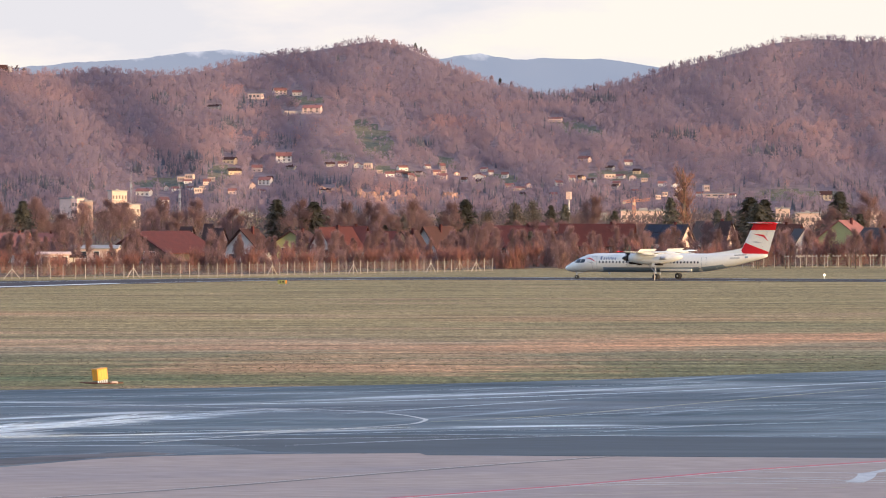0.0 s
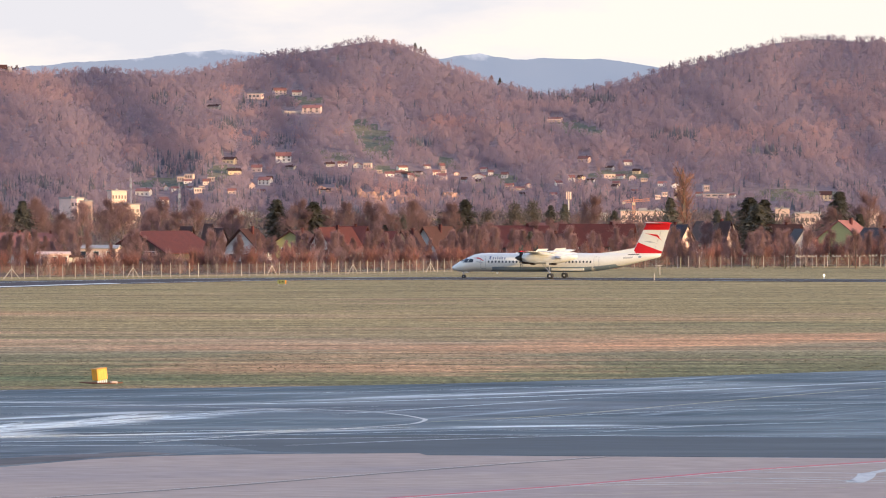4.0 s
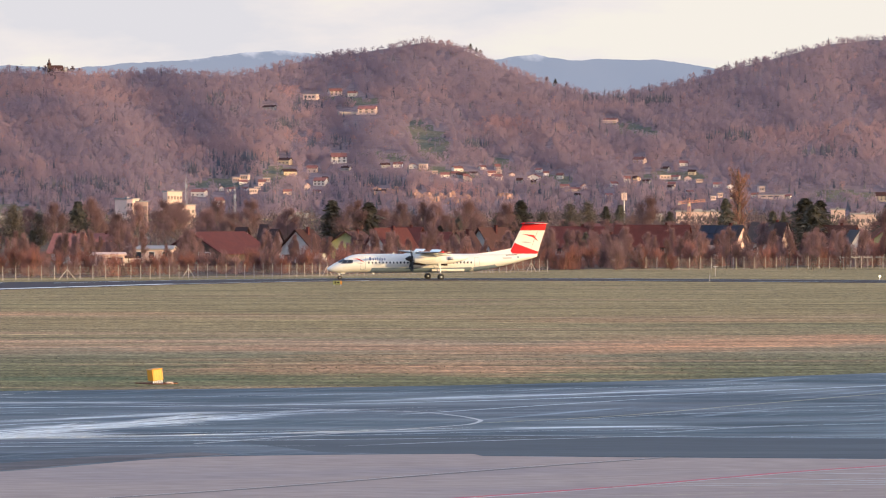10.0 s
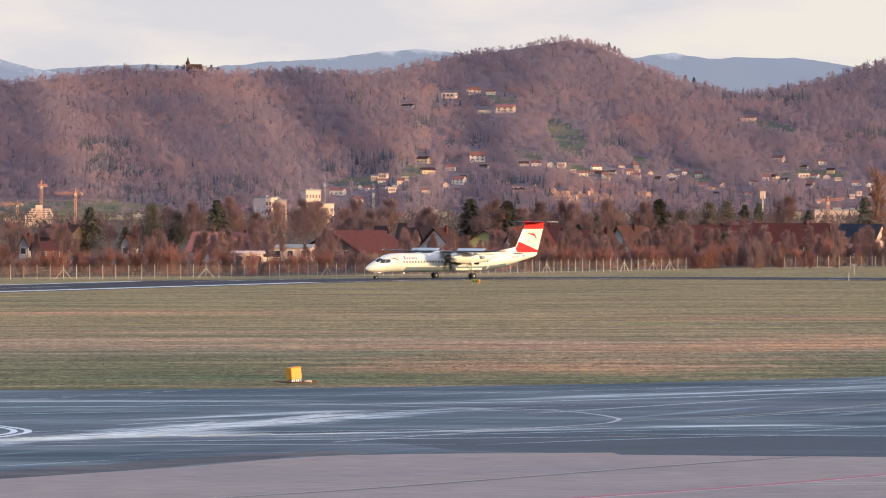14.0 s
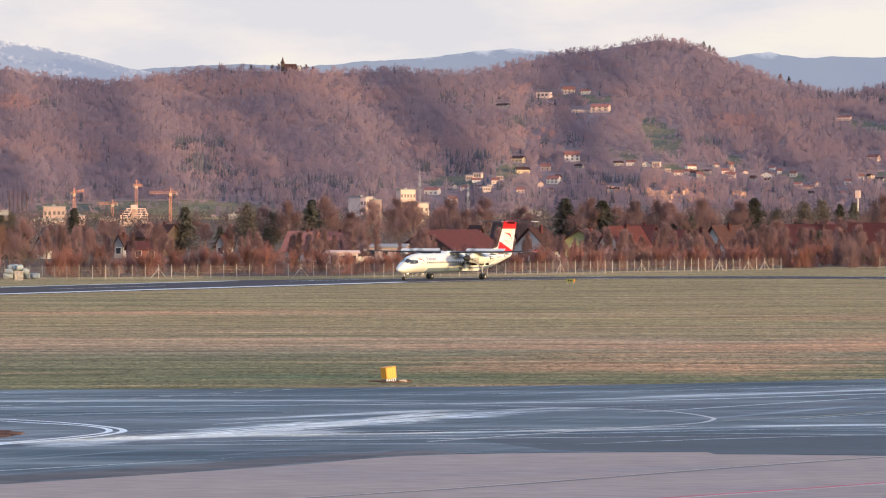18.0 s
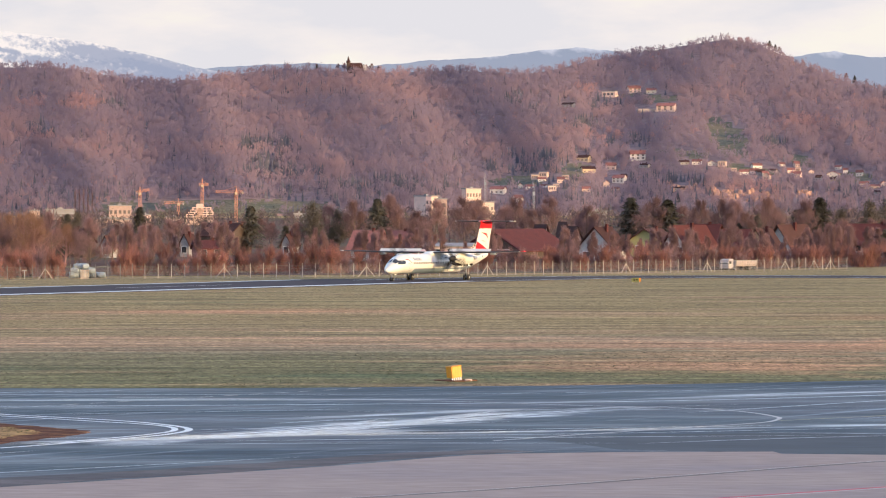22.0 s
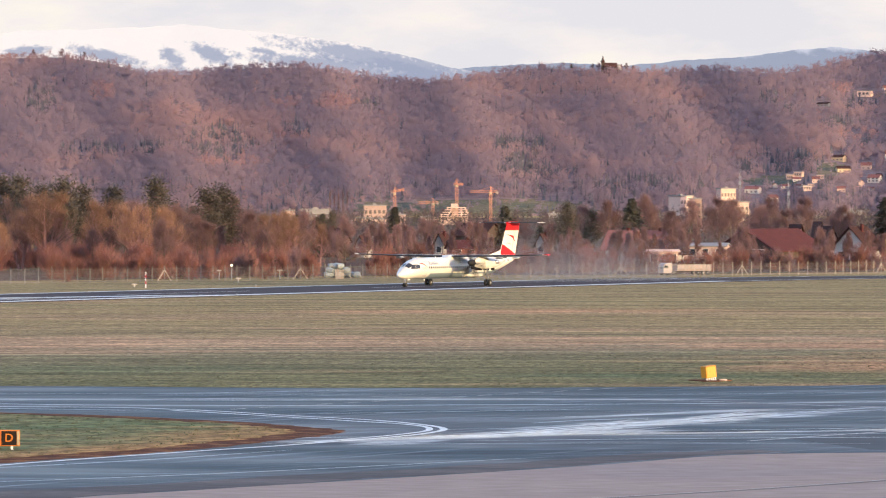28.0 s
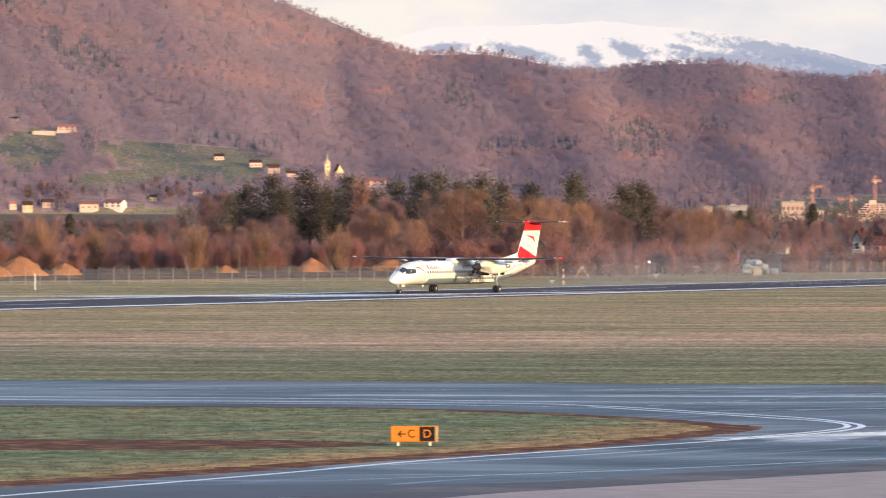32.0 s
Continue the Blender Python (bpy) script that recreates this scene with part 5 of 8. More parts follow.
# stations along the fuselage: x, centre height, half width, half height
BODY = [(15.92, 1.52, 0.03, 0.03), (15.75, 1.53, 0.26, 0.24), (15.4, 1.58, 0.50, 0.44), (14.8, 1.70, 0.78, 0.68), (14.0, 1.88, 1.02, 0.90), (13.2, 2.08, 1.18, 1.10), (12.4, 2.26, 1.28, 1.24), (11.4, 2.36, 1.34, 1.32),
        (10.0, 2.38, 1.345, 1.345), (4.0, 2.38, 1.345, 1.345), (-3.0, 2.38, 1.345, 1.345), (-5.5, 2.42, 1.33, 1.31), (-8.0, 2.60, 1.20, 1.14), (-10.5, 2.88, 0.95, 0.88), (-13.0, 3.18, 0.60, 0.58), (-14.8, 3.40, 0.30, 0.34), (-15.4, 3.48, 0.10, 0.14)]


def body_at(x):
    xs = [-b[0] for b in BODY]
    return [float(np.interp(-x, xs, [b[k] for b in BODY])) for k in (1, 2, 3)]


def skin(x, z, side, out=0.012):
    """A point on the fuselage side at x and height z."""
    zc, w, h = body_at(x)
    s = max(-1.0, min(1.0, (z - zc) / h))
    return (x, side * (w * math.sqrt(1 - s * s) + out), z)


def wing_section(x, y, z, chord, thick, n=12):
    """An aerofoil ring at span y, its leading edge at x."""
    pts = []
    for i in range(n):
        a = 2 * math.pi * i / n
        u = 0.5 - 0.5 * math.cos(a)
        t = thick * (1.5 * math.sqrt(max(u, 0)) * (1 - u) + 0.05 * (1 - u))
        pts.append((x - chord * u, y, z + (t if a < math.pi else -t * 0.65)))
    return pts


def decal(points, side):
    """A painted patch that follows the fuselage, from (x, z) corners."""
    cx, cz = sum(p[0] for p in points) / len(points), sum(p[1] for p in points) / len(points)
    edge = []
    for (x0, z0), (x1, z1) in zip(points, points[1:] + points[:1]):
        edge += [(x0 + (x1 - x0) * i / 4, z0 + (z1 - z0) * i / 4) for i in range(4)]
    n, s = len(edge), Shape()
    verts = [skin(cx, cz, side, 0.018)] + [skin(cx + (x - cx) * k / 4, cz + (z - cz) * k / 4, side, 0.018) for k in range(1, 5) for x, z in edge] + [skin(x, z, side, -0.01) for x, z in edge]
    faces = [(0, 1 + i, 1 + (i + 1) % n) for i in range(n)]
    faces += [(1 + k * n + i, 1 + (k + 1) * n + i, 1 + (k + 1) * n + (i + 1) % n, 1 + k * n + (i + 1) % n) for k in range(4) for i in range(n)]
    return s.add(verts, faces)


def build_airliner():
    plane = hub("airliner", pose(64.5, 816.6, 0, 0, 0, 154), "white twin-turboprop airliner with red tail taxiing and taking off", "airplane")
    body = part("fuselage", Shape().loft([ring_at(x, z, w, h) for x, z, w, h in BODY]), M_SKIN, plane, smooth=True)
    # lower fairing
    s = Shape()
    rings = []
    for x in (10.4, 9.4, 6.0, 2.0, -2.0, -4.5, -6.4, -8.6, -10.6):
        zc, w, h = body_at(x)
        k = 0.25 if x in (10.4, -10.6) else 1.0
        rings.append([(x, (w + 0.03) * math.cos(a) * (0.72 if k < 1 else 1), zc + (h + 0.035 * k) * math.sin(a)) for a in [math.pi * (1.16 + 0.68 * i / 10) for i in range(11)]])
    part("belly", s.loft(rings, closed=False, caps=False), M_BELLY, plane, "dark blue-grey belly", True)
    s = Shape()
    for side in (1, -1):
        s.loft([[(x, side * y0, z) for y0, z in ((0.9, 1.12), (1.25, 1.2), (1.36, 1.55), (0.9, 1.5))] for x in (0.6, -1.0, -3.4, -4.2)])
    part("gear_fairing", s, M_SKIN, plane)
    # cockpit windows
    for side in (1, -1):
        for pts in ([(14.05, 2.34), (13.45, 2.86), (12.98, 2.88), (13.32, 2.32)], [(13.26, 2.32), (12.92, 2.88), (12.3, 2.84), (12.4, 2.38)]):
            part("cockpit_window", decal(pts, side), M_GLASS, body, "dark cockpit glass")
        s, n = Shape(), 5
        for i in range(n + 1):
            for j in range(n + 1):
                x = 14.3 - 0.85 * i / n
                zc, w, h = body_at(x)
                ang = radians(86 - (40 + 4 * i / n) * j / n)
                s.v.append((x, side * (w + 0.02) * math.cos(ang), zc + (h + 0.02) * math.sin(ang)))
        s.f = [(i * (n + 1) + j, (i + 1) * (n + 1) + j, (i + 1) * (n + 1) + j + 1, i * (n + 1) + j + 1) for i in range(n) for j in range(n)]
        part("windscreen", s, M_GLASS, body, "dark windscreen pane")
        for x in [10.0 - 0.525 * k for k in range(30)]:
            part("cabin_window", decal([(x + 0.09, 2.32), (x + 0.13, 2.46), (x + 0.09, 2.62), (x - 0.09, 2.62), (x - 0.13, 2.46), (x - 0.09, 2.32)], side), M_GLASS, body)
        for x, z0, z1, w in ((11.2, 1.45, 3.25, 0.75), (-5.75, 1.75, 3.2, 0.72)):
            s = Shape()
            for a, b, c, d in ((x, z0, x, z1), (x - w, z0, x - w, z1), (x, z1, x - w, z1), (x, z0, x - w, z0)):
                n = 6
                top = [skin(a + (c - a) * i / n, b + (d - b) * i / n, side, 0.014) for i in range(n + 1)]
                dx, dz = (0.035, 0) if a == c else (0, 0.035)
                low = [skin(a + dx + (c - a) * i / n, b + dz + (d - b) * i / n, side, 0.014) for i in range(n + 1)]
                s.add(top + low, [(i, i + 1, n + 2 + i, n + 1 + i) for i in range(n)])
            part("door_outline", s, M_SEAM, body)
        # airline title and swooshes as plain shapes, registration as a bar
        x = 9.9
        for w, hgt in ((0.42, 0.48), (0.30, 0.32), (0.26, 0.32), (0.18, 0.42), (0.2, 0.32), (0.12, 0.46), (0.30, 0.32), (0.30, 0.32)):
            part("title_bar", decal([(x, 2.80), (x, 2.80 + hgt), (x - w * 0.6, 2.80 + hgt), (x - w * 0.6, 2.80)], side), M_TITLE, body, "blue-grey lettering block")
            x -= w + 0.06
        part("red_swoosh", decal([(12.3, 3.02), (11.6, 3.08), (11.05, 2.84), (10.6, 2.45), (11.3, 2.86)], side), M_RED, body, "thin red livery shape")
        part("grey_swoosh", decal([(12.0, 2.52), (11.2, 2.48), (10.8, 2.28), (11.6, 2.36)], side), M_SILVER, body, "grey livery shape")
        part("registration_bar", decal([(-10.0, 2.92), (-10.0, 3.18), (-11.4, 3.26), (-11.4, 3.0)], side), M_SILVER, body, "grey registration bar")
        part("vent_slot", decal([(-10.6, 3.46), (-10.6, 3.58), (-12.3, 3.62), (-12.3, 3.52)], side), M_BLACK, body, "dark slot below the fin")
        part("flag_mark", decal([(-12.2, 3.08), (-12.2, 3.34), (-12.6, 3.36), (-12.6, 3.1)], side), M_BELLY, body, "dark flag mark")
    # wing: straight centre, tapered outer panels
    secs = [(0.0, 3.05, 3.86, 3.1, 0.24), (4.9, 3.05, 3.88, 3.05, 0.23), (9.5, 2.72, 3.97, 2.35, 0.17), (13.6, 2.40, 4.08, 1.62, 0.11), (14.15, 2.2, 4.10, 1.2, 0.06)]
    for side in (1, -1):
        name = "wing"
        s = Shape().loft([wing_section(x, side * y, z, c, t) for y, x, z, c, t in secs])
        wing = part(name, s, M_SKIN, plane, smooth=True)
        # black de-icing edge
        s = Shape()
        rings = []
        for y, x, z, c, t in [(0.75, 3.05, 3.863, 3.1, 0.24)] + secs[1:4]:
            ring = wing_section(x + 0.03, side * y, z, c * 0.95, t * 1.08)
            rings.append([ring[2], ring[1], ring[0], ring[11], ring[10]])
        part("leading_edge", s.loft(rings, closed=False, caps=False), M_EDGE, wing, "black de-icing edge", True)
        # flaps, drooped, and aileron
        for a, b, nm, drop in ((1.5, 3.5, "flap", 12), (5.3, 9.3, "flap", 12), (9.5, 13.4, "aileron", 0)):
            ra = [float(np.interp(a, [q[0] for q in secs], [q[k] for q in secs])) for k in (1, 2, 3)]
            rb = [float(np.interp(b, [q[0] for q in secs], [q[k] for q in secs])) for k in (1, 2, 3)]
            s = Shape()
            rings = []
            for y, (x, z, c) in ((a, ra), (b, rb)):
                x0, d = x - c * 0.80, math.tan(radians(drop))
                rings.append([(x0, side * y, z + 0.05), (x0 - 0.62, side * y, z + 0.03 - 0.62 * d), (x0 - 0.62, side * y, z - 0.02 - 0.62 * d), (x0, side * y, z - 0.10)])
            part(nm, s.loft(rings), M_SKIN, wing)
        for y in (2.2, 6.2, 8.6):
            z = float(np.interp(y, [q[0] for q in secs], [q[2] for q in secs]))
            part("flap_track", Shape().lathe([(1.2, 0.02), (0.8, 0.13), (-0.4, 0.15), (-1.1, 0.02)], "x", 8, pose(0.1, side * y, z - 0.30)), M_SKIN, wing, smooth=True)
        s = Shape().loft([wing_section(2.42 - 0.1 * k, side * (13.75 + 0.26 * k), 4.07 + 0.02 * k, 1.6 - 0.25 * k, 0.125 - 0.02 * k) for k in range(3)])
        part("wing_tip", s, M_RED if side > 0 else M_SKIN, wing, "red painted wing tip" if side > 0 else "", True)
        s = Shape().lathe([(0.12, 0.01), (0.06, 0.06), (-0.08, 0.06), (-0.14, 0.01)], "x", 8, pose(1.9, side * 14.25, 4.10))
        part("navigation_light", s, M_NAV if side > 0 else M_GLASS, wing)
        # nacelle, long and deep, with intake
        stations = [(4.15, 3.05, 0.44, 0.46), (3.9, 3.04, 0.54, 0.58), (3.2, 3.04, 0.64, 0.78), (1.6, 3.02, 0.66, 0.86), (0.0, 2.92, 0.66, 0.76), (-1.6, 2.98, 0.60, 0.66), (-3.0, 3.12, 0.42, 0.46), (-4.0, 3.26, 0.14, 0.2)]
        nac = part("engine_nacelle", Shape().loft([[(x, side * 4.4 + w * math.cos(2 * math.pi * i / 18), zc + h * math.sin(2 * math.pi * i / 18)) for i in range(18)] for x, zc, w, h in stations]), M_SKIN, plane, smooth=True)
        part("intake", Shape().loft([[(x, side * 4.4 + w * math.cos(a), z + h * math.sin(a)) for a in [2 * math.pi * i / 12 for i in range(12)]] for x, z, w, h in ((4.17, 2.40, 0.30, 0.14), (4.05, 2.38, 0.36, 0.19), (3.2, 2.36, 0.40, 0.2), (2.0, 2.3, 0.2, 0.06))]), M_BLACK, nac, "black intake lip", True)
        part("exhaust", Shape().lathe([(0.3, 0.26), (-0.5, 0.22), (-0.55, 0.16), (0.2, 0.18)], "x", 10, pose(-1.2, side * 5.0, 3.1)), M_METAL, nac, "metal exhaust pipe", True)
        part("gear_bay", Shape().box(-0.9, 0.1, side * 4.4 - 0.5, side * 4.4 + 0.5, 2.05, 2.35, bev=0.05), M_BLACK, nac, "dark open gear bay")
        part("oil_cooler_inlet", Shape().box(2.3, 2.9, side * 4.4 - 0.45, side * 4.4 + 0.45, 2.05, 2.28, bev=0.05), M_BLACK, nac, "dark air inlet under the engine")
        # main gear: leg, struts, twin wheels, doors
        leg = part("main_gear", Shape().tube((0.0, side * 4.4, 0.45), (0.25, side * 4.4, 2.4), 0.075, 0.10, 8).tube((0.05, side * 4.4, 0.9), (1.35, side * 4.4, 2.35), 0.06, 0.06).tube((0.0, side * 4.4 - 0.42, 0.44), (0.0, side * 4.4 + 0.42, 0.44), 0.06), M_METAL, plane, "metal main landing gear leg")
        for dy in (-0.28, 0.28):
            m = pose(0.0, side * 4.4 + dy, 0.43)
            tyre = part("tyre", Shape().lathe([(-0.14, 0.25), (-0.15, 0.36), (-0.10, 0.43), (0.10, 0.43), (0.15, 0.36), (0.14, 0.25)], "y", 20, m), M_TYRE, leg, "black tyre", True)
            part("rim", Shape().lathe([(-0.15, 0.05), (-0.13, 0.24), (0.13, 0.24), (0.15, 0.05)], "y", 14, m), M_SILVER, leg, "grey rim", True)
        for dy in (-0.45, 0.45):
            part("gear_door", Shape().box(-0.3, 0.5, side * 4.4 + dy - 0.02, side * 4.4 + dy + 0.02, 1.98, 2.4, bev=0.015), M_SKIN, leg, "white gear door")
    # nose gear
    leg = part("nose_gear", Shape().tube((14.08, 0, 0.3), (14.2, 0, 1.4), 0.06, 0.09, 8).tube((14.1, 0, 0.6), (13.4, 0, 1.35), 0.04).tube((14.08, -0.2, 0.29), (14.08, 0.2, 0.29), 0.04), M_METAL, plane, "metal nose landing gear leg")
    for dy in (-0.17, 0.17):
        m = pose(14.08, dy, 0.28)
        part("tyre", Shape().lathe([(-0.08, 0.16), (-0.085, 0.24), (-0.05, 0.28), (0.05, 0.28), (0.085, 0.24), (0.08, 0.16)], "y", 16, m), M_TYRE, leg, "black tyre", True)
        part("rim", Shape().lathe([(-0.085, 0.03), (-0.07, 0.15), (0.07, 0.15), (0.085, 0.03)], "y", 12, m), M_SILVER, leg, "grey rim", True)
    part("taxi_lamp", Shape().lathe([(0.06, 0.02), (0.05, 0.09), (-0.05, 0.08), (-0.08, 0.02)], "x", 10, pose(14.28, 0, 0.95)), M_WHITE, leg)
    for dy in (-0.3, 0.3):
        part("nose_gear_door", Shape().box(13.3, 13.95, dy - 0.015, dy + 0.015, 0.86, 1.2, bev=0.01), M_SKIN, plane, "white gear door")
    # fin with dorsal fillet, rudder, red top and base band
    fin_secs = [(3.45, -10.9, 4.5, 0.20), (4.6, -11.55, 4.25, 0.17), (5.2, -11.85, 4.1, 0.16), (7.15, -12.85, 3.75, 0.13), (8.05, -13.3, 3.5, 0.12)]

    def sym_ring(z, x, c, t, u0=0.0, u1=1.0, grow=0.0, n=9):
        us = [u0 + (u1 - u0) * i / (n - 1) for i in range(n)]
        half = [t * (1.5 * math.sqrt(u) * (1 - u) + 0.06 * (1 - u) + 0.02) + grow for u in us]
        return [(x - c * u, h, z) for u, h in zip(us, half)] + [(x - c * u, -h, z) for u, h in reversed(list(zip(us, half)))]

    fin = part("fin", Shape().loft([sym_ring(*q, 0.0, 0.70) for q in fin_secs]), M_SKIN, plane, smooth=False)
    rud = part("rudder", Shape().loft([sym_ring(*q, 0.715, 1.0) for q in fin_secs]), M_SKIN, plane)

    def fin_at(z):
        return [float(np.interp(z, [q[0] for q in fin_secs], [q[k] for q in fin_secs])) for k in (1, 2, 3)]

    # red base band slopes up towards the leading edge, red top cap
    s = Shape()
    rings = []
    for k in range(6):
        ring = []
        for side in (1, -1):
            us = [0.02 + 0.975 * i / 8 for i in range(9)]
            for u in us if side > 0 else reversed(us):
                z_top = 5.35 - 1.35 * u
                z = 3.72 + (z_top - 3.72) * k / 5
                x, c, t = fin_at(z)
                ring.append((x - c * u, side * (t * (1.5 * math.sqrt(u) * (1 - u) + 0.06 * (1 - u) + 0.02) + 0.018), z))
        rings.append(ring)
    part("fin_band", s.loft(rings), M_RED, fin, "red band at the foot of the fin")
    part("fin_cap", Shape().loft([sym_ring(z, *fin_at(z), 0.0, 1.0, 0.02) for z in (7.12, 7.6, 8.07)]), M_RED, fin, "red top of the fin")
    for pts, mat, nm in (([(-13.1, 6.62), (-14.9, 6.44), (-15.5, 5.55), (-14.75, 6.14)], M_RED, "tail_swoosh"), ([(-12.9, 5.45), (-13.7, 5.5), (-14.6, 5.30), (-13.8, 5.25)], M_SILVER, "tail_swoosh_grey")):
        for side in (1, -1):
            s = Shape()
            n = len(pts)
            vv = []
            for off in (0.022, -0.01):
                for px, pz in pts:
                    x, c, t = fin_at(pz)
                    u = min(max((x - px) / c, 0.0), 1.0)
                    vv.append((px, side * (t * (1.5 * math.sqrt(u) * (1 - u) + 0.06 * (1 - u) + 0.02) + off), pz))
            s.add(vv, [tuple(range(n)), tuple(range(2 * n - 1, n - 1, -1))] + [(i, (i + 1) % n, n + (i + 1) % n, n + i) for i in range(n)])
            part(nm, s, mat, fin, "plain livery shape on the fin")
    # dorsal fillet
    s = Shape()
    s.loft([[(x, w, z0), (x, -w, z0), (x, -0.03, z1), (x, 0.03, z1)] for x, w, z0, z1 in ((-6.2, 0.05, 3.55, 3.72), (-9.0, 0.14, 3.45, 4.05), (-11.2, 0.17, 3.4, 4.45), (-11.9, 0.17, 3.4, 4.7))])
    part("dorsal_fillet", s, M_SKIN, plane)
    # tailplane on top of the fin
    bullet = part("tail_fairing", Shape().lathe([(-12.9, 0.02), (-13.3, 0.14), (-14.4, 0.2), (-16.2, 0.16), (-17.0, 0.03)], "x", 12, pose(0, 0, 8.10)), M_RED, plane, "red fairing on top of the fin", True)
    for side in (1, -1):
        tp = part("tailplane", Shape().loft([wing_section(x, side * y, z, c, t) for y, x, z, c, t in ((0.0, -13.35, 8.12, 2.5, 0.13), (4.2, -13.9, 8.16, 1.75, 0.085), (4.62, -14.1, 8.16, 1.4, 0.05))]), M_SKIN, plane, smooth=True)
        part("elevator", Shape().loft([[(x0, side * y, z + 0.03), (x0 - c, side * y, z), (x0, side * y, z - 0.04)] for y, x0, c, z in ((0.3, -15.75, 0.75, 8.11), (4.3, -15.55, 0.55, 8.15))]), M_SKIN, tp)
        part("leading_edge", Shape().loft([[wing_section(x + 0.05, side * y, z, c, t * 1.45)[k] for k in (2, 1, 0, 11, 10)] for y, x, z, c, t in ((0.5, -13.42, 8.12, 2.4, 0.13), (4.2, -13.9, 8.16, 1.75, 0.085))], closed=False, caps=False), M_EDGE, tp, "black de-icing edge", True)
        part("tailplane_tip", Shape().loft([wing_section(-13.95 - 0.1 * k, side * (4.3 + 0.18 * k), 8.16, 1.72 - 0.2 * k, 0.095 - 0.02 * k) for k in range(3)]), M_WHITE, tp, "white tailplane tip", True)
    # fairing where the wing crosses the body
    part("wing_fairing", Shape().loft([[(x, w, 3.2), (x, w * 0.96, 3.2 + h * 0.8), (x, w * 0.7, 3.2 + h), (x, -w * 0.7, 3.2 + h), (x, -w * 0.96, 3.2 + h * 0.8), (x, -w, 3.2)] for x, w, h in ((4.2, 0.4, 0.44), (3.5, 0.62, 0.62), (2.9, 0.7, 0.78), (1.2, 0.8, 0.84), (-0.6, 0.8, 0.72), (-2.6, 0.4, 0.42))]), M_SKIN, plane, smooth=True)
    # aerials and beacon
    part("aerial", Shape().loft([[(6.3, 0.02, 3.7), (5.9, 0.02, 3.7), (5.9, -0.02, 3.7), (6.3, -0.02, 3.7)], [(6.1, 0.01, 3.9), (6.0, 0.01, 3.9), (6.0, -0.01, 3.9), (6.1, -0.01, 3.9)]]), M_SKIN, plane)
    part("aerial", Shape().loft([[(9.3, 0.02, 1.06), (8.9, 0.02, 1.06), (8.9, -0.02, 1.06), (9.3, -0.02, 1.06)], [(9.05, 0.01, 0.72), (8.9, 0.01, 0.72), (8.9, -0.01, 0.72), (9.05, -0.01, 0.72)]]), M_SKIN, plane)
    return plane


def build_spoiler(plane, side):
    """A narrow panel on the wing's upper side, hinged at its front edge."""
    panel = part("spoiler", Shape().box(-0.5, 0.0, -3.2, 3.2, -0.015, 0.015, bev=0.01), M_SKIN, plane, "white spoiler panel")
    panel.matrix_basis = pose(1.15, side * 5.4, 4.06)
    return panel


def build_propeller(plane, side):
    """Six dark blades on a spinner; it turns about its own axis."""
    prop = new("propeller")
    prop.parent = plane
    prop.matrix_basis = pose(4.32, side * 4.4, 3.05)
    tagged(prop, "dark six-bladed propeller")
    part("spinner", Shape().lathe([(0.98, 0.01), (0.86, 0.14), (0.6, 0.29), (0.3, 0.40), (0.0, 0.46), (-0.14, 0.46)], "x", 16), M_BLADE, prop, "dark spinner", True)
    for k in range(6):
        m = Matrix.Rotation(2 * math.pi * k / 6, 4, "X")
        rings = []
        for r, c, tw in ((0.3, 0.10, 50), (0.6, 0.17, 42), (1.1, 0.24, 34), (1.6, 0.24, 27), (1.95, 0.17, 23), (2.05, 0.07, 22)):
            a = radians(tw)
            rings.append([(s * c * math.sin(a) + e * 0.02 * math.cos(a), s * c * math.cos(a) - e * 0.02 * math.sin(a), r) for s, e in ((1, 0), (0, 1), (-1, 0), (0, -1))])
        part("blade", Shape().loft(rings, m), M_BLADE, prop)
    return prop


airliner = build_airliner()
props = [build_propeller(airliner, side) for side in (1, -1)]
spoilers = [build_spoiler(airliner, side) for side in (1, -1)]


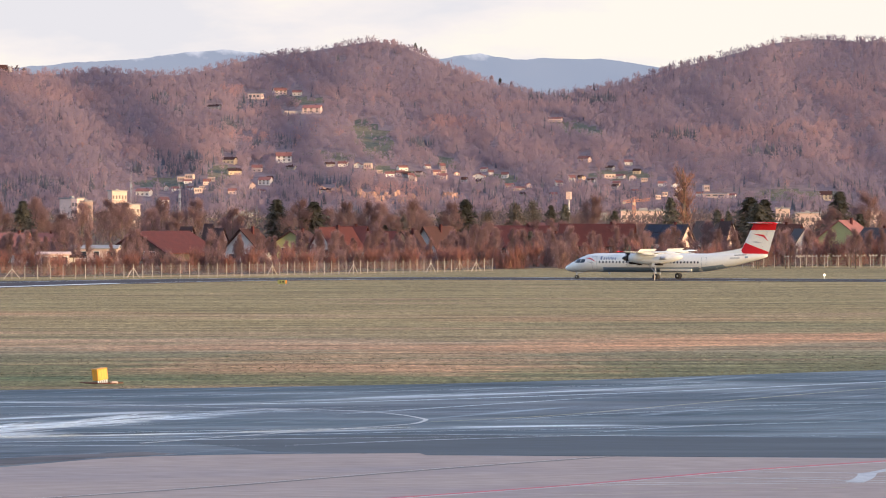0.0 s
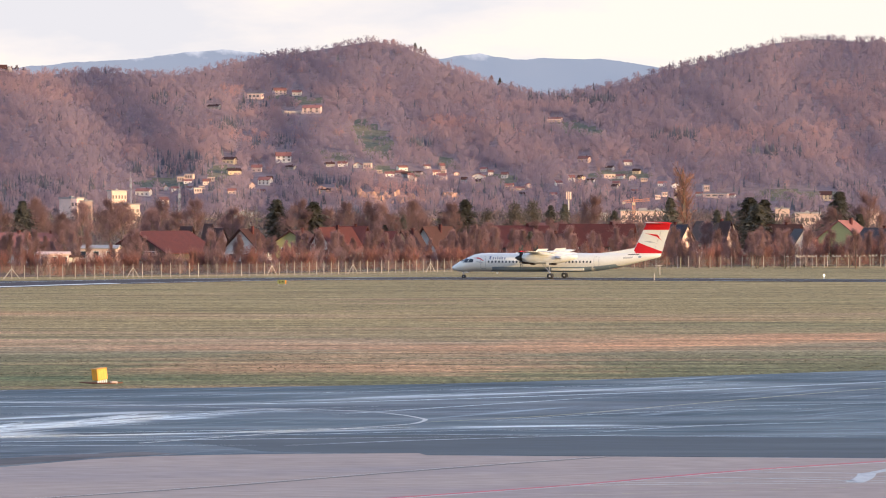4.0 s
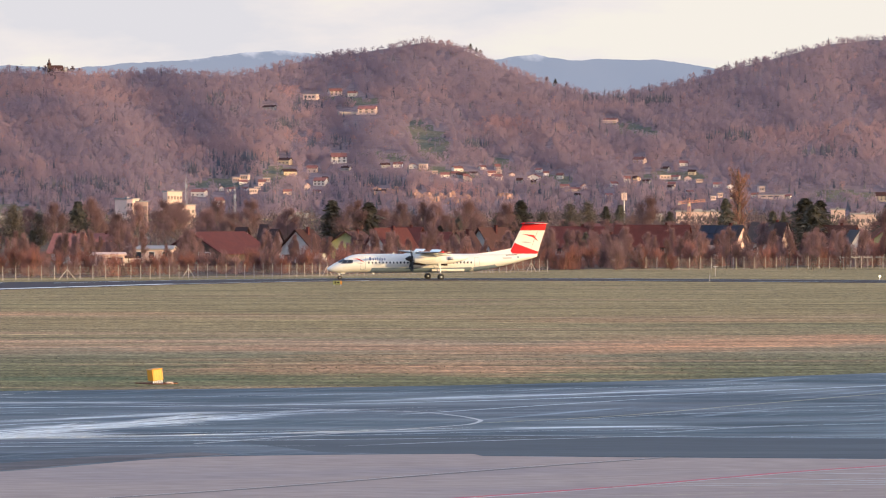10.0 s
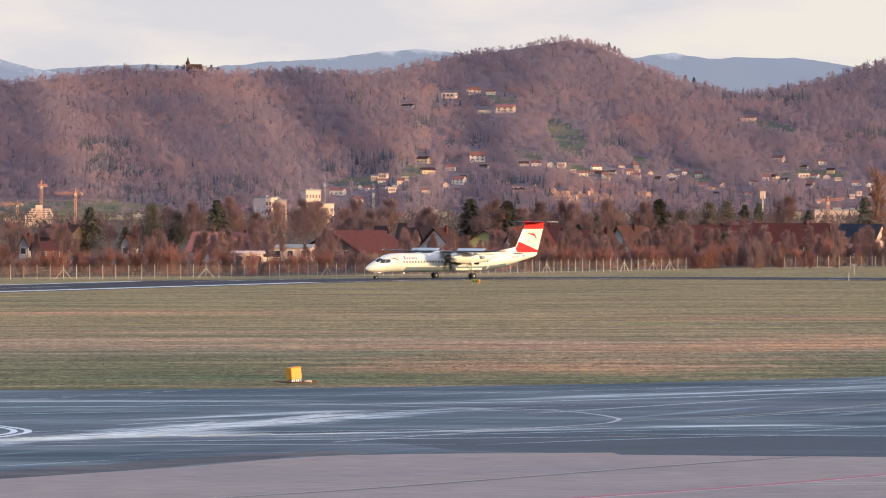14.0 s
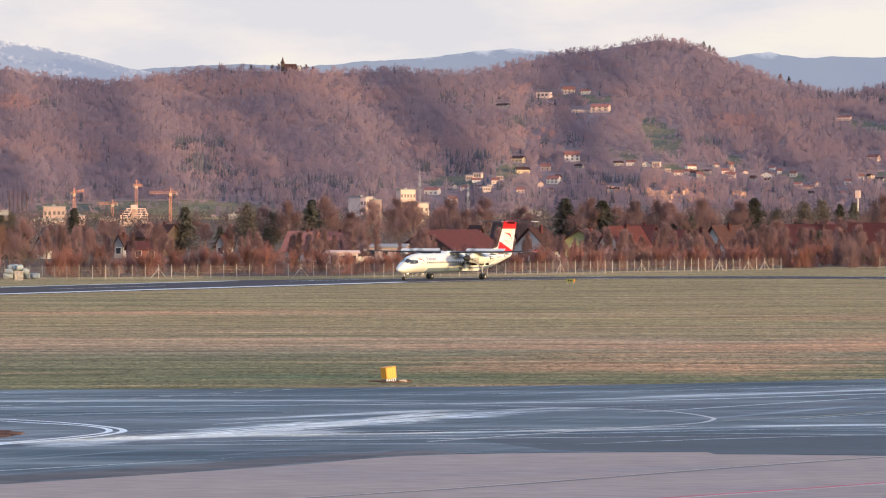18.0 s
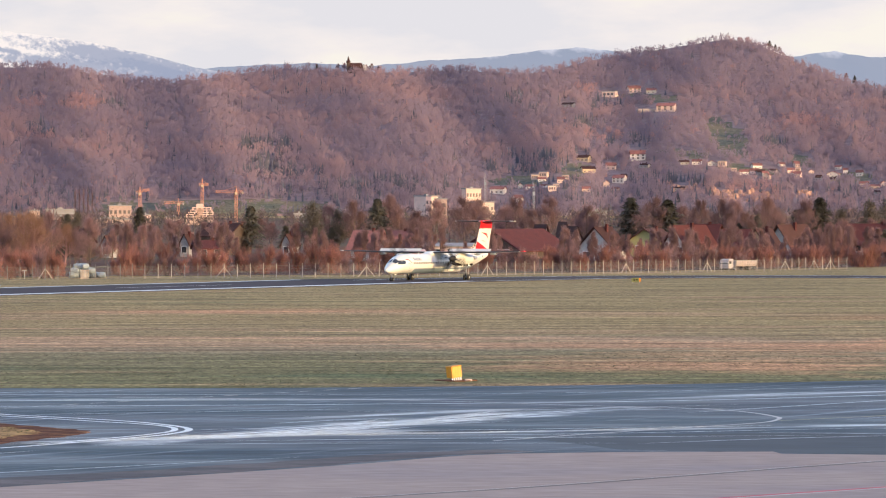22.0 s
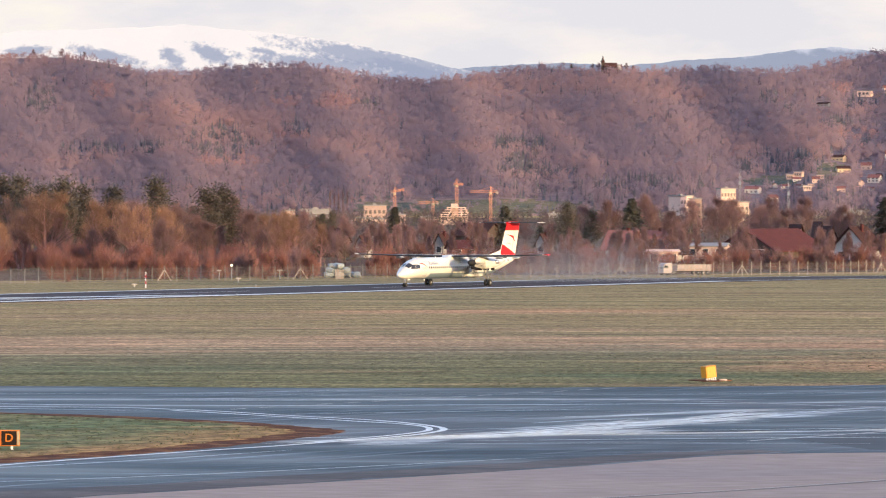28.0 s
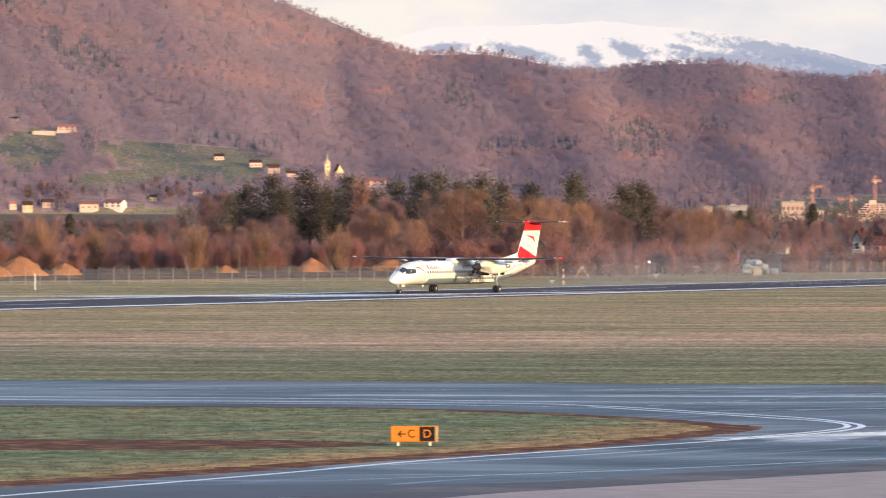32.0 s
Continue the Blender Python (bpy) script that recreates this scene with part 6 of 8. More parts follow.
# ---------------------------------------------------------------- airfield fence
def fence_section(points, label, height=1.75, gap=2.1, braces=(), mat=None):
    """Concrete posts with wire mesh between them, braced at some posts."""
    line = [Vector((*p, 0)) for p in points]
    posts = []
    for a, b in zip(line[:-1], line[1:]):
        n = max(1, round((b - a).length / gap))
        posts += [a + (b - a) * i / n for i in range(n)]
    posts.append(line[-1])
    fence = hub("fence", pose(*line[0]), label, "fence", "airfield fence")
    o = line[0]
    post = Shape().box(-0.045, 0.045, -0.045, 0.045, -0.1, height, bev=0.012).add([(-0.05, -0.05, height), (0.05, -0.05, height), (0.05, 0.05, height), (-0.05, 0.05, height), (-0.03, -0.22, height + 0.28), (0.03, -0.22, height + 0.28), (0.03, -0.16, height + 0.30), (-0.03, -0.16, height + 0.30)],
                                                                     [(0, 1, 5, 4), (1, 2, 6, 5), (2, 3, 7, 6), (3, 0, 4, 7), (4, 5, 6, 7)])
    first = part("post", post, mat or M_POST, fence)
    wires = Shape()
    for i, p in enumerate(posts):
        q = first if i == 0 else new("post", first.data)
        q.parent = fence
        q.location = p - o
        q.rotation_euler = (0, 0, 0.05 * math.sin(i * 1.7))
        if i and i % 11 in braces:
            d = (p - posts[i - 1]).normalized()
            s = Shape()
            for k in (-1, 1):
                s.tube(p - o + Vector((0, 0, height * 0.85)), p - o + d * k * 1.35 + Vector((0, -0.05, 0)), 0.05, 0.05, 5)
            part("brace", s, M_POST, fence)
    for a, b in zip(posts[:-1], posts[1:]):
        d = b - a
        for z in (0.08, 0.45, 0.85, 1.25, height - 0.06):
            wires.tube(a - o + Vector((0, 0, z)), b - o + Vector((0, 0, z)), 0.009, 0.009, 3, False)
        for k in range(10):
            p = a - o + d * (k + 0.5) / 10
            wires.tube(p + Vector((0, 0, 0.05)), p + d / 10 + Vector((0, 0, height - 0.05)), 0.006, 0.006, 3, False)
            wires.tube(p + d / 10 + Vector((0, 0, 0.05)), p + Vector((0, 0, height - 0.05)), 0.006, 0.006, 3, False)
    part("wire_mesh", wires, M_WIRE, fence, "grey wire mesh")
    return fence


FENCE = [(-61, 806), (-21, 829), (1, 853), (37, 906), (44, 915)]
for a, b in zip(FENCE[:-2], FENCE[1:-1]):
    fence_section([a, b], "pale concrete posts with grey wire mesh, some braced", braces=(6,))
fence_section([(-200, 640), (-147, 708)], "thin grey posts with wire mesh beside bare soil heaps", 1.9, 2.4, mat=M_WIRE)
fence_section([(-147, 708), (-104, 756)], "thin grey posts with wire mesh beside bare soil heaps", 1.9, 2.4, mat=M_WIRE)
fence_section([(-104, 756), (-82, 784), (-61, 806)], "thin grey posts with wire mesh before bushes", 1.8, 2.3, braces=(9,), mat=M_WIRE)
fence_section([(37, 906), (44, 915)], "pale concrete posts with grey wire mesh, braced at the gate", braces=(1, 3))
fence_section([(62, 947), (100, 965)], "far concrete posts with wire mesh before bushes")
fence_section([(100, 965), (150, 985)], "far concrete posts with wire mesh before bushes")


# ---------------------------------------------------------------- trees of the plain
def limb(shape, rng, p, d, length, radius, depth, tips):
    """A tapering limb that forks; the ends gather in tips."""
    n, q = 3, p.copy()
    d = d.normalized()
    for i in range(n):
        d2 = (d + Vector((rng.uniform(-1, 1), rng.uniform(-1, 1), rng.uniform(-0.3, 0.8))) * 0.16).normalized()
        e = q + d2 * length / n
        shape.tube(q, e, radius * (1 - i / n * 0.5), radius * (1 - (i + 1) / n * 0.5), 3 if depth > 1 else 4, False)
        if depth < 3 and i > 0:
            for _ in range(2):
                side = Vector((rng.uniform(-1, 1), rng.uniform(-1, 1), rng.uniform(0.1, 0.9)))
                limb(shape, rng, e, d2 * 0.7 + side * 0.75, length * rng.uniform(0.5, 0.72), radius * 0.5, depth + 1, tips)
        q, d = e, d2
        if depth >= 1:
            tips.append((q.copy(), d2.copy()))
    return tips


def twig_fan(rng, tips, count, reach, width, lift=0.5):
    """Thin twigs sprouting from limb ends, as arrays."""
    v = []
    for _ in range(count):
        p, d = tips[rng.randrange(len(tips))]
        e = (d * 0.6 + Vector((rng.gauss(0, 0.6), rng.gauss(0, 0.6), rng.gauss(lift, 0.45)))).normalized() * reach * rng.uniform(0.4, 1.0)
        q = p + Vector((rng.gauss(0, 0.25), rng.gauss(0, 0.25), rng.gauss(0, 0.25))) * reach * 0.35
        s = Vector((rng.uniform(-1, 1), rng.uniform(-1, 1), rng.uniform(-1, 1))).cross(e).normalized() * width
        v += [tuple(q - s), tuple(q + s), tuple(q + e)]
    return v


def bare_tree(seed, height, spread, twigs, mat, bark=None, stems=1, name="bare_tree"):
    rng = random.Random(seed)
    tree = hub(name, pose(0, -3000, -200), "leafless tree with a reddish brown twiggy crown" if name == "bare_tree" else "slender leafless sapling with reddish brown twigs", "tree", "trees behind the fence" if name == "bare_tree" else "saplings before the houses")
    s, tips = Shape(), []
    for k in range(stems):
        lean = Vector((rng.uniform(-0.25, 0.25), rng.uniform(-0.25, 0.25), 1)) if stems > 1 else Vector((rng.uniform(-0.05, 0.05), rng.uniform(-0.05, 0.05), 1))
        q, r, n = Vector((rng.uniform(-0.4, 0.4) * (stems > 1), rng.uniform(-0.4, 0.4) * (stems > 1), -0.2)), height * 0.022, 7
        for i in range(n):
            e = q + (lean + Vector((rng.uniform(-0.1, 0.1), rng.uniform(-0.1, 0.1), 0))).normalized() * height * 0.9 / n
            s.tube(q, e, r, r * 0.82, 7, i == 0)
            q, r = e, r * 0.82
            if i > 0:
                for _ in range(3):
                    a = rng.uniform(0, 2 * math.pi)
                    limb(s, rng, q, Vector((math.cos(a), math.sin(a), rng.uniform(0.3, 1.1))), height * spread * (1.15 - i / n) * rng.uniform(0.7, 1.1), r * 0.5, 1, tips)
        tips.append((q, lean))
    part("trunk", s, bark or M_BARK, tree, "forked trunk and limbs")
    v = twig_fan(rng, tips, int(twigs * 1.7), height * 0.20, 0.013, 0.85)
    array_mesh("crown", v, np.arange(len(v)).reshape(-1, 3), mat, tree)
    return tree


def bush(seed, height, mat):
    rng = random.Random(seed)
    b = hub("bush", pose(0, -3000, -200), "leafless reddish brown hedge bush", "bush", "hedge along the fence")
    s, tips = Shape(), []
    for k in range(9):
        a, r = rng.uniform(0, 2 * math.pi), rng.uniform(0, 0.2)
        p = Vector((r * math.cos(a), r * math.sin(a), -0.1))
        limb(s, rng, p, Vector((math.cos(a) * 0.55, math.sin(a) * 0.55, 1.5)), height * rng.uniform(0.5, 0.75), 0.05, 2, tips)
    part("stem", s, M_BARK, b)
    for k in range(60):
        a, r = rng.uniform(0, 2 * math.pi), 1.5 * rng.random() ** 0.5
        tips.append((Vector((r * math.cos(a), r * math.sin(a), rng.uniform(0.0, 1.4))), Vector((math.cos(a) * 0.4, math.sin(a) * 0.4, 1))))
    v = twig_fan(rng, tips, 2000, height * 0.36, 0.014, 1.3)
    array_mesh("crown", v, np.arange(len(v)).reshape(-1, 3), mat, b)
    return b


def conifer(seed, height, width, mat):
    rng = random.Random(seed)
    t = hub("conifer", pose(0, -3000, -200), "dark green conifer with drooping boughs", "tree", "conifers behind the fence")
    part("trunk", Shape().tube((0, 0, -0.2), (0, 0, height * 0.96), height * 0.02, 0.03, 7), M_BARK, t)
    v = []
    for i in range(2200):
        u = rng.uniform(0.08, 1.0) ** 0.85
        z, a = height * u, rng.uniform(0, 2 * math.pi)
        r = width * (1 - u) ** 0.8 * (0.66 + 0.34 * math.sin(u * 34 + a * 2) + 0.22 * math.sin(a * 5 + seed + u * 9)) + 0.08
        k = rng.uniform(0.35, 1.0)
        p = Vector((math.cos(a) * r * k, math.sin(a) * r * k, z + 0.25 * height * 0.1))
        out = Vector((math.cos(a), math.sin(a), rng.uniform(-0.7, 0.15))) * rng.uniform(0.35, 0.8) * (0.6 + 0.05 * height)
        side = Vector((-math.sin(a), math.cos(a), rng.uniform(-0.5, 0.5))) * rng.uniform(0.12, 0.3)
        v += [tuple(p - side), tuple(p + side), tuple(p + out)]
    array_mesh("crown", v, np.arange(len(v)).reshape(-1, 3), mat, t)
    return t


def pine(seed, height, mat):
    rng = random.Random(seed)
    t = hub("pine", pose(0, -3000, -200), "tall pine with an uneven dark green crown", "tree", "pines behind the fence")
    s = Shape().tube((0, 0, -0.2), (0.2, 0, height * 0.9), height * 0.018, 0.05, 7)
    v = []
    for k in range(60):
        u = rng.uniform(0.25, 1.0)
        a = rng.uniform(0, 2 * math.pi)
        r = height * 0.22 * math.sin(math.pi * (0.25 + 0.68 * (u - 0.25) / 0.75)) * rng.uniform(0.4, 1.1)
        c = Vector((math.cos(a) * r, math.sin(a) * r, height * u))
        s.tube((0.1, 0, c.z - 0.5), c, 0.07, 0.03, 4, False)
        for _ in range(60):
            p = c + Vector((rng.gauss(0, 0.72), rng.gauss(0, 0.72), rng.gauss(0.1, 0.6)))
            e = Vector((rng.gauss(0, 1), rng.gauss(0, 1), rng.gauss(0.3, 0.7))).normalized() * rng.uniform(0.3, 0.75)
            w = e.cross(Vector((rng.uniform(-1, 1), rng.uniform(-1, 1), 1))).normalized() * 0.13
            v += [tuple(p - w), tuple(p + w), tuple(p + e)]
    part("trunk", s, M_BARK, t)
    array_mesh("crown", v, np.arange(len(v)).reshape(-1, 3), mat, t)
    return t


def poplar(seed, height, mat):
    rng = random.Random(seed)
    t = hub("poplar", pose(0, -3000, -200), "tall slender leafless poplar, russet in the low sun", "tree")
    s = Shape().tube((0, 0, -0.2), (0, 0, height * 0.95), height * 0.02, 0.03, 7)
    tips = []
    for i in range(60):
        z, a = height * rng.uniform(0.06, 0.8), rng.uniform(0, 2 * math.pi)
        d = Vector((math.cos(a) * 0.28, math.sin(a) * 0.28, 1))
        p = Vector((0, 0, z))
        e = p + d * rng.uniform(0.10, 0.2) * height
        s.tube(p, e, 0.06, 0.02, 4, False)
        tips += [(p + (e - p) * k / 4, d) for k in range(1, 5)]
    part("trunk", s, M_BARK, t)
    v = twig_fan(rng, tips, 1500, height * 0.09, 0.035, 1.6)
    array_mesh("crown", v, np.arange(len(v)).reshape(-1, 3), mat, t)
    return t


def place(template, az, dist, scale, rng, label="", z=0.0, stretch=1.0):
    x, y = spot(az, dist)
    m = pose(x, y, z, 0, 0, rng.uniform(0, 360)) @ Matrix.Diagonal((scale, scale, scale * stretch, 1))
    return tagged(copy_thing(template, m), label)


def drop_template(ob):
    for o in (*ob.children_recursive, ob):
        bpy.data.objects.remove(o)


def thicket(templates, count, rng):
    """Brushwood at the foot of the wood, many bushes grown into one another."""
    shapes = []
    for t in templates:
        me = [c for c in t.children if c.name.startswith("crown")][0].data
        co = np.empty(len(me.vertices) * 3)
        me.vertices.foreach_get("co", co)
        shapes.append(co.reshape(-1, 3))
    v = []
    for i in range(count):
        x, y = spot(rng.uniform(-13.3, -5.8), rng.uniform(866, 985))
        a, sc = rng.uniform(0, 2 * math.pi), rng.uniform(0.65, 1.2)
        turned = shapes[i % len(shapes)] @ np.array([[math.cos(a), math.sin(a), 0], [-math.sin(a), math.cos(a), 0], [0, 0, 1]])
        v.append(turned * sc + np.array([x, y, 0.0]))
    v = np.concatenate(v)
    wood = hub("brushwood", pose(0, 0, 0), "tangled reddish brown brushwood at the foot of the trees", "brushwood", kind="stuff")
    tagged(array_mesh("twigs", v, np.arange(len(v)).reshape(-1, 3), M_TWIG_RED, wood), kind="stuff")


def grow_belt():
    rng = random.Random(21)
    reds = [bare_tree(k, 10, 0.30, 2600, M_TWIG) for k in (1, 2, 3, 4, 5)]
    pales = [bare_tree(k, 10, 0.27, 2200, M_TWIG_PALE, M_PALE_WOOD, 3) for k in (6, 7)]
    slim = [bare_tree(k, 10, 0.20, 2400, M_TWIG, name="sapling") for k in (8, 9, 10)]
    hedges = [bush(k, 3.6, M_TWIG_RED) for k in (11, 12, 13)] + [bush(14, 3.4, M_TWIG)]
    willows = [bush(15, 4.5, M_TWIG_PALE)]
    firs = [conifer(k, 10, 5.0, M_NEEDLE) for k in (21, 22, 23)]
    pines = [pine(k, 13, M_PINE) for k in (31, 32, 33)]
    pop, tall = poplar(41, 20, M_TWIG), poplar(42, 20, M_RUSSET)
    # hedge behind the fence
    for a, b, back in (((-61, 806), (-21, 829), 32), ((-21, 829), (1, 853), 36), ((1, 853), (44, 915), 36), ((44, 915), (160, 985), 26), ((-104, 752), (-61, 806), 16), ((-190, 655), (-104, 752), 135)):
        a, b = Vector((*a, 0)), Vector((*b, 0))
        n = int((b - a).length / 1.5)
        for i in range(n):
            p = a + (b - a) * (i + rng.uniform(0, 1)) / n
            d = p.normalized()
            p = p + d * (back + rng.uniform(-8, 40))
            az = math.degrees(math.atan2(p.x, p.y))
            sc = rng.uniform(0.6, 1.15) if az < 6 or rng.random() < 0.6 else rng.uniform(1.0, 1.5)
            if abs(az - -4.874) < 0.26 and p.length < 850:
                continue
            place(rng.choice(hedges), az, p.length, sc * (0.9 if -2.4 < az < 2.5 else 1.0), rng)
    # garden trees among and behind the houses
    for i in range(200):
        az = rng.uniform(-12.6, 7.4)
        d = rng.uniform(1040, 1330) if not -2.4 < az < 2.5 or i % 4 == 0 else rng.uniform(1240, 1400)
        h = rng.uniform(4.6, 8.2) if az > -4.5 else rng.uniform(6.0, 11.0)
        if rng.random() < 0.3:
            d, h = rng.uniform(1170, 1330), rng.uniform(8.0, 11.0)
        if -5.7 < az < -2.5 or 2.35 < az < 6.0:
            h = min(h, rng.uniform(5.0, 7.0))
        if az < -10.7:
            h = min(h, rng.uniform(4.6, 6.6))
        t = rng.choice(reds)
        if rng.random() < 0.1:
            t, h = rng.choice(firs), rng.uniform(5, 9)
        place(t, az, d, h / 10, rng)
    # slim trees before the houses
    for i in range(190):
        az = rng.uniform(-6.4, 7.2) if i < 160 else rng.uniform(-2.4, 2.5)
        if -1.4 < az < 2.3 and i % 5 < 1:
            continue
        place(rng.choice(slim), az, rng.uniform(945, 1035), rng.uniform(0.32, 0.58) * (0.92 if -2.4 < az < 2.5 else 1.0), rng, stretch=1.2)
    # dense strip of young trees to the east of the runway end
    for i in range(60):
        place(rng.choice(slim), rng.uniform(2.2, 7.2), rng.uniform(965, 1060), rng.uniform(0.36, 0.52), rng, stretch=1.2)
    # conifers that stand out: bearing, distance, height, kind
    town = ((0.576, 0.001, 1190, 0, 1.15), (0.952, -0.022, 1180, 0, 1.25), (2.481, 0.000, 1200, 0, 1.1), (2.698, -0.102, 1180, 1, 0.8), (2.983, -0.023, 1230, 1, 0.9), (3.155, -0.006, 1250, 1, 0.9), (2.247, -0.125, 1200, 0, 0.9))
    edge = ((3.987, -0.11, 1230, 0, 0.8), (5.35, 0.022, 1160, 0, 1.25), (5.50, 0.0, 1170, 0, 1.1), (5.43, -0.04, 1150, 0, 1.3), (4.55, 0.02, 1220, 0, 0.8), (5.02, -0.10, 1180, 0, 0.7), (5.13, -0.11, 1190, 0, 0.6), (5.036, -0.137, 1150, 0, 0.7), (-1.985, -0.033, 1210, 0, 1.0), (6.252, 0.079, 1260, 0, 1.1), (3.343, -0.057, 1240, 0, 0.8), (3.485, -0.046, 1230, 0, 0.8),
                               (-4.378, -0.096, 1100, 0, 0.8), (-3.261, -0.085, 1150, 0, 1.0), (-2.628, -0.040, 1180, 1, 1.1), (-1.984, -0.012, 1220, 0, 1.0), (-5.015, -0.142, 1100, 1, 0.8), (-5.356, -0.170, 1080, 0, 0.7), (-2.383, -0.126, 1200, 1, 0.9))
    for az, el, d, kind, w in town + edge:
        h = rise(el, d)
        place((firs if kind == 0 else pines)[rng.randrange(3)], az, d, h / (10 if kind == 0 else 13.4) * w, rng, stretch=1 / w)
    # pine wood beyond the soil heaps
    for az, el, d in ((-10.068, 0.091, 1010), (-9.840, 0.193, 1000), (-9.498, 0.233, 990), (-10.210, 0.005, 1030), (-9.041, 0.193, 1000), (-8.585, 0.136, 1010), (-8.328, 0.204, 990), (-8.157, 0.227, 1010), (-7.929, 0.136, 1000), (-7.729, 0.182, 980), (-7.529, 0.124, 1000),
                      (-7.215, 0.119, 990), (-6.770, 0.193, 980), (-6.274, 0.090, 990), (-6.103, 0.113, 1000), (-9.726, 0.062, 980), (-9.269, 0.062, 985), (-8.813, 0.033, 980)):
        place(rng.choice(pines), az, d, rise(el, d) / 13.4, rng)
    for i in range(70):
        az = rng.uniform(-13.2, -4.6)
        top = float(np.interp(az, (-13, -11, -9.8, -9, -6, -5, -4.5), (-0.34, -0.28, -0.12, 0.0, 0.02, -0.1, -0.25)))
        d = rng.uniform(850, 980)
        place(rng.choice(reds if rng.random() < 0.7 else pales), az, d, rise(top + rng.uniform(-0.42, -0.08), d) / 9.6, rng)
    for az, el, d, s in ((-8.157, -0.024, 905, 1), (-7.872, 0.005, 900, 1), (-8.385, -0.281, 880, 1), (-6.992, -0.103, 890, 1), (-6.679, -0.131, 895, 1)):
        place(rng.choice(pales), az, d, rise(el, d) / 9.6, rng, "pale multi-stemmed leafless tree by the fence")
    for az, d, s in ((-10.610, 850, 1.3), (-9.184, 850, 1.25), (-9.928, 845, 1.2), (-12.145, 860, 1.5), (-11.605, 870, 1.2)):
        place(willows[0], az, d, s, rng, "round yellowish willow bush behind the fence")
    # brushwood that fills the foot of the wood beyond the soil heaps
    thicket(hedges, 130, rng)
    # broad bare trees that stand above the roofs
    for az, el, d in ((3.75, 0.0, 1200), (-1.86, -0.02, 1230), (-1.42, -0.06, 1180), (-1.10, -0.03, 1200), (-0.60, -0.03, 1260), (-0.25, -0.03, 1270), (1.62, -0.06, 1250), (6.55, 0.03, 1150), (-0.98, -0.1, 1150)):
        place(rng.choice(reds), az, d, rise(el, d) / 9.8, rng, "broad leafless tree above the garden roofs")
    place(tall, 4.683, 1480, 2.5, rng, stretch=rise(0.359, 1480) / 50.0)
    place(tall, -8.927, 950, 1.5, rng, stretch=rise(0.193, 950) / 30.0)
    for k in range(5):
        place(pop, -5.03 + 0.043 * k, 2300, 0.30, rng, "slender leafless poplar in a row", stretch=rise(0.12, 2300) / 6.0)
    # woods and gardens between the plain and the hills
    wood, dark = [], []
    for i in range(3080):
        az, d = rng.uniform(-13.5, 8), rng.uniform(1330, 3400)
        h = rng.uniform(4.5, 8.5) * (1.0 if d < 2200 else 0.85)
        if i >= 2900:
            az, d = rng.uniform(-12.8, -10.7), 1400
        elif i > 2600:
            d, h = rng.uniform(1330, 1600), rng.uniform(4.8, 7.4)
        if -5.7 < az < -2.5:
            h *= 0.93
        if -12.7 < az < -10.8:
            if d > 1700:
                d = rng.uniform(1330, 1700)
            h = min(h, 11.3 - 0.0040 * d) * rng.uniform(0.75, 1.0)
        x, y = spot(az, d)
        for k in range(56):
            c = Vector((x + rng.gauss(0, 0.17) * h, y + rng.gauss(0, 0.17) * h, h * (0.55 + rng.gauss(0, 0.2))))
            e = Vector((rng.gauss(0, 0.10), rng.gauss(0, 0.10), rng.gauss(0.09, 0.08))) * h
            s = Vector((rng.gauss(0, 1), rng.gauss(0, 1), rng.gauss(0, 0.3))).normalized() * 0.026 * h
            (dark if i % 8 == 0 else wood).extend((tuple(c - s), tuple(c + s), tuple(c + e)))
        (dark if i % 8 == 0 else wood).extend(((x - 0.02 * h, y, -0.2), (x + 0.02 * h, y, -0.2), (x, y, 0.9 * h)))
    grove = hub("far_woods", pose(0, 0, 0), "bare trees and gardens spread over the plain", "trees", kind="stuff")
    for v, m, nm in ((wood, M_TWIG_FAR, "bare_crowns"), (dark, M_NEEDLE, "dark_crowns")):
        tagged(array_mesh(nm, v, np.arange(len(v)).reshape(-1, 3), m, grove), kind="stuff")
    # trees round the church on the ridge and on the hilltops
    for az, el, s, kinds in ((-2.382, 1.340, 0.55, reds), (-2.314, 1.340, 0.62, reds), (-2.097, 1.340, 0.6, reds), (-2.040, 1.340, 0.66, reds), (-1.972, 1.329, 0.5, reds), (-2.593, 1.317, 0.5, firs), (1.974, 1.506, 0.7, firs), (2.031, 1.495, 0.6, firs), (2.071, 1.472, 0.55, reds),
                             (2.744, 1.232, 0.6, reds), (2.830, 1.221, 0.65, firs), (2.944, 1.175, 0.55, reds), (4.853, 1.430, 0.5, firs), (4.654, 1.390, 0.5, reds), (-8.014, 1.433, 0.6, reds), (-7.730, 1.445, 0.65, reds), (-7.503, 1.434, 0.6, reds)):
        p, d = on_hill(az, min(el, ridge(az)))
        place(rng.choice(kinds), az, d, s, rng, "bare or dark tree standing out on the ridge", p.z)
    # garden trees round the village houses at the foot of the slope
    for i in range(34):
        az, el = rng.uniform(-12.7, -10.3), rng.uniform(-0.13, 0.06)
        if not near_home(az, el):
            p, d = on_hill(az, el)
            place(rng.choice(reds if i % 5 else firs), az, d, rng.uniform(0.5, 0.95), rng, "leafless or dark garden tree among village houses", p.z)
    for t in reds + slim + pales + hedges + willows + firs + pines + [pop, tall]:
        drop_template(t)


grow_belt()


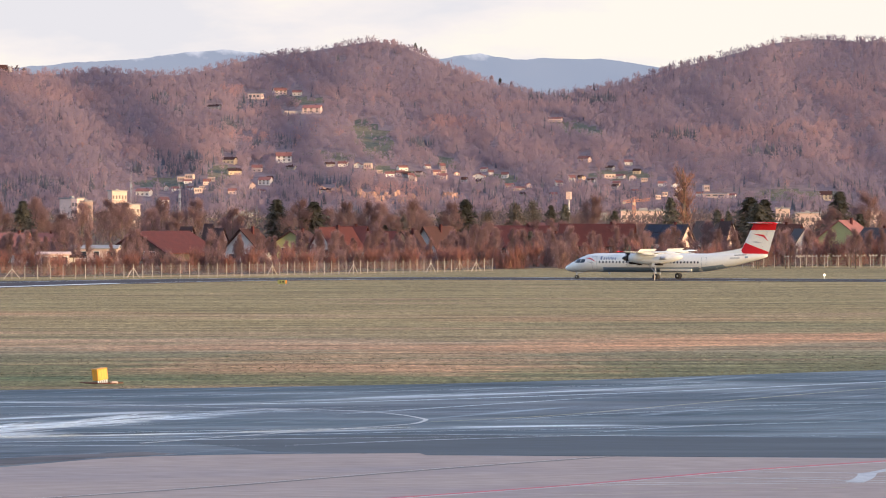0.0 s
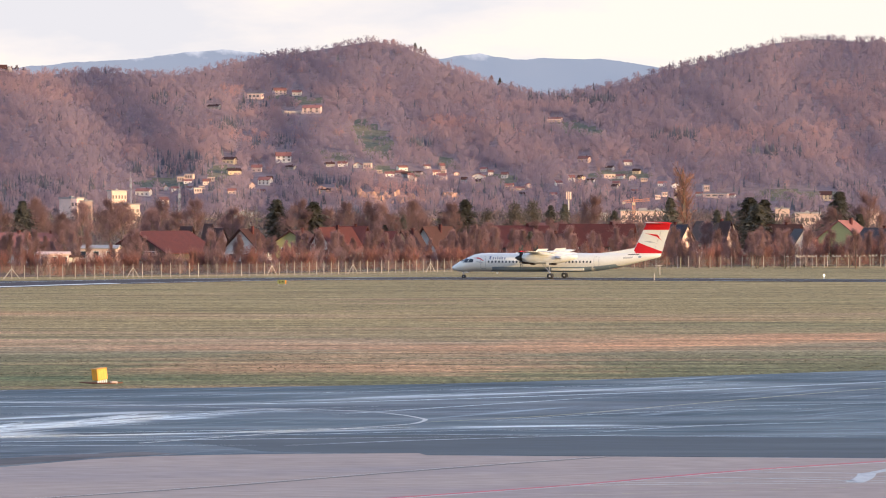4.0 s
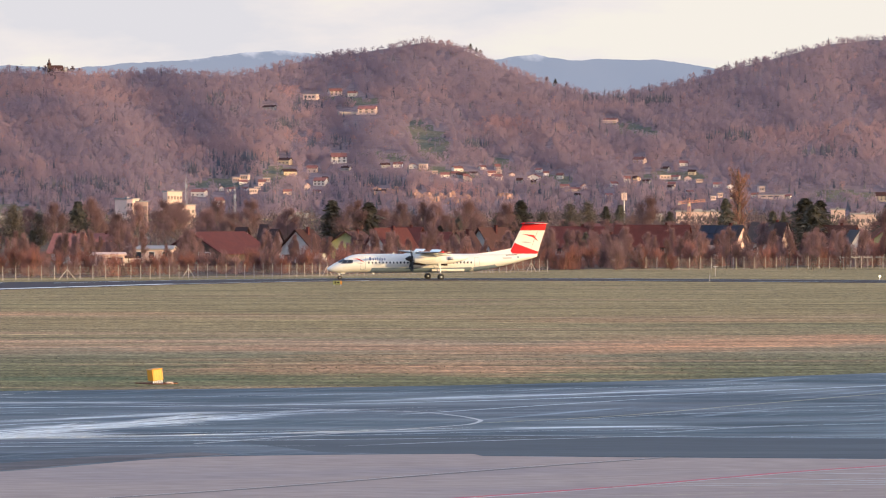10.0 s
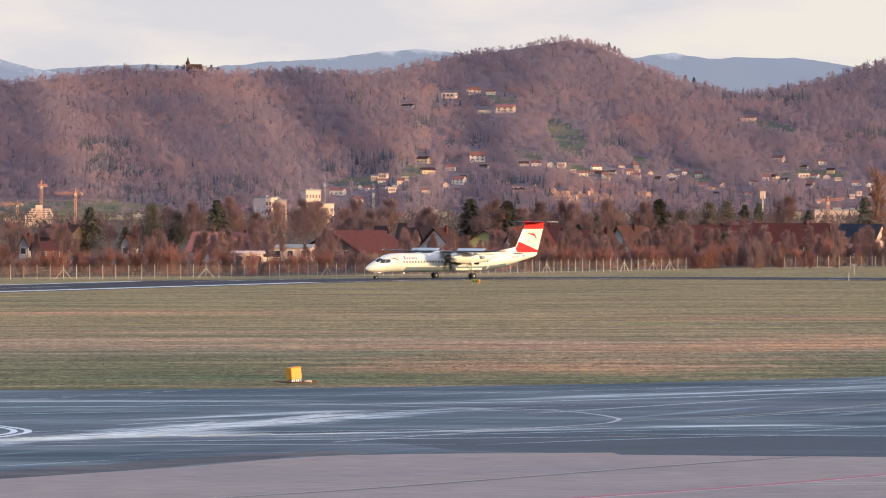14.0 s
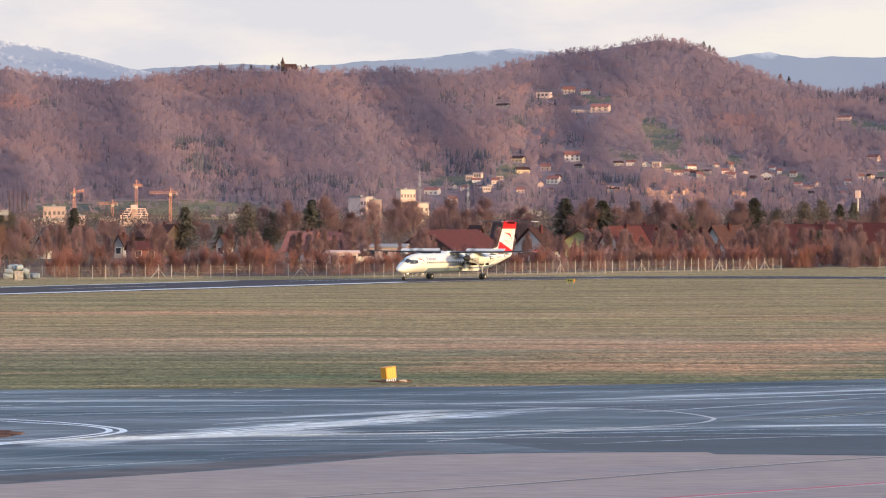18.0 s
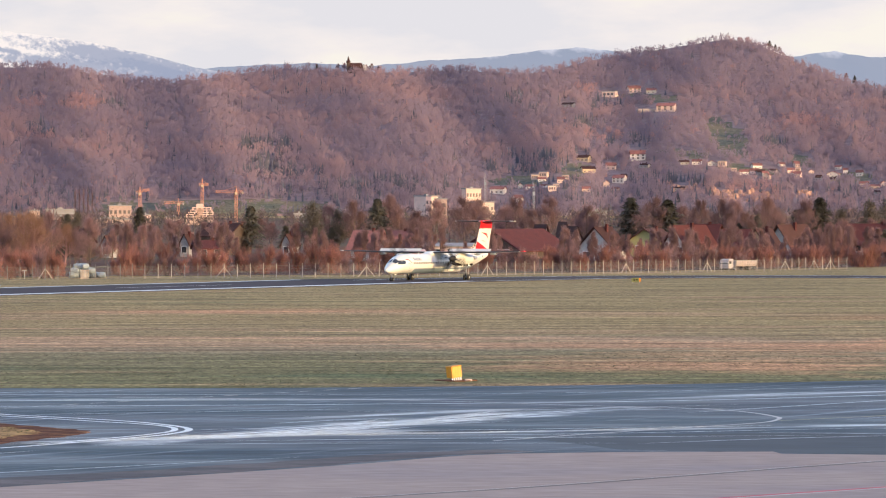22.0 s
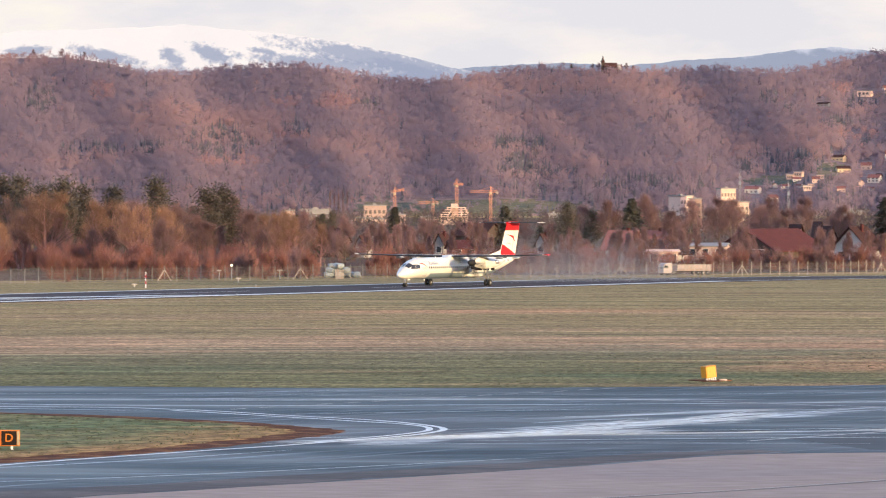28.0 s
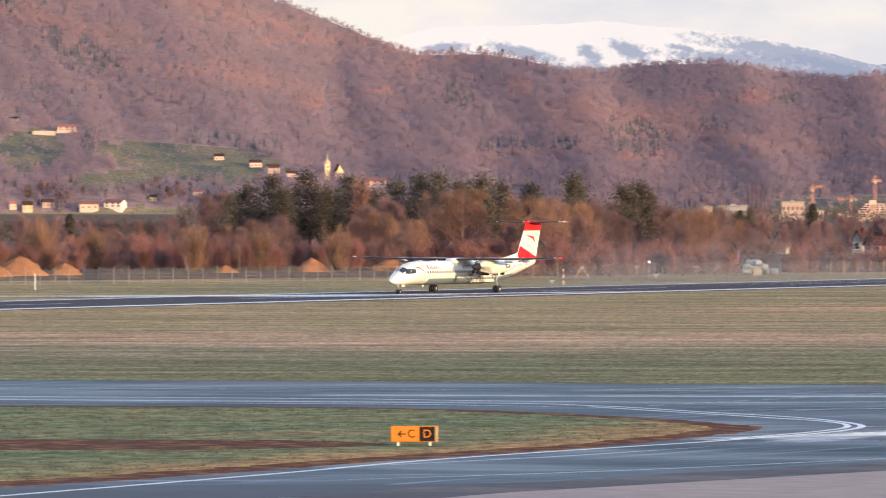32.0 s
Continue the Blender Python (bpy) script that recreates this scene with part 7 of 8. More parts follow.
# ---------------------------------------------------------------- houses
def gable_house(m, w, d, h, rh, wall, roof, label, ridge_along="x", windows=(), chimney=True, eave=0.35, door=None, balcony=False, lift=1.5, group="houses by the airfield", detail=True):
    """A pitched-roof house; its front looks to -y. ridge_along x: eaves to the front, y: gable to the front."""
    house = hub("house", m, label, "house", group)
    s = Shape()
    if ridge_along == "y":
        pts = [(-w / 2, 0), (w / 2, 0), (w / 2, h), (0, h + rh), (-w / 2, h)]
        s.loft([[(x, -d / 2, z - (lift if z == 0 else 0)) for x, z in pts], [(x, d / 2, z - (lift if z == 0 else 0)) for x, z in pts]])
    else:
        pts = [(-d / 2, 0), (d / 2, 0), (d / 2, h), (0, h + rh), (-d / 2, h)]
        s.loft([[(-w / 2, y, z - (lift if z == 0 else 0)) for y, z in pts], [(w / 2, y, z - (lift if z == 0 else 0)) for y, z in pts]])
    body = part("wall", s, wall, house)
    s = Shape()
    half, run = (w / 2, d / 2) if ridge_along == "y" else (d / 2, w / 2)
    slope = rh / half
    for k in (-1, 1):
        a = [(k * (half + eave), h - slope * eave), (0, h + rh), (0, h + rh + 0.22), (k * (half + eave), h - slope * eave + 0.2)]
        if ridge_along == "y":
            s.loft([[(x, y, z) for x, z in (a if k < 0 else a[::-1])] for y in (-run - eave, run + eave)])
        else:
            s.loft([[(x, y, z) for y, z in (a if k > 0 else a[::-1])] for x in (-run - eave, run + eave)])
    part("roof", s, roof, house)
    for x, z, ww, hh in windows:
        win = part("window", Shape().box(x - ww / 2 - 0.08, x + ww / 2 + 0.08, -d / 2 - 0.05, -d / 2 + 0.03, z - 0.08, z + hh + 0.08), M_WHITE, house, "white window frame")
        part("pane", Shape().box(x - ww / 2, x + ww / 2, -d / 2 - 0.07, -d / 2 + 0.0, z, z + hh), M_GLASS, win, "dark pane")
    if chimney:
        x0 = w * 0.2 if ridge_along == "x" else w * 0.12
        part("chimney", Shape().box(x0 - 0.25, x0 + 0.25, -0.25, 0.25, h + rh * 0.5, h + rh + 0.65, bev=0.03).box(x0 - 0.3, x0 + 0.3, -0.3, 0.3, h + rh + 0.52, h + rh + 0.6), M_TILE, house, "brick chimney")
    if balcony:
        part("balcony", Shape().box(-w * 0.42, w * 0.42, -d / 2 - 1.1, -d / 2, h * 0.5, h * 0.5 + 0.15).box(-w * 0.42, w * 0.42, -d / 2 - 1.1, -d / 2 - 1.04, h * 0.5, h * 0.5 + 0.95), M_BOARD, house, "dark timber balcony")
    return house


def rows_of_windows(w, h, floors, per, ww=1.0, hh=1.2):
    return [(-w / 2 + w * (i + 0.5) / per, h * f / floors + h / floors * 0.3, ww, hh) for f in range(floors) for i in range(per)]


def at_bearing(az, dist, turn=0.0, z=0.0):
    x, y = spot(az, dist)
    return pose(x, y, z, 0, 0, -az + turn)


def plain_house(az, dist, w, d, h, rh, wall, roof, label, ridge="x", turn=0.0, floors=1, per=2, **more):
    return gable_house(at_bearing(az, dist, turn), w, d, h, rh, wall, roof, label, ridge, rows_of_windows(w, h, floors, per), **more)


def garden_house(az, dist, top, w, d, share, wall, roof, label, ridge="y", turn=-34.0, floors=1, per=2, **more):
    """A house by the bearing of its front, its ridge at `top` degrees, `share` of its height in the roof."""
    total = rise(top, dist)
    rh = total * min(share + 0.08, 0.7)
    more.setdefault("eave", 0.8)
    h = total - rh
    az = az - math.degrees(d / 2 * math.sin(radians(turn)) / dist)
    return gable_house(at_bearing(az, dist, turn), w, d, h, rh, wall, roof, label, ridge, more.pop("windows", None) or rows_of_windows(w, h, floors, per), **more)


# along the fence, from the runway end towards the west; most fronts face north-west, away from the sun
# sunlight on this roof comes from the brighter red
garden_house(-2.132, 1090, -0.329, 5.0, 6.0, 0.5, M_PLASTER, M_HOME_ROOF, "white house with a bright red tiled roof", "x", -24)
garden_house(-1.757, 1160, -0.329, 3.6, 4.5, 0.35, M_PLASTER, M_HOME_ROOF, "small white house with an orange-red roof", "x", -12)
garden_house(-1.939, 1040, -0.420, 9.0, 9, 0.55, M_PLASTER, M_BROWN, "low white gabled building with a dark roof")
plain_house(-1.287, 1060, 10, 6, 2.4, 0.5, M_BLOCK, M_GREY, "long low rosy-white flat-roofed building", "x", -8, per=4, chimney=False)
garden_house(-0.831, 1080, -0.312, 13.0, 17, 0.6, M_BOARD, M_TILE, "large dark timber barn with a dark red tiled roof", windows=[(-3.6, 0.3, 2.6, 1.4), (2.8, 0.3, 2.6, 1.4)], chimney=False, eave=0.8)
garden_house(-0.284, 1150, -0.267, 2.0, 4, 0.4, M_HOME, M_BROWN, "narrow sunlit gable beside the barn roof", turn=28, per=1, chimney=False)
garden_house(0.029, 1190, -0.284, 2.2, 5, 0.35, M_HOME, M_BROWN, "small sunlit gable above the bushes", turn=25, per=1, chimney=False)
garden_house(-0.079, 1230, -0.239, 1.0, 4, 0.3, M_HOME_ROOF, M_BROWN, "tiny red gable behind the garden trees", turn=20, per=1, chimney=False)
garden_house(0.223, 1055, -0.290, 7.4, 4.5, 0.5, M_PLASTER, M_BROWN, "white gabled house with two wide dark windows", windows=[(-1.6, 0.35, 2.4, 1.15), (1.5, 0.35, 1.9, 1.15), (0.0, 2.3, 0.9, 0.8)])
garden_house(0.719, 1120, -0.307, 6.4, 8, 0.3, M_OLIVE, M_BROWN, "yellow-green house with a low dark roof", turn=-22, windows=[(-1.4, 1.0, 1.0, 1.1), (1.2, 1.0, 1.3, 1.1)], eave=0.7)
garden_house(1.021, 1100, -0.273, 5.0, 10, 0.5, M_PLASTER, M_TILE, "white gable with a long red roof behind bushes")
garden_house(1.489, 1130, -0.313, 8.5, 7, 0.5, M_GREY, M_TILE, "house with a long dull red tiled roof", "x", -20, per=3)
garden_house(1.261, 1170, -0.262, 6.0, 7, 0.4, M_GREY, M_TILE, "house with a red roof behind another", "x", -20)
garden_house(1.843, 1085, -0.308, 5.0, 8, 0.65, M_CREAM, M_BROWN, "pale steep-gabled house with a brown roof", turn=-20, per=1)
garden_house(2.071, 1110, -0.268, 5.5, 9, 0.55, M_PLASTER, M_BROWN, "white house with a dark brown roof")
garden_house(2.945, 1150, -0.258, 12.5, 8, 0.5, M_GREY, M_TILE, "house with a broad dark red roof and chimney", "x", -12, per=4)
garden_house(3.247, 1095, -0.336, 7, 7, 0.4, M_PLASTER, M_BROWN, "low white house half hidden by bare trees", "x", -25, per=3)
garden_house(3.229, 1190, -0.228, 7, 7, 0.45, M_CREAM, M_HOME_ROOF, "pale house with a red roof and chimney", "x", -25)
garden_house(3.78, 1155, -0.240, 14.0, 8, 0.5, M_GREY, M_TILE, "row of joined houses under one long dark red roof", "x", -10, per=8)
sol = plain_house(4.52, 1125, 9.0, 6, 3.2, 3.3, M_BLOCK, M_SLATE, "house with a dark solar-covered roof and lit gable", "x", -30, per=3)
for i in range(5):
    for j in range(2):
        m = Matrix.Rotation(math.atan2(3.3, 3.0), 4, "X")
        part("solar_panel", Shape().box(-4.0 + 1.6 * i, -2.5 + 1.6 * i, -4.2 + 2.0 * j, -2.3 + 2.0 * j, 0, 0.06, Matrix.Translation((0, -0.15, 6.7)) @ m), M_SOLAR, sol, "blue-black solar panel")
plain_house(5.0, 1150, 7.5, 8, 3.2, 3.8, M_GREY, M_SLATE, "dark-roofed house among bare trees", "x", -20, per=2)
garden_house(5.155, 1110, -0.215, 2.3, 5, 0.45, M_HOME, M_BROWN, "narrow tall sunlit gable with a steep roof", turn=20, per=1, chimney=False)
plain_house(5.62, 1150, 10, 8, 3.2, 3.2, M_BOARD, M_BROWN, "dark timber house with a broad brown roof", "x", -14, per=3)
plain_house(5.849, 1130, 3.4, 7, 3.0, 2.6, M_PLASTER, M_SLATE, "small house with a sunlit gable", "y", 15, per=1)
plain_house(6.32, 1100, 9.0, 6, 4.2, 3.2, M_OLIVE, M_HOME_ROOF, "green house with a red tiled roof", "y", -28, per=2)
plain_house(6.650, 1080, 6, 8, 3.6, 2.4, M_GREY, M_SLATE, "grey house with a dark roof", "x", -30, per=2)
plain_house(-5.516, 1050, 2.6, 5, 2.4, 1.9, M_BLOCK, M_BROWN, "pale steep gable behind bare trees", "y", 26, per=1)
plain_house(-5.856, 1060, 8, 6, 3.0, 2.0, M_BOARD, M_BROWN, "dark boarded house with a brown roof in the trees", "x", -28, per=2)
plain_house(-4.686, 1090, 1.8, 4, 2.4, 1.7, M_GREY, M_BROWN, "narrow pale gable between trees", "y", -24, per=1)
plain_house(-5.061, 1100, 7, 6, 3.0, 2.4, M_BOARD, M_BROWN, "dark timber house with a brown roof", "x", -30, per=3)
plain_house(-3.695, 1060, 5, 6, 2.0, 1.4, M_HOME_ROOF, M_TILE, "small house with an orange-red wall", "x", 10, per=2)
plain_house(-3.524, 1150, 7, 8, 3.8, 2.4, M_BOARD, M_BROWN, "dark boarded house with a dark roof", "x", -32, per=2)
plain_house(-3.889, 1110, 1.9, 4, 2.6, 1.7, M_GREY, M_BROWN, "narrow pale gable among trees", "y", -24, per=1)
plain_house(-2.862, 1110, 1.9, 4, 2.6, 1.7, M_GREY, M_BROWN, "narrow pale gable among trees", "y", -24, per=1)
plain_house(-10.304, 1000, 7, 7, 2.6, 2.4, M_GREY, M_TILE, "low house with a red roof behind bushes", "x", 6, per=2)
plain_house(-9.005, 1010, 8, 7, 3.6, 0.8, M_GREY, M_GREY, "low shed with a pale grey metal roof", "x", 0, per=3, chimney=False)
plain_house(-9.717, 960, 4, 5, 2.6, 0.9, M_BOARD, M_SLATE, "dark open timber shed", "x", 4, per=1, chimney=False)
plain_house(-9.546, 1015, 5, 7, 2.6, 2.2, M_CREAM, M_BROWN, "small pale house hidden by trees", "x", -14, per=1)
plain_house(-1.67, 960, 5.0, 2.6, 2.3, 0.25, M_BLOCK, M_HOME, "small pale site cabin with a flat roof", "x", 4, per=3, chimney=False)


# ---------------------------------------------------------------- homes on the slopes
def slope_home(az, el, w, h, kind):
    p, dist = on_hill(az, el)
    u = dist * math.pi / 18000
    w, h = w * u * 0.9, h * u * 0.9
    m = pose(p.x, p.y, p.z - 0.3, 0, 0, -az + (az * 977 % 50 - 25))
    d = max(4.0, w * 0.7)
    walls = {"cream": M_CREAM, "dull": M_GREY, "villa": M_HOME, "brown": M_BLOCK}
    roofs = {"red": M_HOME_ROOF, "villa": M_HOME_ROOF, "gable": M_HOME_ROOF, "cream": M_BROWN, "brown": M_BROWN, "dull": M_BROWN}
    words = {"red": "cream house with a red roof on the slope", "villa": "large villa with a red roof on the slope", "gable": "cream gabled house with a red roof on the slope", "cream": "cream house with brown roof on the slope",
             "brown": "grey house with a dark red roof", "dull": "grey house half hidden in the woods", "flat": "pale flat-roofed house on the slope", "wall": "long pale terrace wall below a villa"}
    if kind in ("flat", "wall"):
        home = hub("house" if kind == "flat" else "terrace_wall", m, words[kind], "house" if kind == "flat" else "wall", "homes on the slopes")
        part("wall", Shape().box(-w / 2, w / 2, -d / 2, d / 2, -4, h, bev=0.1), M_HOME if kind == "flat" else M_CONC2, home)
        if kind == "flat":
            part("roof", Shape().box(-w / 2 - 0.3, w / 2 + 0.3, -d / 2 - 0.3, d / 2 + 0.3, h, h + 0.3), M_GREY, home)
            for k in range(3):
                part("window", Shape().box(-w * 0.38 + w * 0.28 * k, -w * 0.38 + w * 0.28 * k + w * 0.18, -d / 2 - 0.06, -d / 2 + 0.03, h * 0.35, h * 0.75), M_PANE_FAR, home, "dark window")
        return home
    n = 3 if w > 7 else 2
    roof_h = h * 0.36
    home = gable_house(m, w, d, h - roof_h, roof_h, walls.get(kind, M_HOME if int(abs(az) * 1000) % 5 < 2 else M_HOME_PALE), roofs[kind], words[kind], "y" if kind == "gable" and int(abs(az) * 100) % 2 else "x", [], chimney=w > 6, lift=5, group="homes on the slopes")
    for f in range(2 if h > 5 else 1):
        for k in range(n):
            z0 = (h - roof_h) * (0.2 + 0.48 * f)
            x0 = -w / 2 + w * (k + 0.5) / n
            part("window", Shape().box(x0 - w * 0.07, x0 + w * 0.07, -d / 2 - 0.06, -d / 2 + 0.03, z0, z0 + h * 0.2), M_PANE_FAR, home, "dark window")
    if kind == "villa":
        part("veranda", Shape().box(-w * 0.55, w * 0.55, -d / 2 - 1.6, -d / 2, -3, 0.15).box(-w * 0.55, w * 0.55, -d / 2 - 1.6, -d / 2 - 1.5, 0.1, 0.9), M_HOME, home, "pale veranda")
    return home


for h in HOMES:
    slope_home(*h)


# ---------------------------------------------------------------- churches
def hill_church():
    p, dist = on_hill(-2.200, ridge(-2.200) - 0.01)
    ch = hub("hill_church", pose(p.x, p.y, p.z, 0, 0, 8), "small dark-roofed church among trees on the ridge", "church")
    # shade is put into the dark nave and tower, sunlight into the apse
    part("nave", Shape().loft([[(-5, y, -3), (6, y, -3), (6, y, 4.0), (-5, y, 4.0)] for y in (-3, 3)]), M_BOARD, ch)
    part("nave_roof", Shape().loft([[(x, -3.3, 4.3), (x, 3.3, 4.3), (x, 0, 8.0)] for x in (-5.2, 5.0)]), M_BROWN, ch)
    part("apse", Shape().lathe([(-3, 2.6), (4.4, 2.6), (6.2, 1.4), (7.2, 0.1)], "z", 10, pose(6.2, 0, 0)), M_GREY, ch, "apse coloured paler for sunlight")
    part("tower", Shape().box(-7.2, -4.6, -1.3, 1.3, -3, 8.5), M_BOARD, ch)
    part("spire", Shape().lathe([(8.4, 1.9), (9.6, 1.5), (10.4, 0.8), (11.6, 0.7), (13.5, 0.05)], "z", 8, pose(-5.9, 0, 0)), M_BROWN, ch, "dark pointed spire", True)


def village_church():
    az = -9.275
    p, dist = on_hill(az, 0.159)
    ch = hub("village_church", pose(p.x, p.y, p.z, 0, 0, 10 - az), "yellow village church with a pointed tower", "church")
    u = dist * math.pi / 180 / 175.2
    part("tower", Shape().box(-4.4 * u, 4.4 * u, -4 * u, 4 * u, -8, 28 * u), M_CHURCH, ch, "yellow plastered tower")
    part("spire", Shape().lathe([(28 * u, 6 * u), (31 * u, 5.2 * u), (36 * u, 1.5 * u), (46 * u, 0.05)], "z", 8), M_CREAM, ch, "pale pointed spire")
    part("clock", Shape().lathe([(-0.08, 1.4 * u), (0.08, 1.4 * u)], "y", 12, pose(0, -4.05 * u, 22 * u)), M_BLACK, ch, "dark clock face")
    part("nave", Shape().loft([[(x, y, z) for x, z in ((13 * u, -8), (31 * u, -8), (31 * u, 8 * u), (22 * u, 26 * u), (13 * u, 8 * u))] for y in (-5 * u, 24 * u)]), M_CHURCH, ch, "yellow gabled nave")
    s = Shape()
    for k in (-1, 1):
        a = [(22 * u + k * 10 * u, 6 * u), (22 * u, 26.3 * u), (22 * u, 27.6 * u), (22 * u + k * 10 * u, 7.4 * u)]
        s.loft([[(x, y, z) for x, z in (a if k < 0 else a[::-1])] for y in (-4.6 * u, 25 * u)])
    part("nave_roof", s, M_BROWN, ch)


hill_church()
village_church()


# ---------------------------------------------------------------- town blocks, masts, cranes
def block(az, dist, el0, w, h, d, floors, per, wall, label, balconies=False, turn=0.0):
    """A flat-roofed block; w and h in metres, its front storeys with windows."""
    x, y = spot(az, dist)
    b = hub("apartment_block", pose(x, y, 0, 0, 0, -az + turn), label, "building", "town buildings")
    part("wall", Shape().box(-w / 2, w / 2, 0, d, -0.5, h, bev=0.15), wall, b)
    part("roof", Shape().box(-w / 2 - 0.3, w / 2 + 0.3, -0.3, d + 0.3, h, h + 0.5).box(-w * 0.10, w * 0.06, d * 0.4, d * 0.6, h + 0.5, h + 1.1), M_GREY, b)
    top = h - 1.0
    for f in range(floors):
        z = top - (f + 1) * 3.2 + 0.9
        for i in range(per):
            x0 = -w / 2 + w * (i + 0.5) / per
            part("window", Shape().box(x0 - w / per * 0.28, x0 + w / per * 0.28, -0.08, 0.05, z, z + 1.5), M_PANE_FAR, b, "dark window")
        if balconies:
            part("balcony", Shape().box(-w * 0.48, w * 0.48, -1.3, 0, z - 0.9, z - 0.7).box(-w * 0.48, w * 0.48, -1.3, -1.2, z - 0.7, z + 0.1), M_CONC2, b, "concrete balcony")
    return b


block(-1.01, 2500, 0, 7.4, rise(0.098, 2500), 4.5, 6, 5, M_HOME, "tall white apartment block in low sun", turn=27)
block(-1.43, 2520, 0, 7.6, rise(0.024, 2520), 8, 3, 4, M_BLOCK, "grey apartment block with a lit corner", turn=42)
block(-1.343, 2500, 0, 5.5, rise(-0.005, 2500), 9, 2, 2, M_BLOCK, "cream apartment block in low sun")
block(-0.894, 2450, 0, 8.5, rise(-0.039, 2450), 9, 4, 4, M_BLOCK, "cream block with open balconies", True, 22)
block(-4.577, 2450, 0, 9.6, rise(-0.073, 2450), 9, 2, 5, M_BLOCK, "bright cream office block with window bands")
block(-4.708, 2400, 0, 9.0, rise(-0.199, 2400), 8, 2, 5, M_BLOCK, "low sunlit commercial building")
block(-4.538, 2380, 0, 6.0, rise(-0.210, 2380), 8, 2, 3, M_BLOCK, "low pale commercial building")
block(-5.175, 2420, 0, 13, rise(-0.113, 2420), 8, 3, 6, M_GREY, "long grey building behind trees", True)
block(-4.321, 2420, 0, 4.5, rise(-0.165, 2420), 8, 2, 2, M_BLOCK, "small sunlit block of flats")
block(-5.436, 2420, 0, 4.0, rise(-0.124, 2420), 8, 1, 2, M_BLOCK, "small sunlit block behind trees")
block(-4.025, 2420, 0, 7.5, rise(-0.188, 2420), 8, 2, 4, M_BLOCK, "low concrete building under construction")
block(-2.771, 2420, 0, 4.5, rise(-0.154, 2420), 8, 2, 2, M_GREY, "grey block behind trees")
block(4.284, 2300, 0, 19, rise(-0.10, 2300), 9, 2, 7, M_BLOCK, "long low pale building with a flat roof")
block(4.426, 2280, 0, 10, rise(-0.103, 2280), 8, 2, 4, M_BLOCK, "unfinished pale concrete building")
block(5.679, 2200, 0, 5.5, rise(-0.080, 2200), 8, 2, 3, M_BLOCK, "sunlit block behind conifers")
block(5.934, 2250, 0, 10, rise(-0.126, 2250), 8, 1, 5, M_BLOCK, "low white commercial building")
block(3.828, 2250, 0, 6, rise(0.086, 2250) * 0.42, 8, 2, 3, M_GREY, "grey building behind trees")
block(0.234, 2300, 0, 8, rise(-0.13, 2300), 8, 1, 4, M_GREY, "low white building behind trees")
block(6.587, 2250, 0, 6, rise(-0.103, 2250), 8, 2, 3, M_BLOCK, "pale building at the edge of town")
block(-3.248, 2420, 0, 5.0, rise(-0.228, 2420), 8, 2, 3, M_BLOCK, "small sunlit commercial block")


def site_shell():
    """Stepped concrete shell of a building under construction."""
    az, d = -3.774, 2450
    x, y = spot(az, d)
    b = hub("building_shell", pose(x, y, 0, 0, 0, -az), "stepped concrete shell of an unfinished building", "building", "town buildings")
    top = rise(-0.085, d)
    n = 6
    for k in range(n):
        z = top * (0.35 + 0.65 * k / (n - 1))
        w0, w1 = -6.0 + (0.9 * max(0, k - 2)), 6.0 - 0.5 * max(0, k - 3)
        # the orange of sunlit concrete is in the material's colour
        part("slab", Shape().box(w0, w1, -4, 4, z - 0.35, z), M_HOME, b, "concrete floor slab")
        for i in range(5):
            xx = w0 + 0.3 + (w1 - w0 - 0.6) * i / 4
            part("column", Shape().box(xx - 0.25, xx + 0.25, -3.6, -3.1, z - top * 0.13, z - 0.3), M_HOME, b)
    part("core", Shape().box(-1.5, 1.5, -1.5, 1.5, -0.5, top + 1.5), M_HOME, b, "concrete lift core")
    part("base", Shape().box(-6.2, 6.2, -4, 4, -0.5, top * 0.35), M_HOME, b)


site_shell()


def lattice(shape, a, b, r, bays):
    a, b = Vector(a), Vector(b)
    q = (b - a).to_track_quat("Z", "Y").to_matrix()
    cor = [q @ Vector((sx * r, sy * r, 0)) for sx, sy in ((1, 1), (-1, 1), (-1, -1), (1, -1))]
    for c in cor:
        shape.tube(a + c, b + c, r * 0.16, r * 0.16, 4)
    for i in range(bays):
        p, e = a + (b - a) * i / bays, a + (b - a) * (i + 1) / bays
        for k in range(4):
            shape.tube(p + cor[k], e + cor[(k + 1) % 4], r * 0.11, r * 0.11, 3, False)
    return shape


def tower_crane(az, dist, top_el, jib_left, jib_right, label, up=0.0):
    """A tower crane: jib lengths to either side in metres."""
    x, y = spot(az, dist)
    h = rise(top_el, dist)
    c = hub("tower_crane", pose(x, y, 0, 0, 0, -az), label, "crane", "tower cranes")
    part("mast", lattice(Shape(), (0, 0, -0.5), (0, 0, h * 0.93), 0.55, 24), M_CRANE, c)
    part("jib", lattice(Shape(), (-jib_left, 0, h * 0.93), (jib_right, 0, h * 0.93 + up), 0.45, 16), M_CRANE, c)
    part("apex", Shape().tube((0, 0, h * 0.93), (0, 0, h + 1.2), 0.3, 0.12, 4).tube((0, 0, h + 1.2), (-jib_left * 0.7, 0, h * 0.94), 0.06, 0.06, 3).tube((0, 0, h + 1.2), (jib_right * 0.7, 0, h * 0.94), 0.06, 0.06, 3), M_CRANE, c)
    short = jib_right if jib_right < jib_left else -jib_left
    part("counterweight", Shape().box(min(short, short * 0.75), max(short, short * 0.75), -0.7, 0.7, h * 0.93 - 0.9, h * 0.93, bev=0.05), M_CONC2, c, "concrete counterweight")
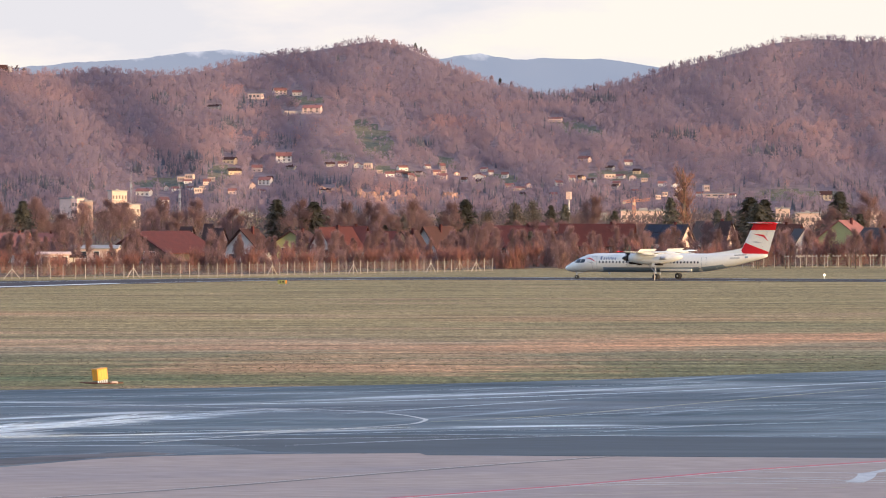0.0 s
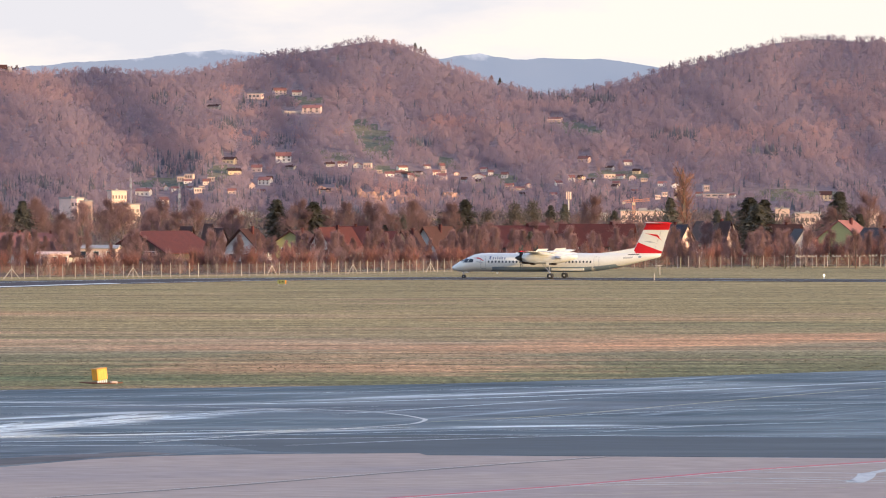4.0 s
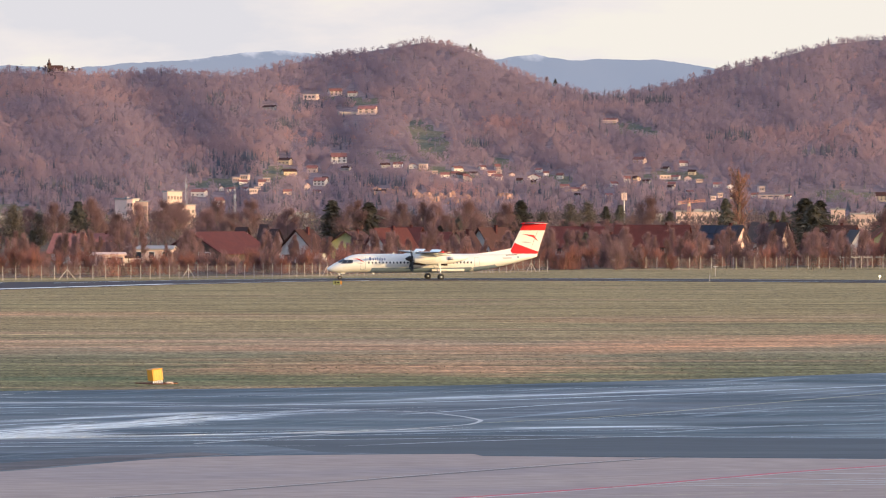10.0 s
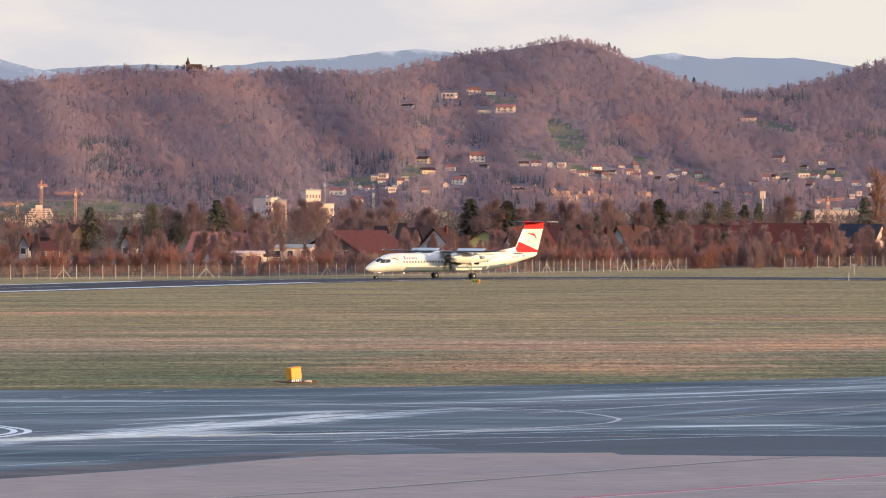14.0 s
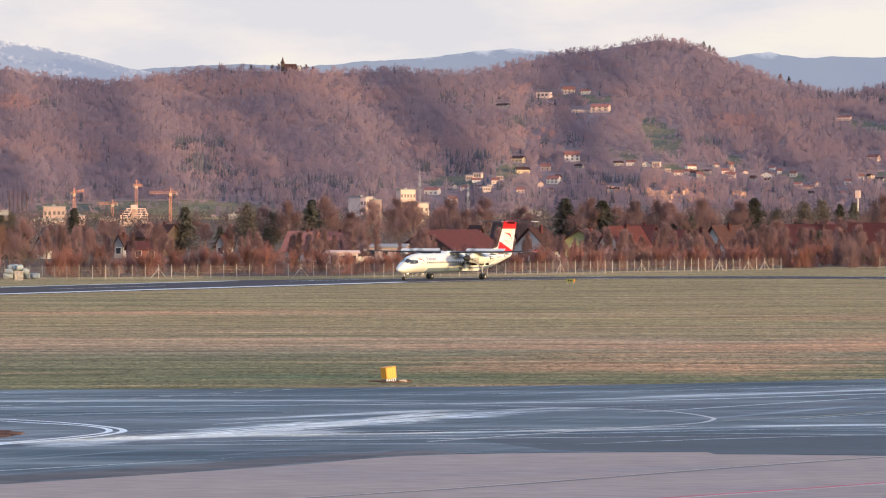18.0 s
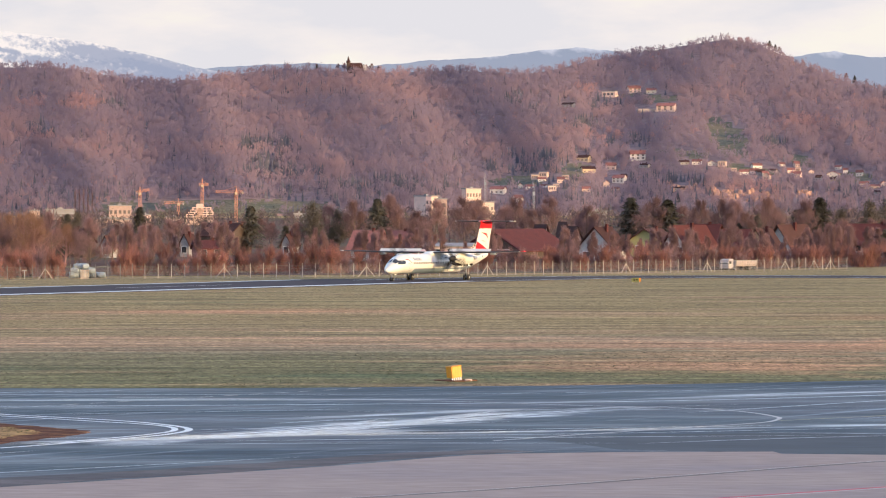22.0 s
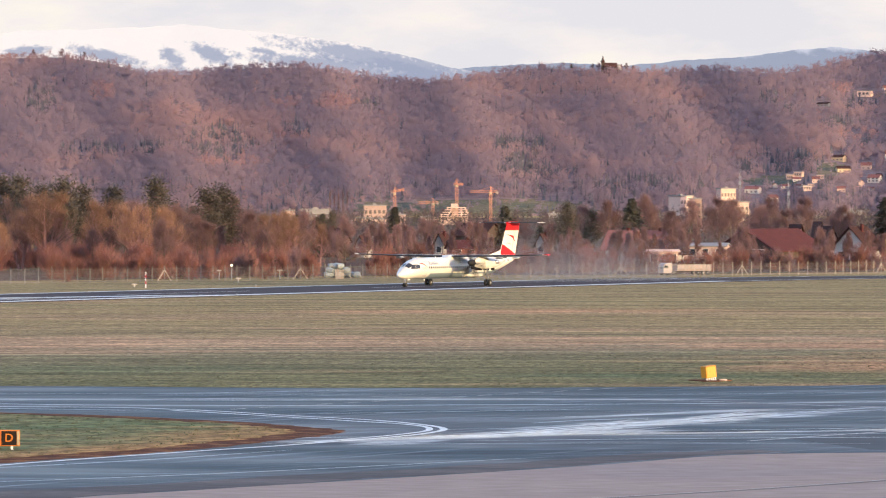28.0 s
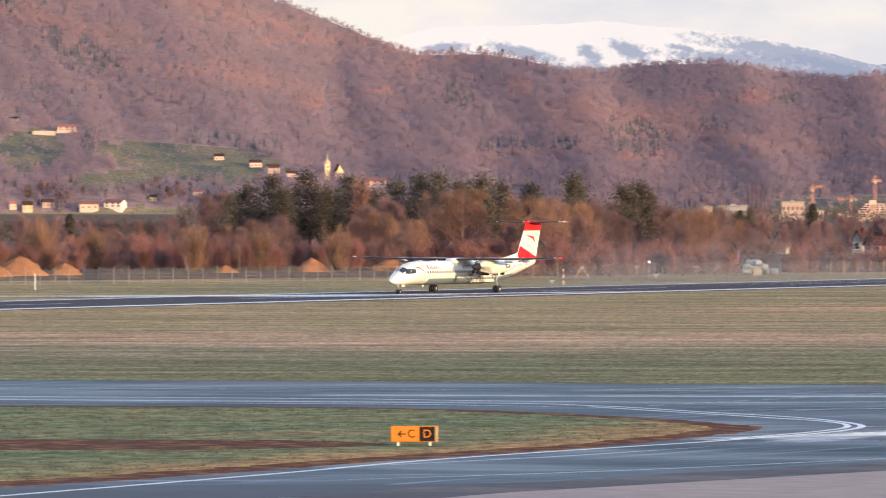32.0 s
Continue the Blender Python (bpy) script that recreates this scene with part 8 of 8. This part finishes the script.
    part("cab", Shape().box(-0.6, 0.6, -1.3, -0.5, h * 0.93 - 1.3, h * 0.93 - 0.2, bev=0.08), M_CREAM, c, "pale crane cab")
    return c


tower_crane(-4.378, 2500, 0.092, 1.5, 4.2, "slim crane with a raised jib in orange light", 1.2)
tower_crane(-3.991, 2500, -0.022, 6.2, 2.4, "small crane over a building site")
tower_crane(-3.751, 2500, 0.177, 1.4, 2.8, "tall crane mast with a short jib in orange light")
tower_crane(-3.409, 2480, 0.097, 9.0, 3.2, "large tower crane lit orange by low sun")
tower_crane(4.181, 2300, 0.011, 4.5, 6.5, "small crane over low buildings", 1.0)


def mast(az, dist, top_el, label, boxes=True):
    x, y = spot(az, dist)
    h = rise(top_el, dist)
    m = hub("aerial_mast", pose(x, y, 0, 0, 0, -az), label, "mast", "aerial masts")
    part("pole", lattice(Shape(), (0, 0, -0.5), (0, 0, h), 0.35, 20) if not boxes else Shape().tube((0, 0, -0.5), (0, 0, h), 0.3, 0.22, 8), M_STEEL, m)
    if boxes:
        for k in (-1, 0, 1):
            part("antenna", Shape().box(k * 0.8 - 0.28, k * 0.8 + 0.28, -0.6, -0.25, h - 3.2, h - 0.2, bev=0.05), M_HOME, m, "pale antenna panel")
    else:
        part("antenna", Shape().tube((0, 0, h), (0, 0, h + 3), 0.08, 0.03, 5), M_STEEL, m)
        part("dish", Shape().box(-0.5, 0.5, -0.5, -0.3, h - 4, h - 2.4, bev=0.05), M_STEEL, m)


mast(-0.894, 2470, 0.229, "tall lattice mast beside a white block", False)
mast(-0.404, 2470, 0.126, "thin lattice mast among houses", False)
mast(3.525, 2300, 0.097, "mobile mast with white antenna panels")


# ---------------------------------------------------------------- airfield furniture
def yellow_cabinet():
    x, y = (-7.4, 353.1)
    b = hub("yellow_cabinet", pose(x, y, 0.04, 0, -7, 32), "bright yellow electrical cabinet on short white feet", "cabinet")
    part("body", Shape().box(-0.37, 0.37, -0.34, 0.34, 0.14, 0.84, bev=0.03), M_BOX, b)
    part("cap", Shape().box(-0.40, 0.40, -0.37, 0.37, 0.84, 0.88, bev=0.015), M_BOX, b)
    for k in range(4):
        part("rib", Shape().box(-0.28 + 0.18 * k, -0.265 + 0.18 * k, -0.352, -0.33, 0.18, 0.81), M_AMBER, b, "raised rib")
    for k in range(5):
        part("foot", Shape().box(-0.35 + 0.15 * k, -0.29 + 0.15 * k, -0.31, -0.23, -0.06, 0.14), M_WHITE, b, "white foot")
    x2 = x + 0.85
    st = hub("kerb_stone", pose(x2, y - 0.3, 0, 0, 0, 20), "pale stone beside the yellow cabinet", "stone")
    part("block", Shape().box(-0.22, 0.22, -0.12, 0.12, -0.04, 0.11, bev=0.03), M_CONC2, st)
    # dark brown patch laid in place of the faint shade round the cabinet
    for dx, dy, w, d in ((0.1, 0.5, 1.3, 1.6),):
        flat("soil_patch", smooth_line([(x + dx + w * math.cos(a) * (1 + 0.2 * math.sin(3 * a)), y + dy + d * math.sin(a)) for a in [2 * math.pi * k / 9 for k in range(9)]], 3), 0.012, M_SOIL, "dark brown patch for shade beside the cabinet", "soil", 0.1)


def letter(body, m, mat, parent, name, size):
    c = bpy.data.curves.new(name, "FONT")
    c.body, c.size, c.extrude, c.align_x, c.align_y = body, size, 0.008, "CENTER", "CENTER"
    tmp = bpy.data.objects.new(name, c)
    scene.collection.objects.link(tmp)
    me = bpy.data.meshes.new_from_object(tmp.evaluated_get(bpy.context.evaluated_depsgraph_get()))
    bpy.data.objects.remove(tmp)
    me.materials.clear()
    me.materials.append(mat)
    ob = new(name, me)
    ob.parent = parent
    ob.matrix_basis = m
    return ob


def guidance_sign():
    x, y = (-37.3, 252.7)
    w, h = 2.14, 0.72
    s = hub("guidance_sign", pose(x, y, 0.07, 0, 0, 8), "taxiway sign, black arrow C on amber beside amber D on black", "sign")
    part("housing", Shape().box(-w / 2, w / 2, -0.10, 0.16, 0.12, 0.12 + h, bev=0.025), M_AMBER, s, "amber sign housing")
    part("amber_panel", Shape().box(-w / 2 + 0.03, 0.22, -0.125, -0.095, 0.16, 0.08 + h), M_AMBER, s)
    part("black_panel", Shape().box(0.24, 0.92, -0.125, -0.095, 0.16, 0.08 + h), M_BLACK, s, "black panel with an amber letter")
    part("end_band", Shape().box(0.945, w / 2 - 0.02, -0.125, -0.095, 0.16, 0.08 + h), M_LINE_Y, s, "pale end strip")
    turn = pose(0, 0, 0, 90)
    letter("C", pose(-0.13, -0.128, 0.12 + h / 2, 90), M_BLACK, s, "letter", 0.52)
    letter("D", pose(0.58, -0.128, 0.12 + h / 2, 90), M_AMBER, s, "letter", 0.52)
    a = Shape().box(-0.72, -0.38, -0.136, -0.12, 0.455, 0.505)
    for k in (-1, 1):
        a.add([(-0.76, -0.136, 0.48), (-0.60, -0.136, 0.48 + k * 0.15), (-0.54, -0.136, 0.48 + k * 0.13), (-0.68, -0.136, 0.48), (-0.76, -0.12, 0.48), (-0.60, -0.12, 0.48 + k * 0.15), (-0.54, -0.12, 0.48 + k * 0.13), (-0.68, -0.12, 0.48)],
              [(0, 1, 2, 3), (7, 6, 5, 4), (0, 4, 5, 1), (1, 5, 6, 2), (2, 6, 7, 3), (3, 7, 4, 0)])
    part("arrow", a, M_BLACK, s, "black arrow")
    for k in (-0.72, 0.72):
        part("leg", Shape().box(k - 0.05, k + 0.05, -0.06, 0.06, -0.1, 0.13), M_WHITE, s, "white leg")


M_SIGN = material("dull_green_sign", (0.17, 0.19, 0.06), (0.13, 0.15, 0.05), 0.5, 0.6, grain=0.1)


def runway_sign():
    x, y = (8.4, 763.6)
    s = hub("runway_sign", pose(x, y, 0.03, 0, 0, 4), "small yellow-green taxiway sign by the runway", "sign")
    part("board", Shape().box(-0.62, 0.62, -0.08, 0.08, 0.12, 0.66, bev=0.02), M_SIGN, s)
    part("writing", Shape().box(-0.36, -0.22, -0.095, -0.075, 0.24, 0.54).box(-0.08, 0.22, -0.095, -0.075, 0.3, 0.48), M_BLACK, s, "unreadable dark marks")
    part("side_band", Shape().box(0.42, 0.58, -0.095, -0.075, 0.16, 0.62), M_AMBER, s, "orange end band")
    for k in (-0.45, 0.45):
        part("leg", Shape().box(k - 0.04, k + 0.04, -0.04, 0.04, -0.1, 0.13), M_STEEL, s)


def approach_lights():
    """A row of T-shaped lamp bars on slim poles."""
    first = None
    for k in range(12):
        az, d = 5.736 + 0.122 * k, 960 + 1.5 * k
        x, y = spot(az, d)
        if first is None:
            first = hub("approach_light", pose(x, y, 0, 0, 0, -az), "white T-shaped approach light bar on a thin pole", "light", "approach lights")
            part("pole", Shape().tube((0, 0, -0.1), (0, 0, 1.9), 0.05, 0.04, 6), M_POST, first)
            part("bar", Shape().box(-0.75, 0.75, -0.06, 0.06, 1.86, 2.0, bev=0.02), M_POST, first)
            for i in range(3):
                part("lamp", Shape().lathe([(-0.12, 0.10), (0.05, 0.12), (0.1, 0.03)], "y", 8, pose(-0.6 + 0.6 * i, 0, 2.08)), M_POST, first, "round lamp")
        else:
            copy_thing(first, pose(x, y, 0, 0, 0, -az))


def marker_post(az, dist, h, label, mat, light=None, board=False):
    x, y = spot(az, dist)
    p = hub("marker_post", pose(x, y, 0, 0, 0, -az), label, "post", "markers by the runway")
    part("pole", Shape().tube((0, 0, -0.1), (0, 0, h), 0.07, 0.06, 7), mat, p)
    if board:
        part("board", Shape().box(-0.36, 0.36, -0.05, 0.05, h - 0.08, h + 0.1, bev=0.02).box(-0.06, 0.06, -0.05, 0.05, h - 0.8, h - 0.1), M_POST, p)
    if "red" in label and not board:
        for k in range(2):
            part("red_band", Shape().tube((0, 0, h * (0.25 + 0.4 * k)), (0, 0, h * (0.42 + 0.4 * k)), 0.08, 0.078, 7), M_LINE_R, p, "red painted band")
    if light:
        part("lamp", Shape().lathe([(h - 0.02, 0.12), (h + 0.12, 0.16), (h + 0.22, 0.1), (h + 0.26, 0.02)], "z", 10), light, p, "small lamp")
    return p


yellow_cabinet()
guidance_sign()
runway_sign()
approach_lights()
marker_post(4.656, 955, 1.9, "thick yellow and white marker post by the fence", M_LINE_Y)
marker_post(4.446, 870, 1.4, "small instrument post with a crossbar in grass", M_POST, None, True)
marker_post(4.389, 800, 1.1, "thin pale stake in the grass", M_POST)
marker_post(6.099, 830, 0.35, "low white runway lamp in the grass", M_WHITE, M_LAMP)
marker_post(-6.024, 790, 1.9, "white lamp post near the runway", M_STEEL, M_LAMP)
marker_post(-6.149, 790, 1.3, "round white warning disc on a post", M_STEEL, None, True)
marker_post(-5.539, 800, 1.2, "small red and white marker board", M_STEEL, None, True)
marker_post(-5.956, 770, 0.5, "low white marker board in grass", M_STEEL, None, True)
marker_post(-6.890, 720, 2.0, "slim white and red post by the runway", M_WHITE)
marker_post(-12.219, 680, 1.9, "slim white post by the fence", M_WHITE)
marker_post(-7.003, 730, 0.3, "low white runway lamp board", M_WHITE, None, True)


def edge_lights():
    first = None
    for k in range(-300, 240, 60):
        for across in (-2.6, 31.0):
            x, y = run_at(k, across)
            if first is None:
                first = hub("runway_edge_light", pose(x, y, 0.0), "small pale runway edge lamp in grass", "light", "runway edge lights")
                part("stem", Shape().tube((0, 0, -0.05), (0, 0, 0.22), 0.04, 0.04, 6), M_LINE_Y, first)
                part("lens", Shape().lathe([(0.2, 0.05), (0.26, 0.06), (0.32, 0.02)], "z", 8), M_STEEL, first, "pale glass lens")
            else:
                copy_thing(first, pose(x, y, 0.0))


edge_lights()


# ---------------------------------------------------------------- soil heaps and wrapped bales
def heap(az, dist, w, h, label, mat):
    x, y = spot(az, dist)
    s = Shape()
    n, rings = 22, 9
    for j in range(rings + 1):
        u = j / rings
        for i in range(n):
            a = 2 * math.pi * i / n
            r = w / 2 * (1 - u) ** 0.8 * (1 + 0.18 * noise.noise(Vector((math.cos(a) * 2, math.sin(a) * 2, u * 3 + az))))
            s.v.append((r * math.cos(a), r * math.sin(a) * 0.8, h * u * (1 - 0.12 * u) + 0.25 * noise.noise(Vector((a * 3, u * 5, az))) - (0.3 if j == 0 else 0)))
    s.f = [(j * n + i, j * n + (i + 1) % n, (j + 1) * n + (i + 1) % n, (j + 1) * n + i) for j in range(rings) for i in range(n)] + [tuple(rings * n + i for i in range(n))]
    ob = s.make("soil_mound", mat, smooth=True)
    ob.matrix_basis = pose(x, y, 0, 0, 0, -az)
    return tagged(ob, label, "soil heap", "soil heaps")


heap(-12.372, 800, 8.5, 3.1, "large heap of orange-brown dug soil", M_EARTH)
heap(-11.918, 805, 5.2, 1.9, "small heap of orange-brown soil", M_EARTH)
heap(-10.296, 830, 3.6, 1.2, "low heap of orange-brown soil", M_EARTH)
heap(-9.430, 835, 5.4, 2.3, "steep heap of dug orange soil", M_EARTH)
heap(-8.619, 850, 8.0, 1.9, "wide flat heap of pale soil and rubble", M_EARTH)
heap(-8.476, 845, 3.0, 1.0, "small heap of pale rubble", M_CONC2)
heap(-12.571, 790, 4.0, 1.6, "heap of reddish soil", M_EARTH)


def bales():
    """A pile of bales wrapped in pale plastic, with a slatted crate before it."""
    rng = random.Random(8)
    az0 = -4.891
    for k in range(16):
        row = 0 if k < 8 else 1 if k < 13 else 2
        i = k if row == 0 else k - 8 if row == 1 else k - 13
        az = az0 - 0.165 + 0.042 * i + 0.022 * row
        x, y = spot(az, 814 + rng.uniform(-0.5, 0.5))
        b = Shape()
        r = rng.uniform(0.40, 0.5)
        for ring in range(5):
            t = ring / 4
            b.v += [((t - 0.5) * 1.0, r * (0.8 + 0.2 * math.sin(math.pi * t)) * math.cos(a) * (1 + 0.1 * rng.uniform(-1, 1)), r * (0.8 + 0.2 * math.sin(math.pi * t)) * math.sin(a) * (1 + 0.1 * rng.uniform(-1, 1))) for a in [2 * math.pi * q / 10 for q in range(10)]]
        b.f = [(j * 10 + q, j * 10 + (q + 1) % 10, (j + 1) * 10 + (q + 1) % 10, (j + 1) * 10 + q) for j in range(4) for q in range(10)] + [tuple(range(9, -1, -1)), tuple(range(40, 50))]
        ob = b.make("wrapped_bale", M_WRAP)
        ob.matrix_basis = pose(x, y, 0.42 + 0.62 * row, 0, rng.uniform(-8, 8), rng.uniform(-60, 60))
        tagged(ob, "bale wrapped in pale blue plastic on a pile", "bale", "pile of wrapped bales")
    x, y = spot(-4.936, 797)
    c = hub("crate", pose(x, y, 0, 0, 0, 5), "slatted pale timber crate by the fence", "crate")
    for k in range(6):
        part("slat", Shape().box(-0.55 + 0.2 * k, -0.43 + 0.2 * k, -0.32, -0.28, 0.0, 1.35), M_POST, c)
    for z in (0.15, 0.7, 1.2):
        part("rail", Shape().box(-0.6, 0.62, -0.28, -0.24, z, z + 0.1), M_POST, c)


bales()


M_CAB = material("dusty_white_cab", (0.50, 0.44, 0.42), (0.42, 0.37, 0.36), 0.8, 0.6, grain=0.08)
M_BOARD2 = material("dusty_brown_paint", (0.48, 0.39, 0.35), (0.40, 0.32, 0.29), 1.2, 0.8, grain=0.15)


# ---------------------------------------------------------------- lorry on the road behind the fence
def lorry():
    t = hub("lorry", pose(20, 862, 0), "white-cabbed lorry with a long brownish tipper trailer driving", "truck")
    cab = part("cab", Shape().loft([[(x, y, z) for y, z in ((-1.2, 0.5), (1.2, 0.5), (1.2, zt - 0.15), (1.05, zt), (-1.05, zt), (-1.2, zt - 0.15))] for x, zt in ((2.15, 2.35), (1.9, 2.8), (1.2, 3.1), (0.0, 3.1))]), M_CAB, t, "white driver cab")
    part("windscreen", Shape().add([(2.19, -1.0, 1.7), (2.19, 1.0, 1.7), (2.0, 0.95, 2.62), (2.0, -0.95, 2.62), (2.1, -1.0, 1.7), (2.1, 1.0, 1.7), (1.9, 0.95, 2.62), (1.9, -0.95, 2.62)], [(0, 1, 2, 3), (7, 6, 5, 4), (0, 4, 5, 1), (1, 5, 6, 2), (2, 6, 7, 3), (3, 7, 4, 0)]), M_GLASS, cab, "dark windscreen")
    for side in (-1, 1):
        part("side_window", Shape().box(0.9, 1.75, side * 1.2 - 0.02, side * 1.2 + 0.02, 1.75, 2.45, bev=0.01), M_GLASS, cab, "dark side window")
        part("mirror", Shape().box(1.85, 2.0, side * 1.38 - 0.1, side * 1.38 + 0.1, 1.8, 2.4, bev=0.03), M_BLACK, cab)
    part("chassis", Shape().box(-10.2, 1.9, -0.45, 0.45, 0.65, 0.9, bev=0.03), M_BLACK, t)
    body = part("tipper_body", Shape().loft([[(x, y, z) for y, z in ((-1.0, 1.0), (1.0, 1.0), (1.22, 1.5), (1.22, 2.5), (-1.22, 2.5), (-1.22, 1.5))] for x in (-1.5, -10.4)]), M_BOARD2, t, "dull brownish tipper body")
    for side in (-1, 1):
        part("top_rail", Shape().box(-10.45, -1.45, side * 1.22 - 0.06, side * 1.22 + 0.06, 2.46, 2.62), M_GREY, body, "grey top rail")
    for k in range(9):
        for side in (-1, 1):
            part("rib", Shape().box(-2.2 - k, -2.1 - k, side * 1.22 - 0.03, side * 1.22 + 0.03, 1.4, 2.48), M_GREY, body)
    for x in (1.2, -0.6, -7.0, -8.25, -9.5):
        for side in (-1, 1):
            m = pose(x, side * 1.02, 0.5)
            w = part("wheel", Shape().lathe([(-0.15, 0.30), (-0.16, 0.45), (-0.10, 0.5), (0.10, 0.5), (0.16, 0.45), (0.15, 0.30)], "y", 16, m), M_TYRE, t, "black tyre", True)
            part("rim", Shape().lathe([(-0.16, 0.04), (-0.14, 0.29), (0.14, 0.29), (0.16, 0.04)], "y", 12, m), M_STEEL, w, "steel rim", True)
    for o in t.children_recursive:
        o.data.transform(Matrix.Diagonal((0.66, 0.7, 0.58, 1)))
    return t


truck = lorry()


# ---------------------------------------------------------------- what moves
# the airliner's way: seconds, east, north, turn
TAXI = [
    (0, 64.52, 816.56, 154.16),
    (1, 61.06, 818.22, 156.28),
    (2, 57.30, 819.92, 158.26),
    (3, 53.31, 821.70, 160.39),
    (4, 49.10, 823.30, 162.87),
    (5, 44.97, 824.70, 166.51),
    (6, 40.96, 825.83, 171.62),
    (7, 36.69, 826.41, 177.61),
    (8, 32.26, 826.57, 182.66),
    (9, 27.72, 826.39, 186.51),
    (10, 23.18, 825.72, 190.90),
    (11, 18.49, 825.02, 196.40),
    (12, 14.16, 823.44, 202.80),
    (13, 9.82, 821.76, 210.56),
    (14, 5.80, 819.44, 217.45),
    (15, 2.19, 816.63, 224.06),
    (16, -1.21, 813.49, 230.01),
    (17, -4.40, 809.98, 235.19),
    (18, -7.37, 806.16, 239.38),
    (19, -10.15, 802.14, 242.18),
    (20, -13.02, 798.06, 243.57),
    (21, -15.82, 793.72, 244.09),
    (22, -18.81, 789.00, 244.47),
    (22.5, -20.40, 786.39, 244.76),
    (23, -21.97, 783.52, 245.05),
    (23.5, -23.89, 780.51, 245.54),
    (24, -25.75, 777.14, 245.85),
    (24.5, -27.73, 773.44, 245.85),
    (25, -29.79, 769.35, 245.55),
    (25.5, -32.29, 764.98, 245.10),
    (26, -34.93, 760.15, 244.69),
    (26.5, -37.82, 754.84, 244.48),
    (27, -40.98, 749.01, 244.53),
    (27.5, -44.40, 742.59, 244.73),
    (28, -48.03, 735.50, 244.86),
    (28.5, -52.17, 727.85, 244.78),
    (29, -56.55, 719.45, 244.74),
    (29.5, -61.27, 710.32, 244.91),
    (30, -66.43, 700.49, 245.15),
    (30.5, -71.86, 689.87, 244.72),
    (31, -77.76, 678.55, 244.49),
    (31.5, -83.98, 666.45, 244.68),
    (32, -90.49, 653.56, 245.31),
]


def spray(seed, count):
    """Fine water drops that the propellers lift from the runway."""
    rng = np.random.default_rng(seed)
    c = rng.normal(0, 1, (count, 3)) * np.array([7.0, 5.0, 1.9]) + np.array([0, 0, 2.2])
    c[:, 2] = np.abs(c[:, 2]) + 0.1
    size = rng.uniform(0.012, 0.024, (count, 1, 1))
    v = (c[:, None, :] + rng.normal(0, 1, (count, 3, 3)) * size).reshape(-1, 3)
    faces = np.arange(count * 3).reshape(-1, 3)
    return tagged(array_mesh("spray_mist", v, faces, M_MIST), "thin grey mist of water drops behind the aircraft", "mist", "spray behind the aircraft", kind="stuff")


M_MIST = thin(material("water_mist", (0.42, 0.44, 0.50), (0.36, 0.38, 0.44), 4, 0.9, grain=0.0, spec=0.0), 0.5)
puffs = [spray(91 + k, 60000 - 9000 * k) for k in range(4)]


def motions():
    walk(airliner, [(t, pose(x, y, 0, 0, 0, turn)) for t, x, y, turn in TAXI])
    walk(truck, [
        (0, pose(283.30, 1354.42, 0.0, 0, 0, 240.0)),
        (10, pose(164.30, 1142.87, 0.0, 0, 0, 240.0)),
        (19, pose(57.20, 952.47, 0.0, 0, 0, 240.0)),
        (20, pose(45.30, 931.31, 0.0, 0, 0, 237.9)),
        (21, pose(34.80, 916.76, 0.0, 0, 0, 235.9)),
        (22, pose(24.65, 901.82, 0.0, 0, 0, 235.6)),
        (23, pose(15.20, 887.91, 0.0, 0, 0, 235.5)),
        (24, pose(6.10, 874.51, 0.0, 0, 0, 233.6)),
        (25, pose(-1.95, 863.78, 0.0, 0, 0, 230.2)),
        (25.5, pose(-6.15, 859.20, 0.0, 0, 0, 225.4)),
        (27.5, pose(-20.50, 843.55, 0.0, 0, 0, 218.4)),
        (28, pose(-23.65, 841.48, 0.0, 0, 0, 212.8)),
        (29, pose(-30.30, 837.65, 0.0, 0, 0, 210.5)),
        (30, pose(-36.25, 834.23, 0.0, 0, 0, 209.9)),
        (31, pose(-41.85, 831.01, 0.0, 0, 0, 209.9)),
        (31.5, pose(-44.30, 829.60, 0.0, 0, 0, 209.9)),
        (32, pose(-46.75, 828.19, 0.0, 0, 0, 209.9)),
    ])
    for panel, side in zip(spoilers, (1, -1)):
        walk(panel, [(t, pose(1.15, side * 5.4, 4.06, 0, lift, 0)) for t, lift in ((0, 42), (23.4, 42), (24.6, 0), (32, 0))])
    when, east, north = ([q[k] for q in TAXI] for k in (0, 1, 2))
    for k, puff in enumerate(puffs):
        # each puff rises from the wet runway after the take-off run begins and trails the tail
        rows = []
        for t in [0, 25.6] + [26 + 0.5 * i for i in range(13)]:
            back = t - 1.1 - 0.75 * k
            x, y = float(np.interp(back, when, east)), float(np.interp(back, when, north))
            rows.append((t, pose(x + 1.5 * k, y + 12, -9.0 + 9.0 * min(1.0, max(0.0, (t - 25.8 - 0.3 * k) / 1.7)), 0, 0, 65)))
        walk(puff, rows)
    for prop, side in zip(props, (1, -1)):
        walk(prop, [(k / FPS, pose(4.32, side * 4.4, 3.05, 77.0 * k + 20, 0, 0)) for k in range(0, 32 * FPS + 1)])


motions()
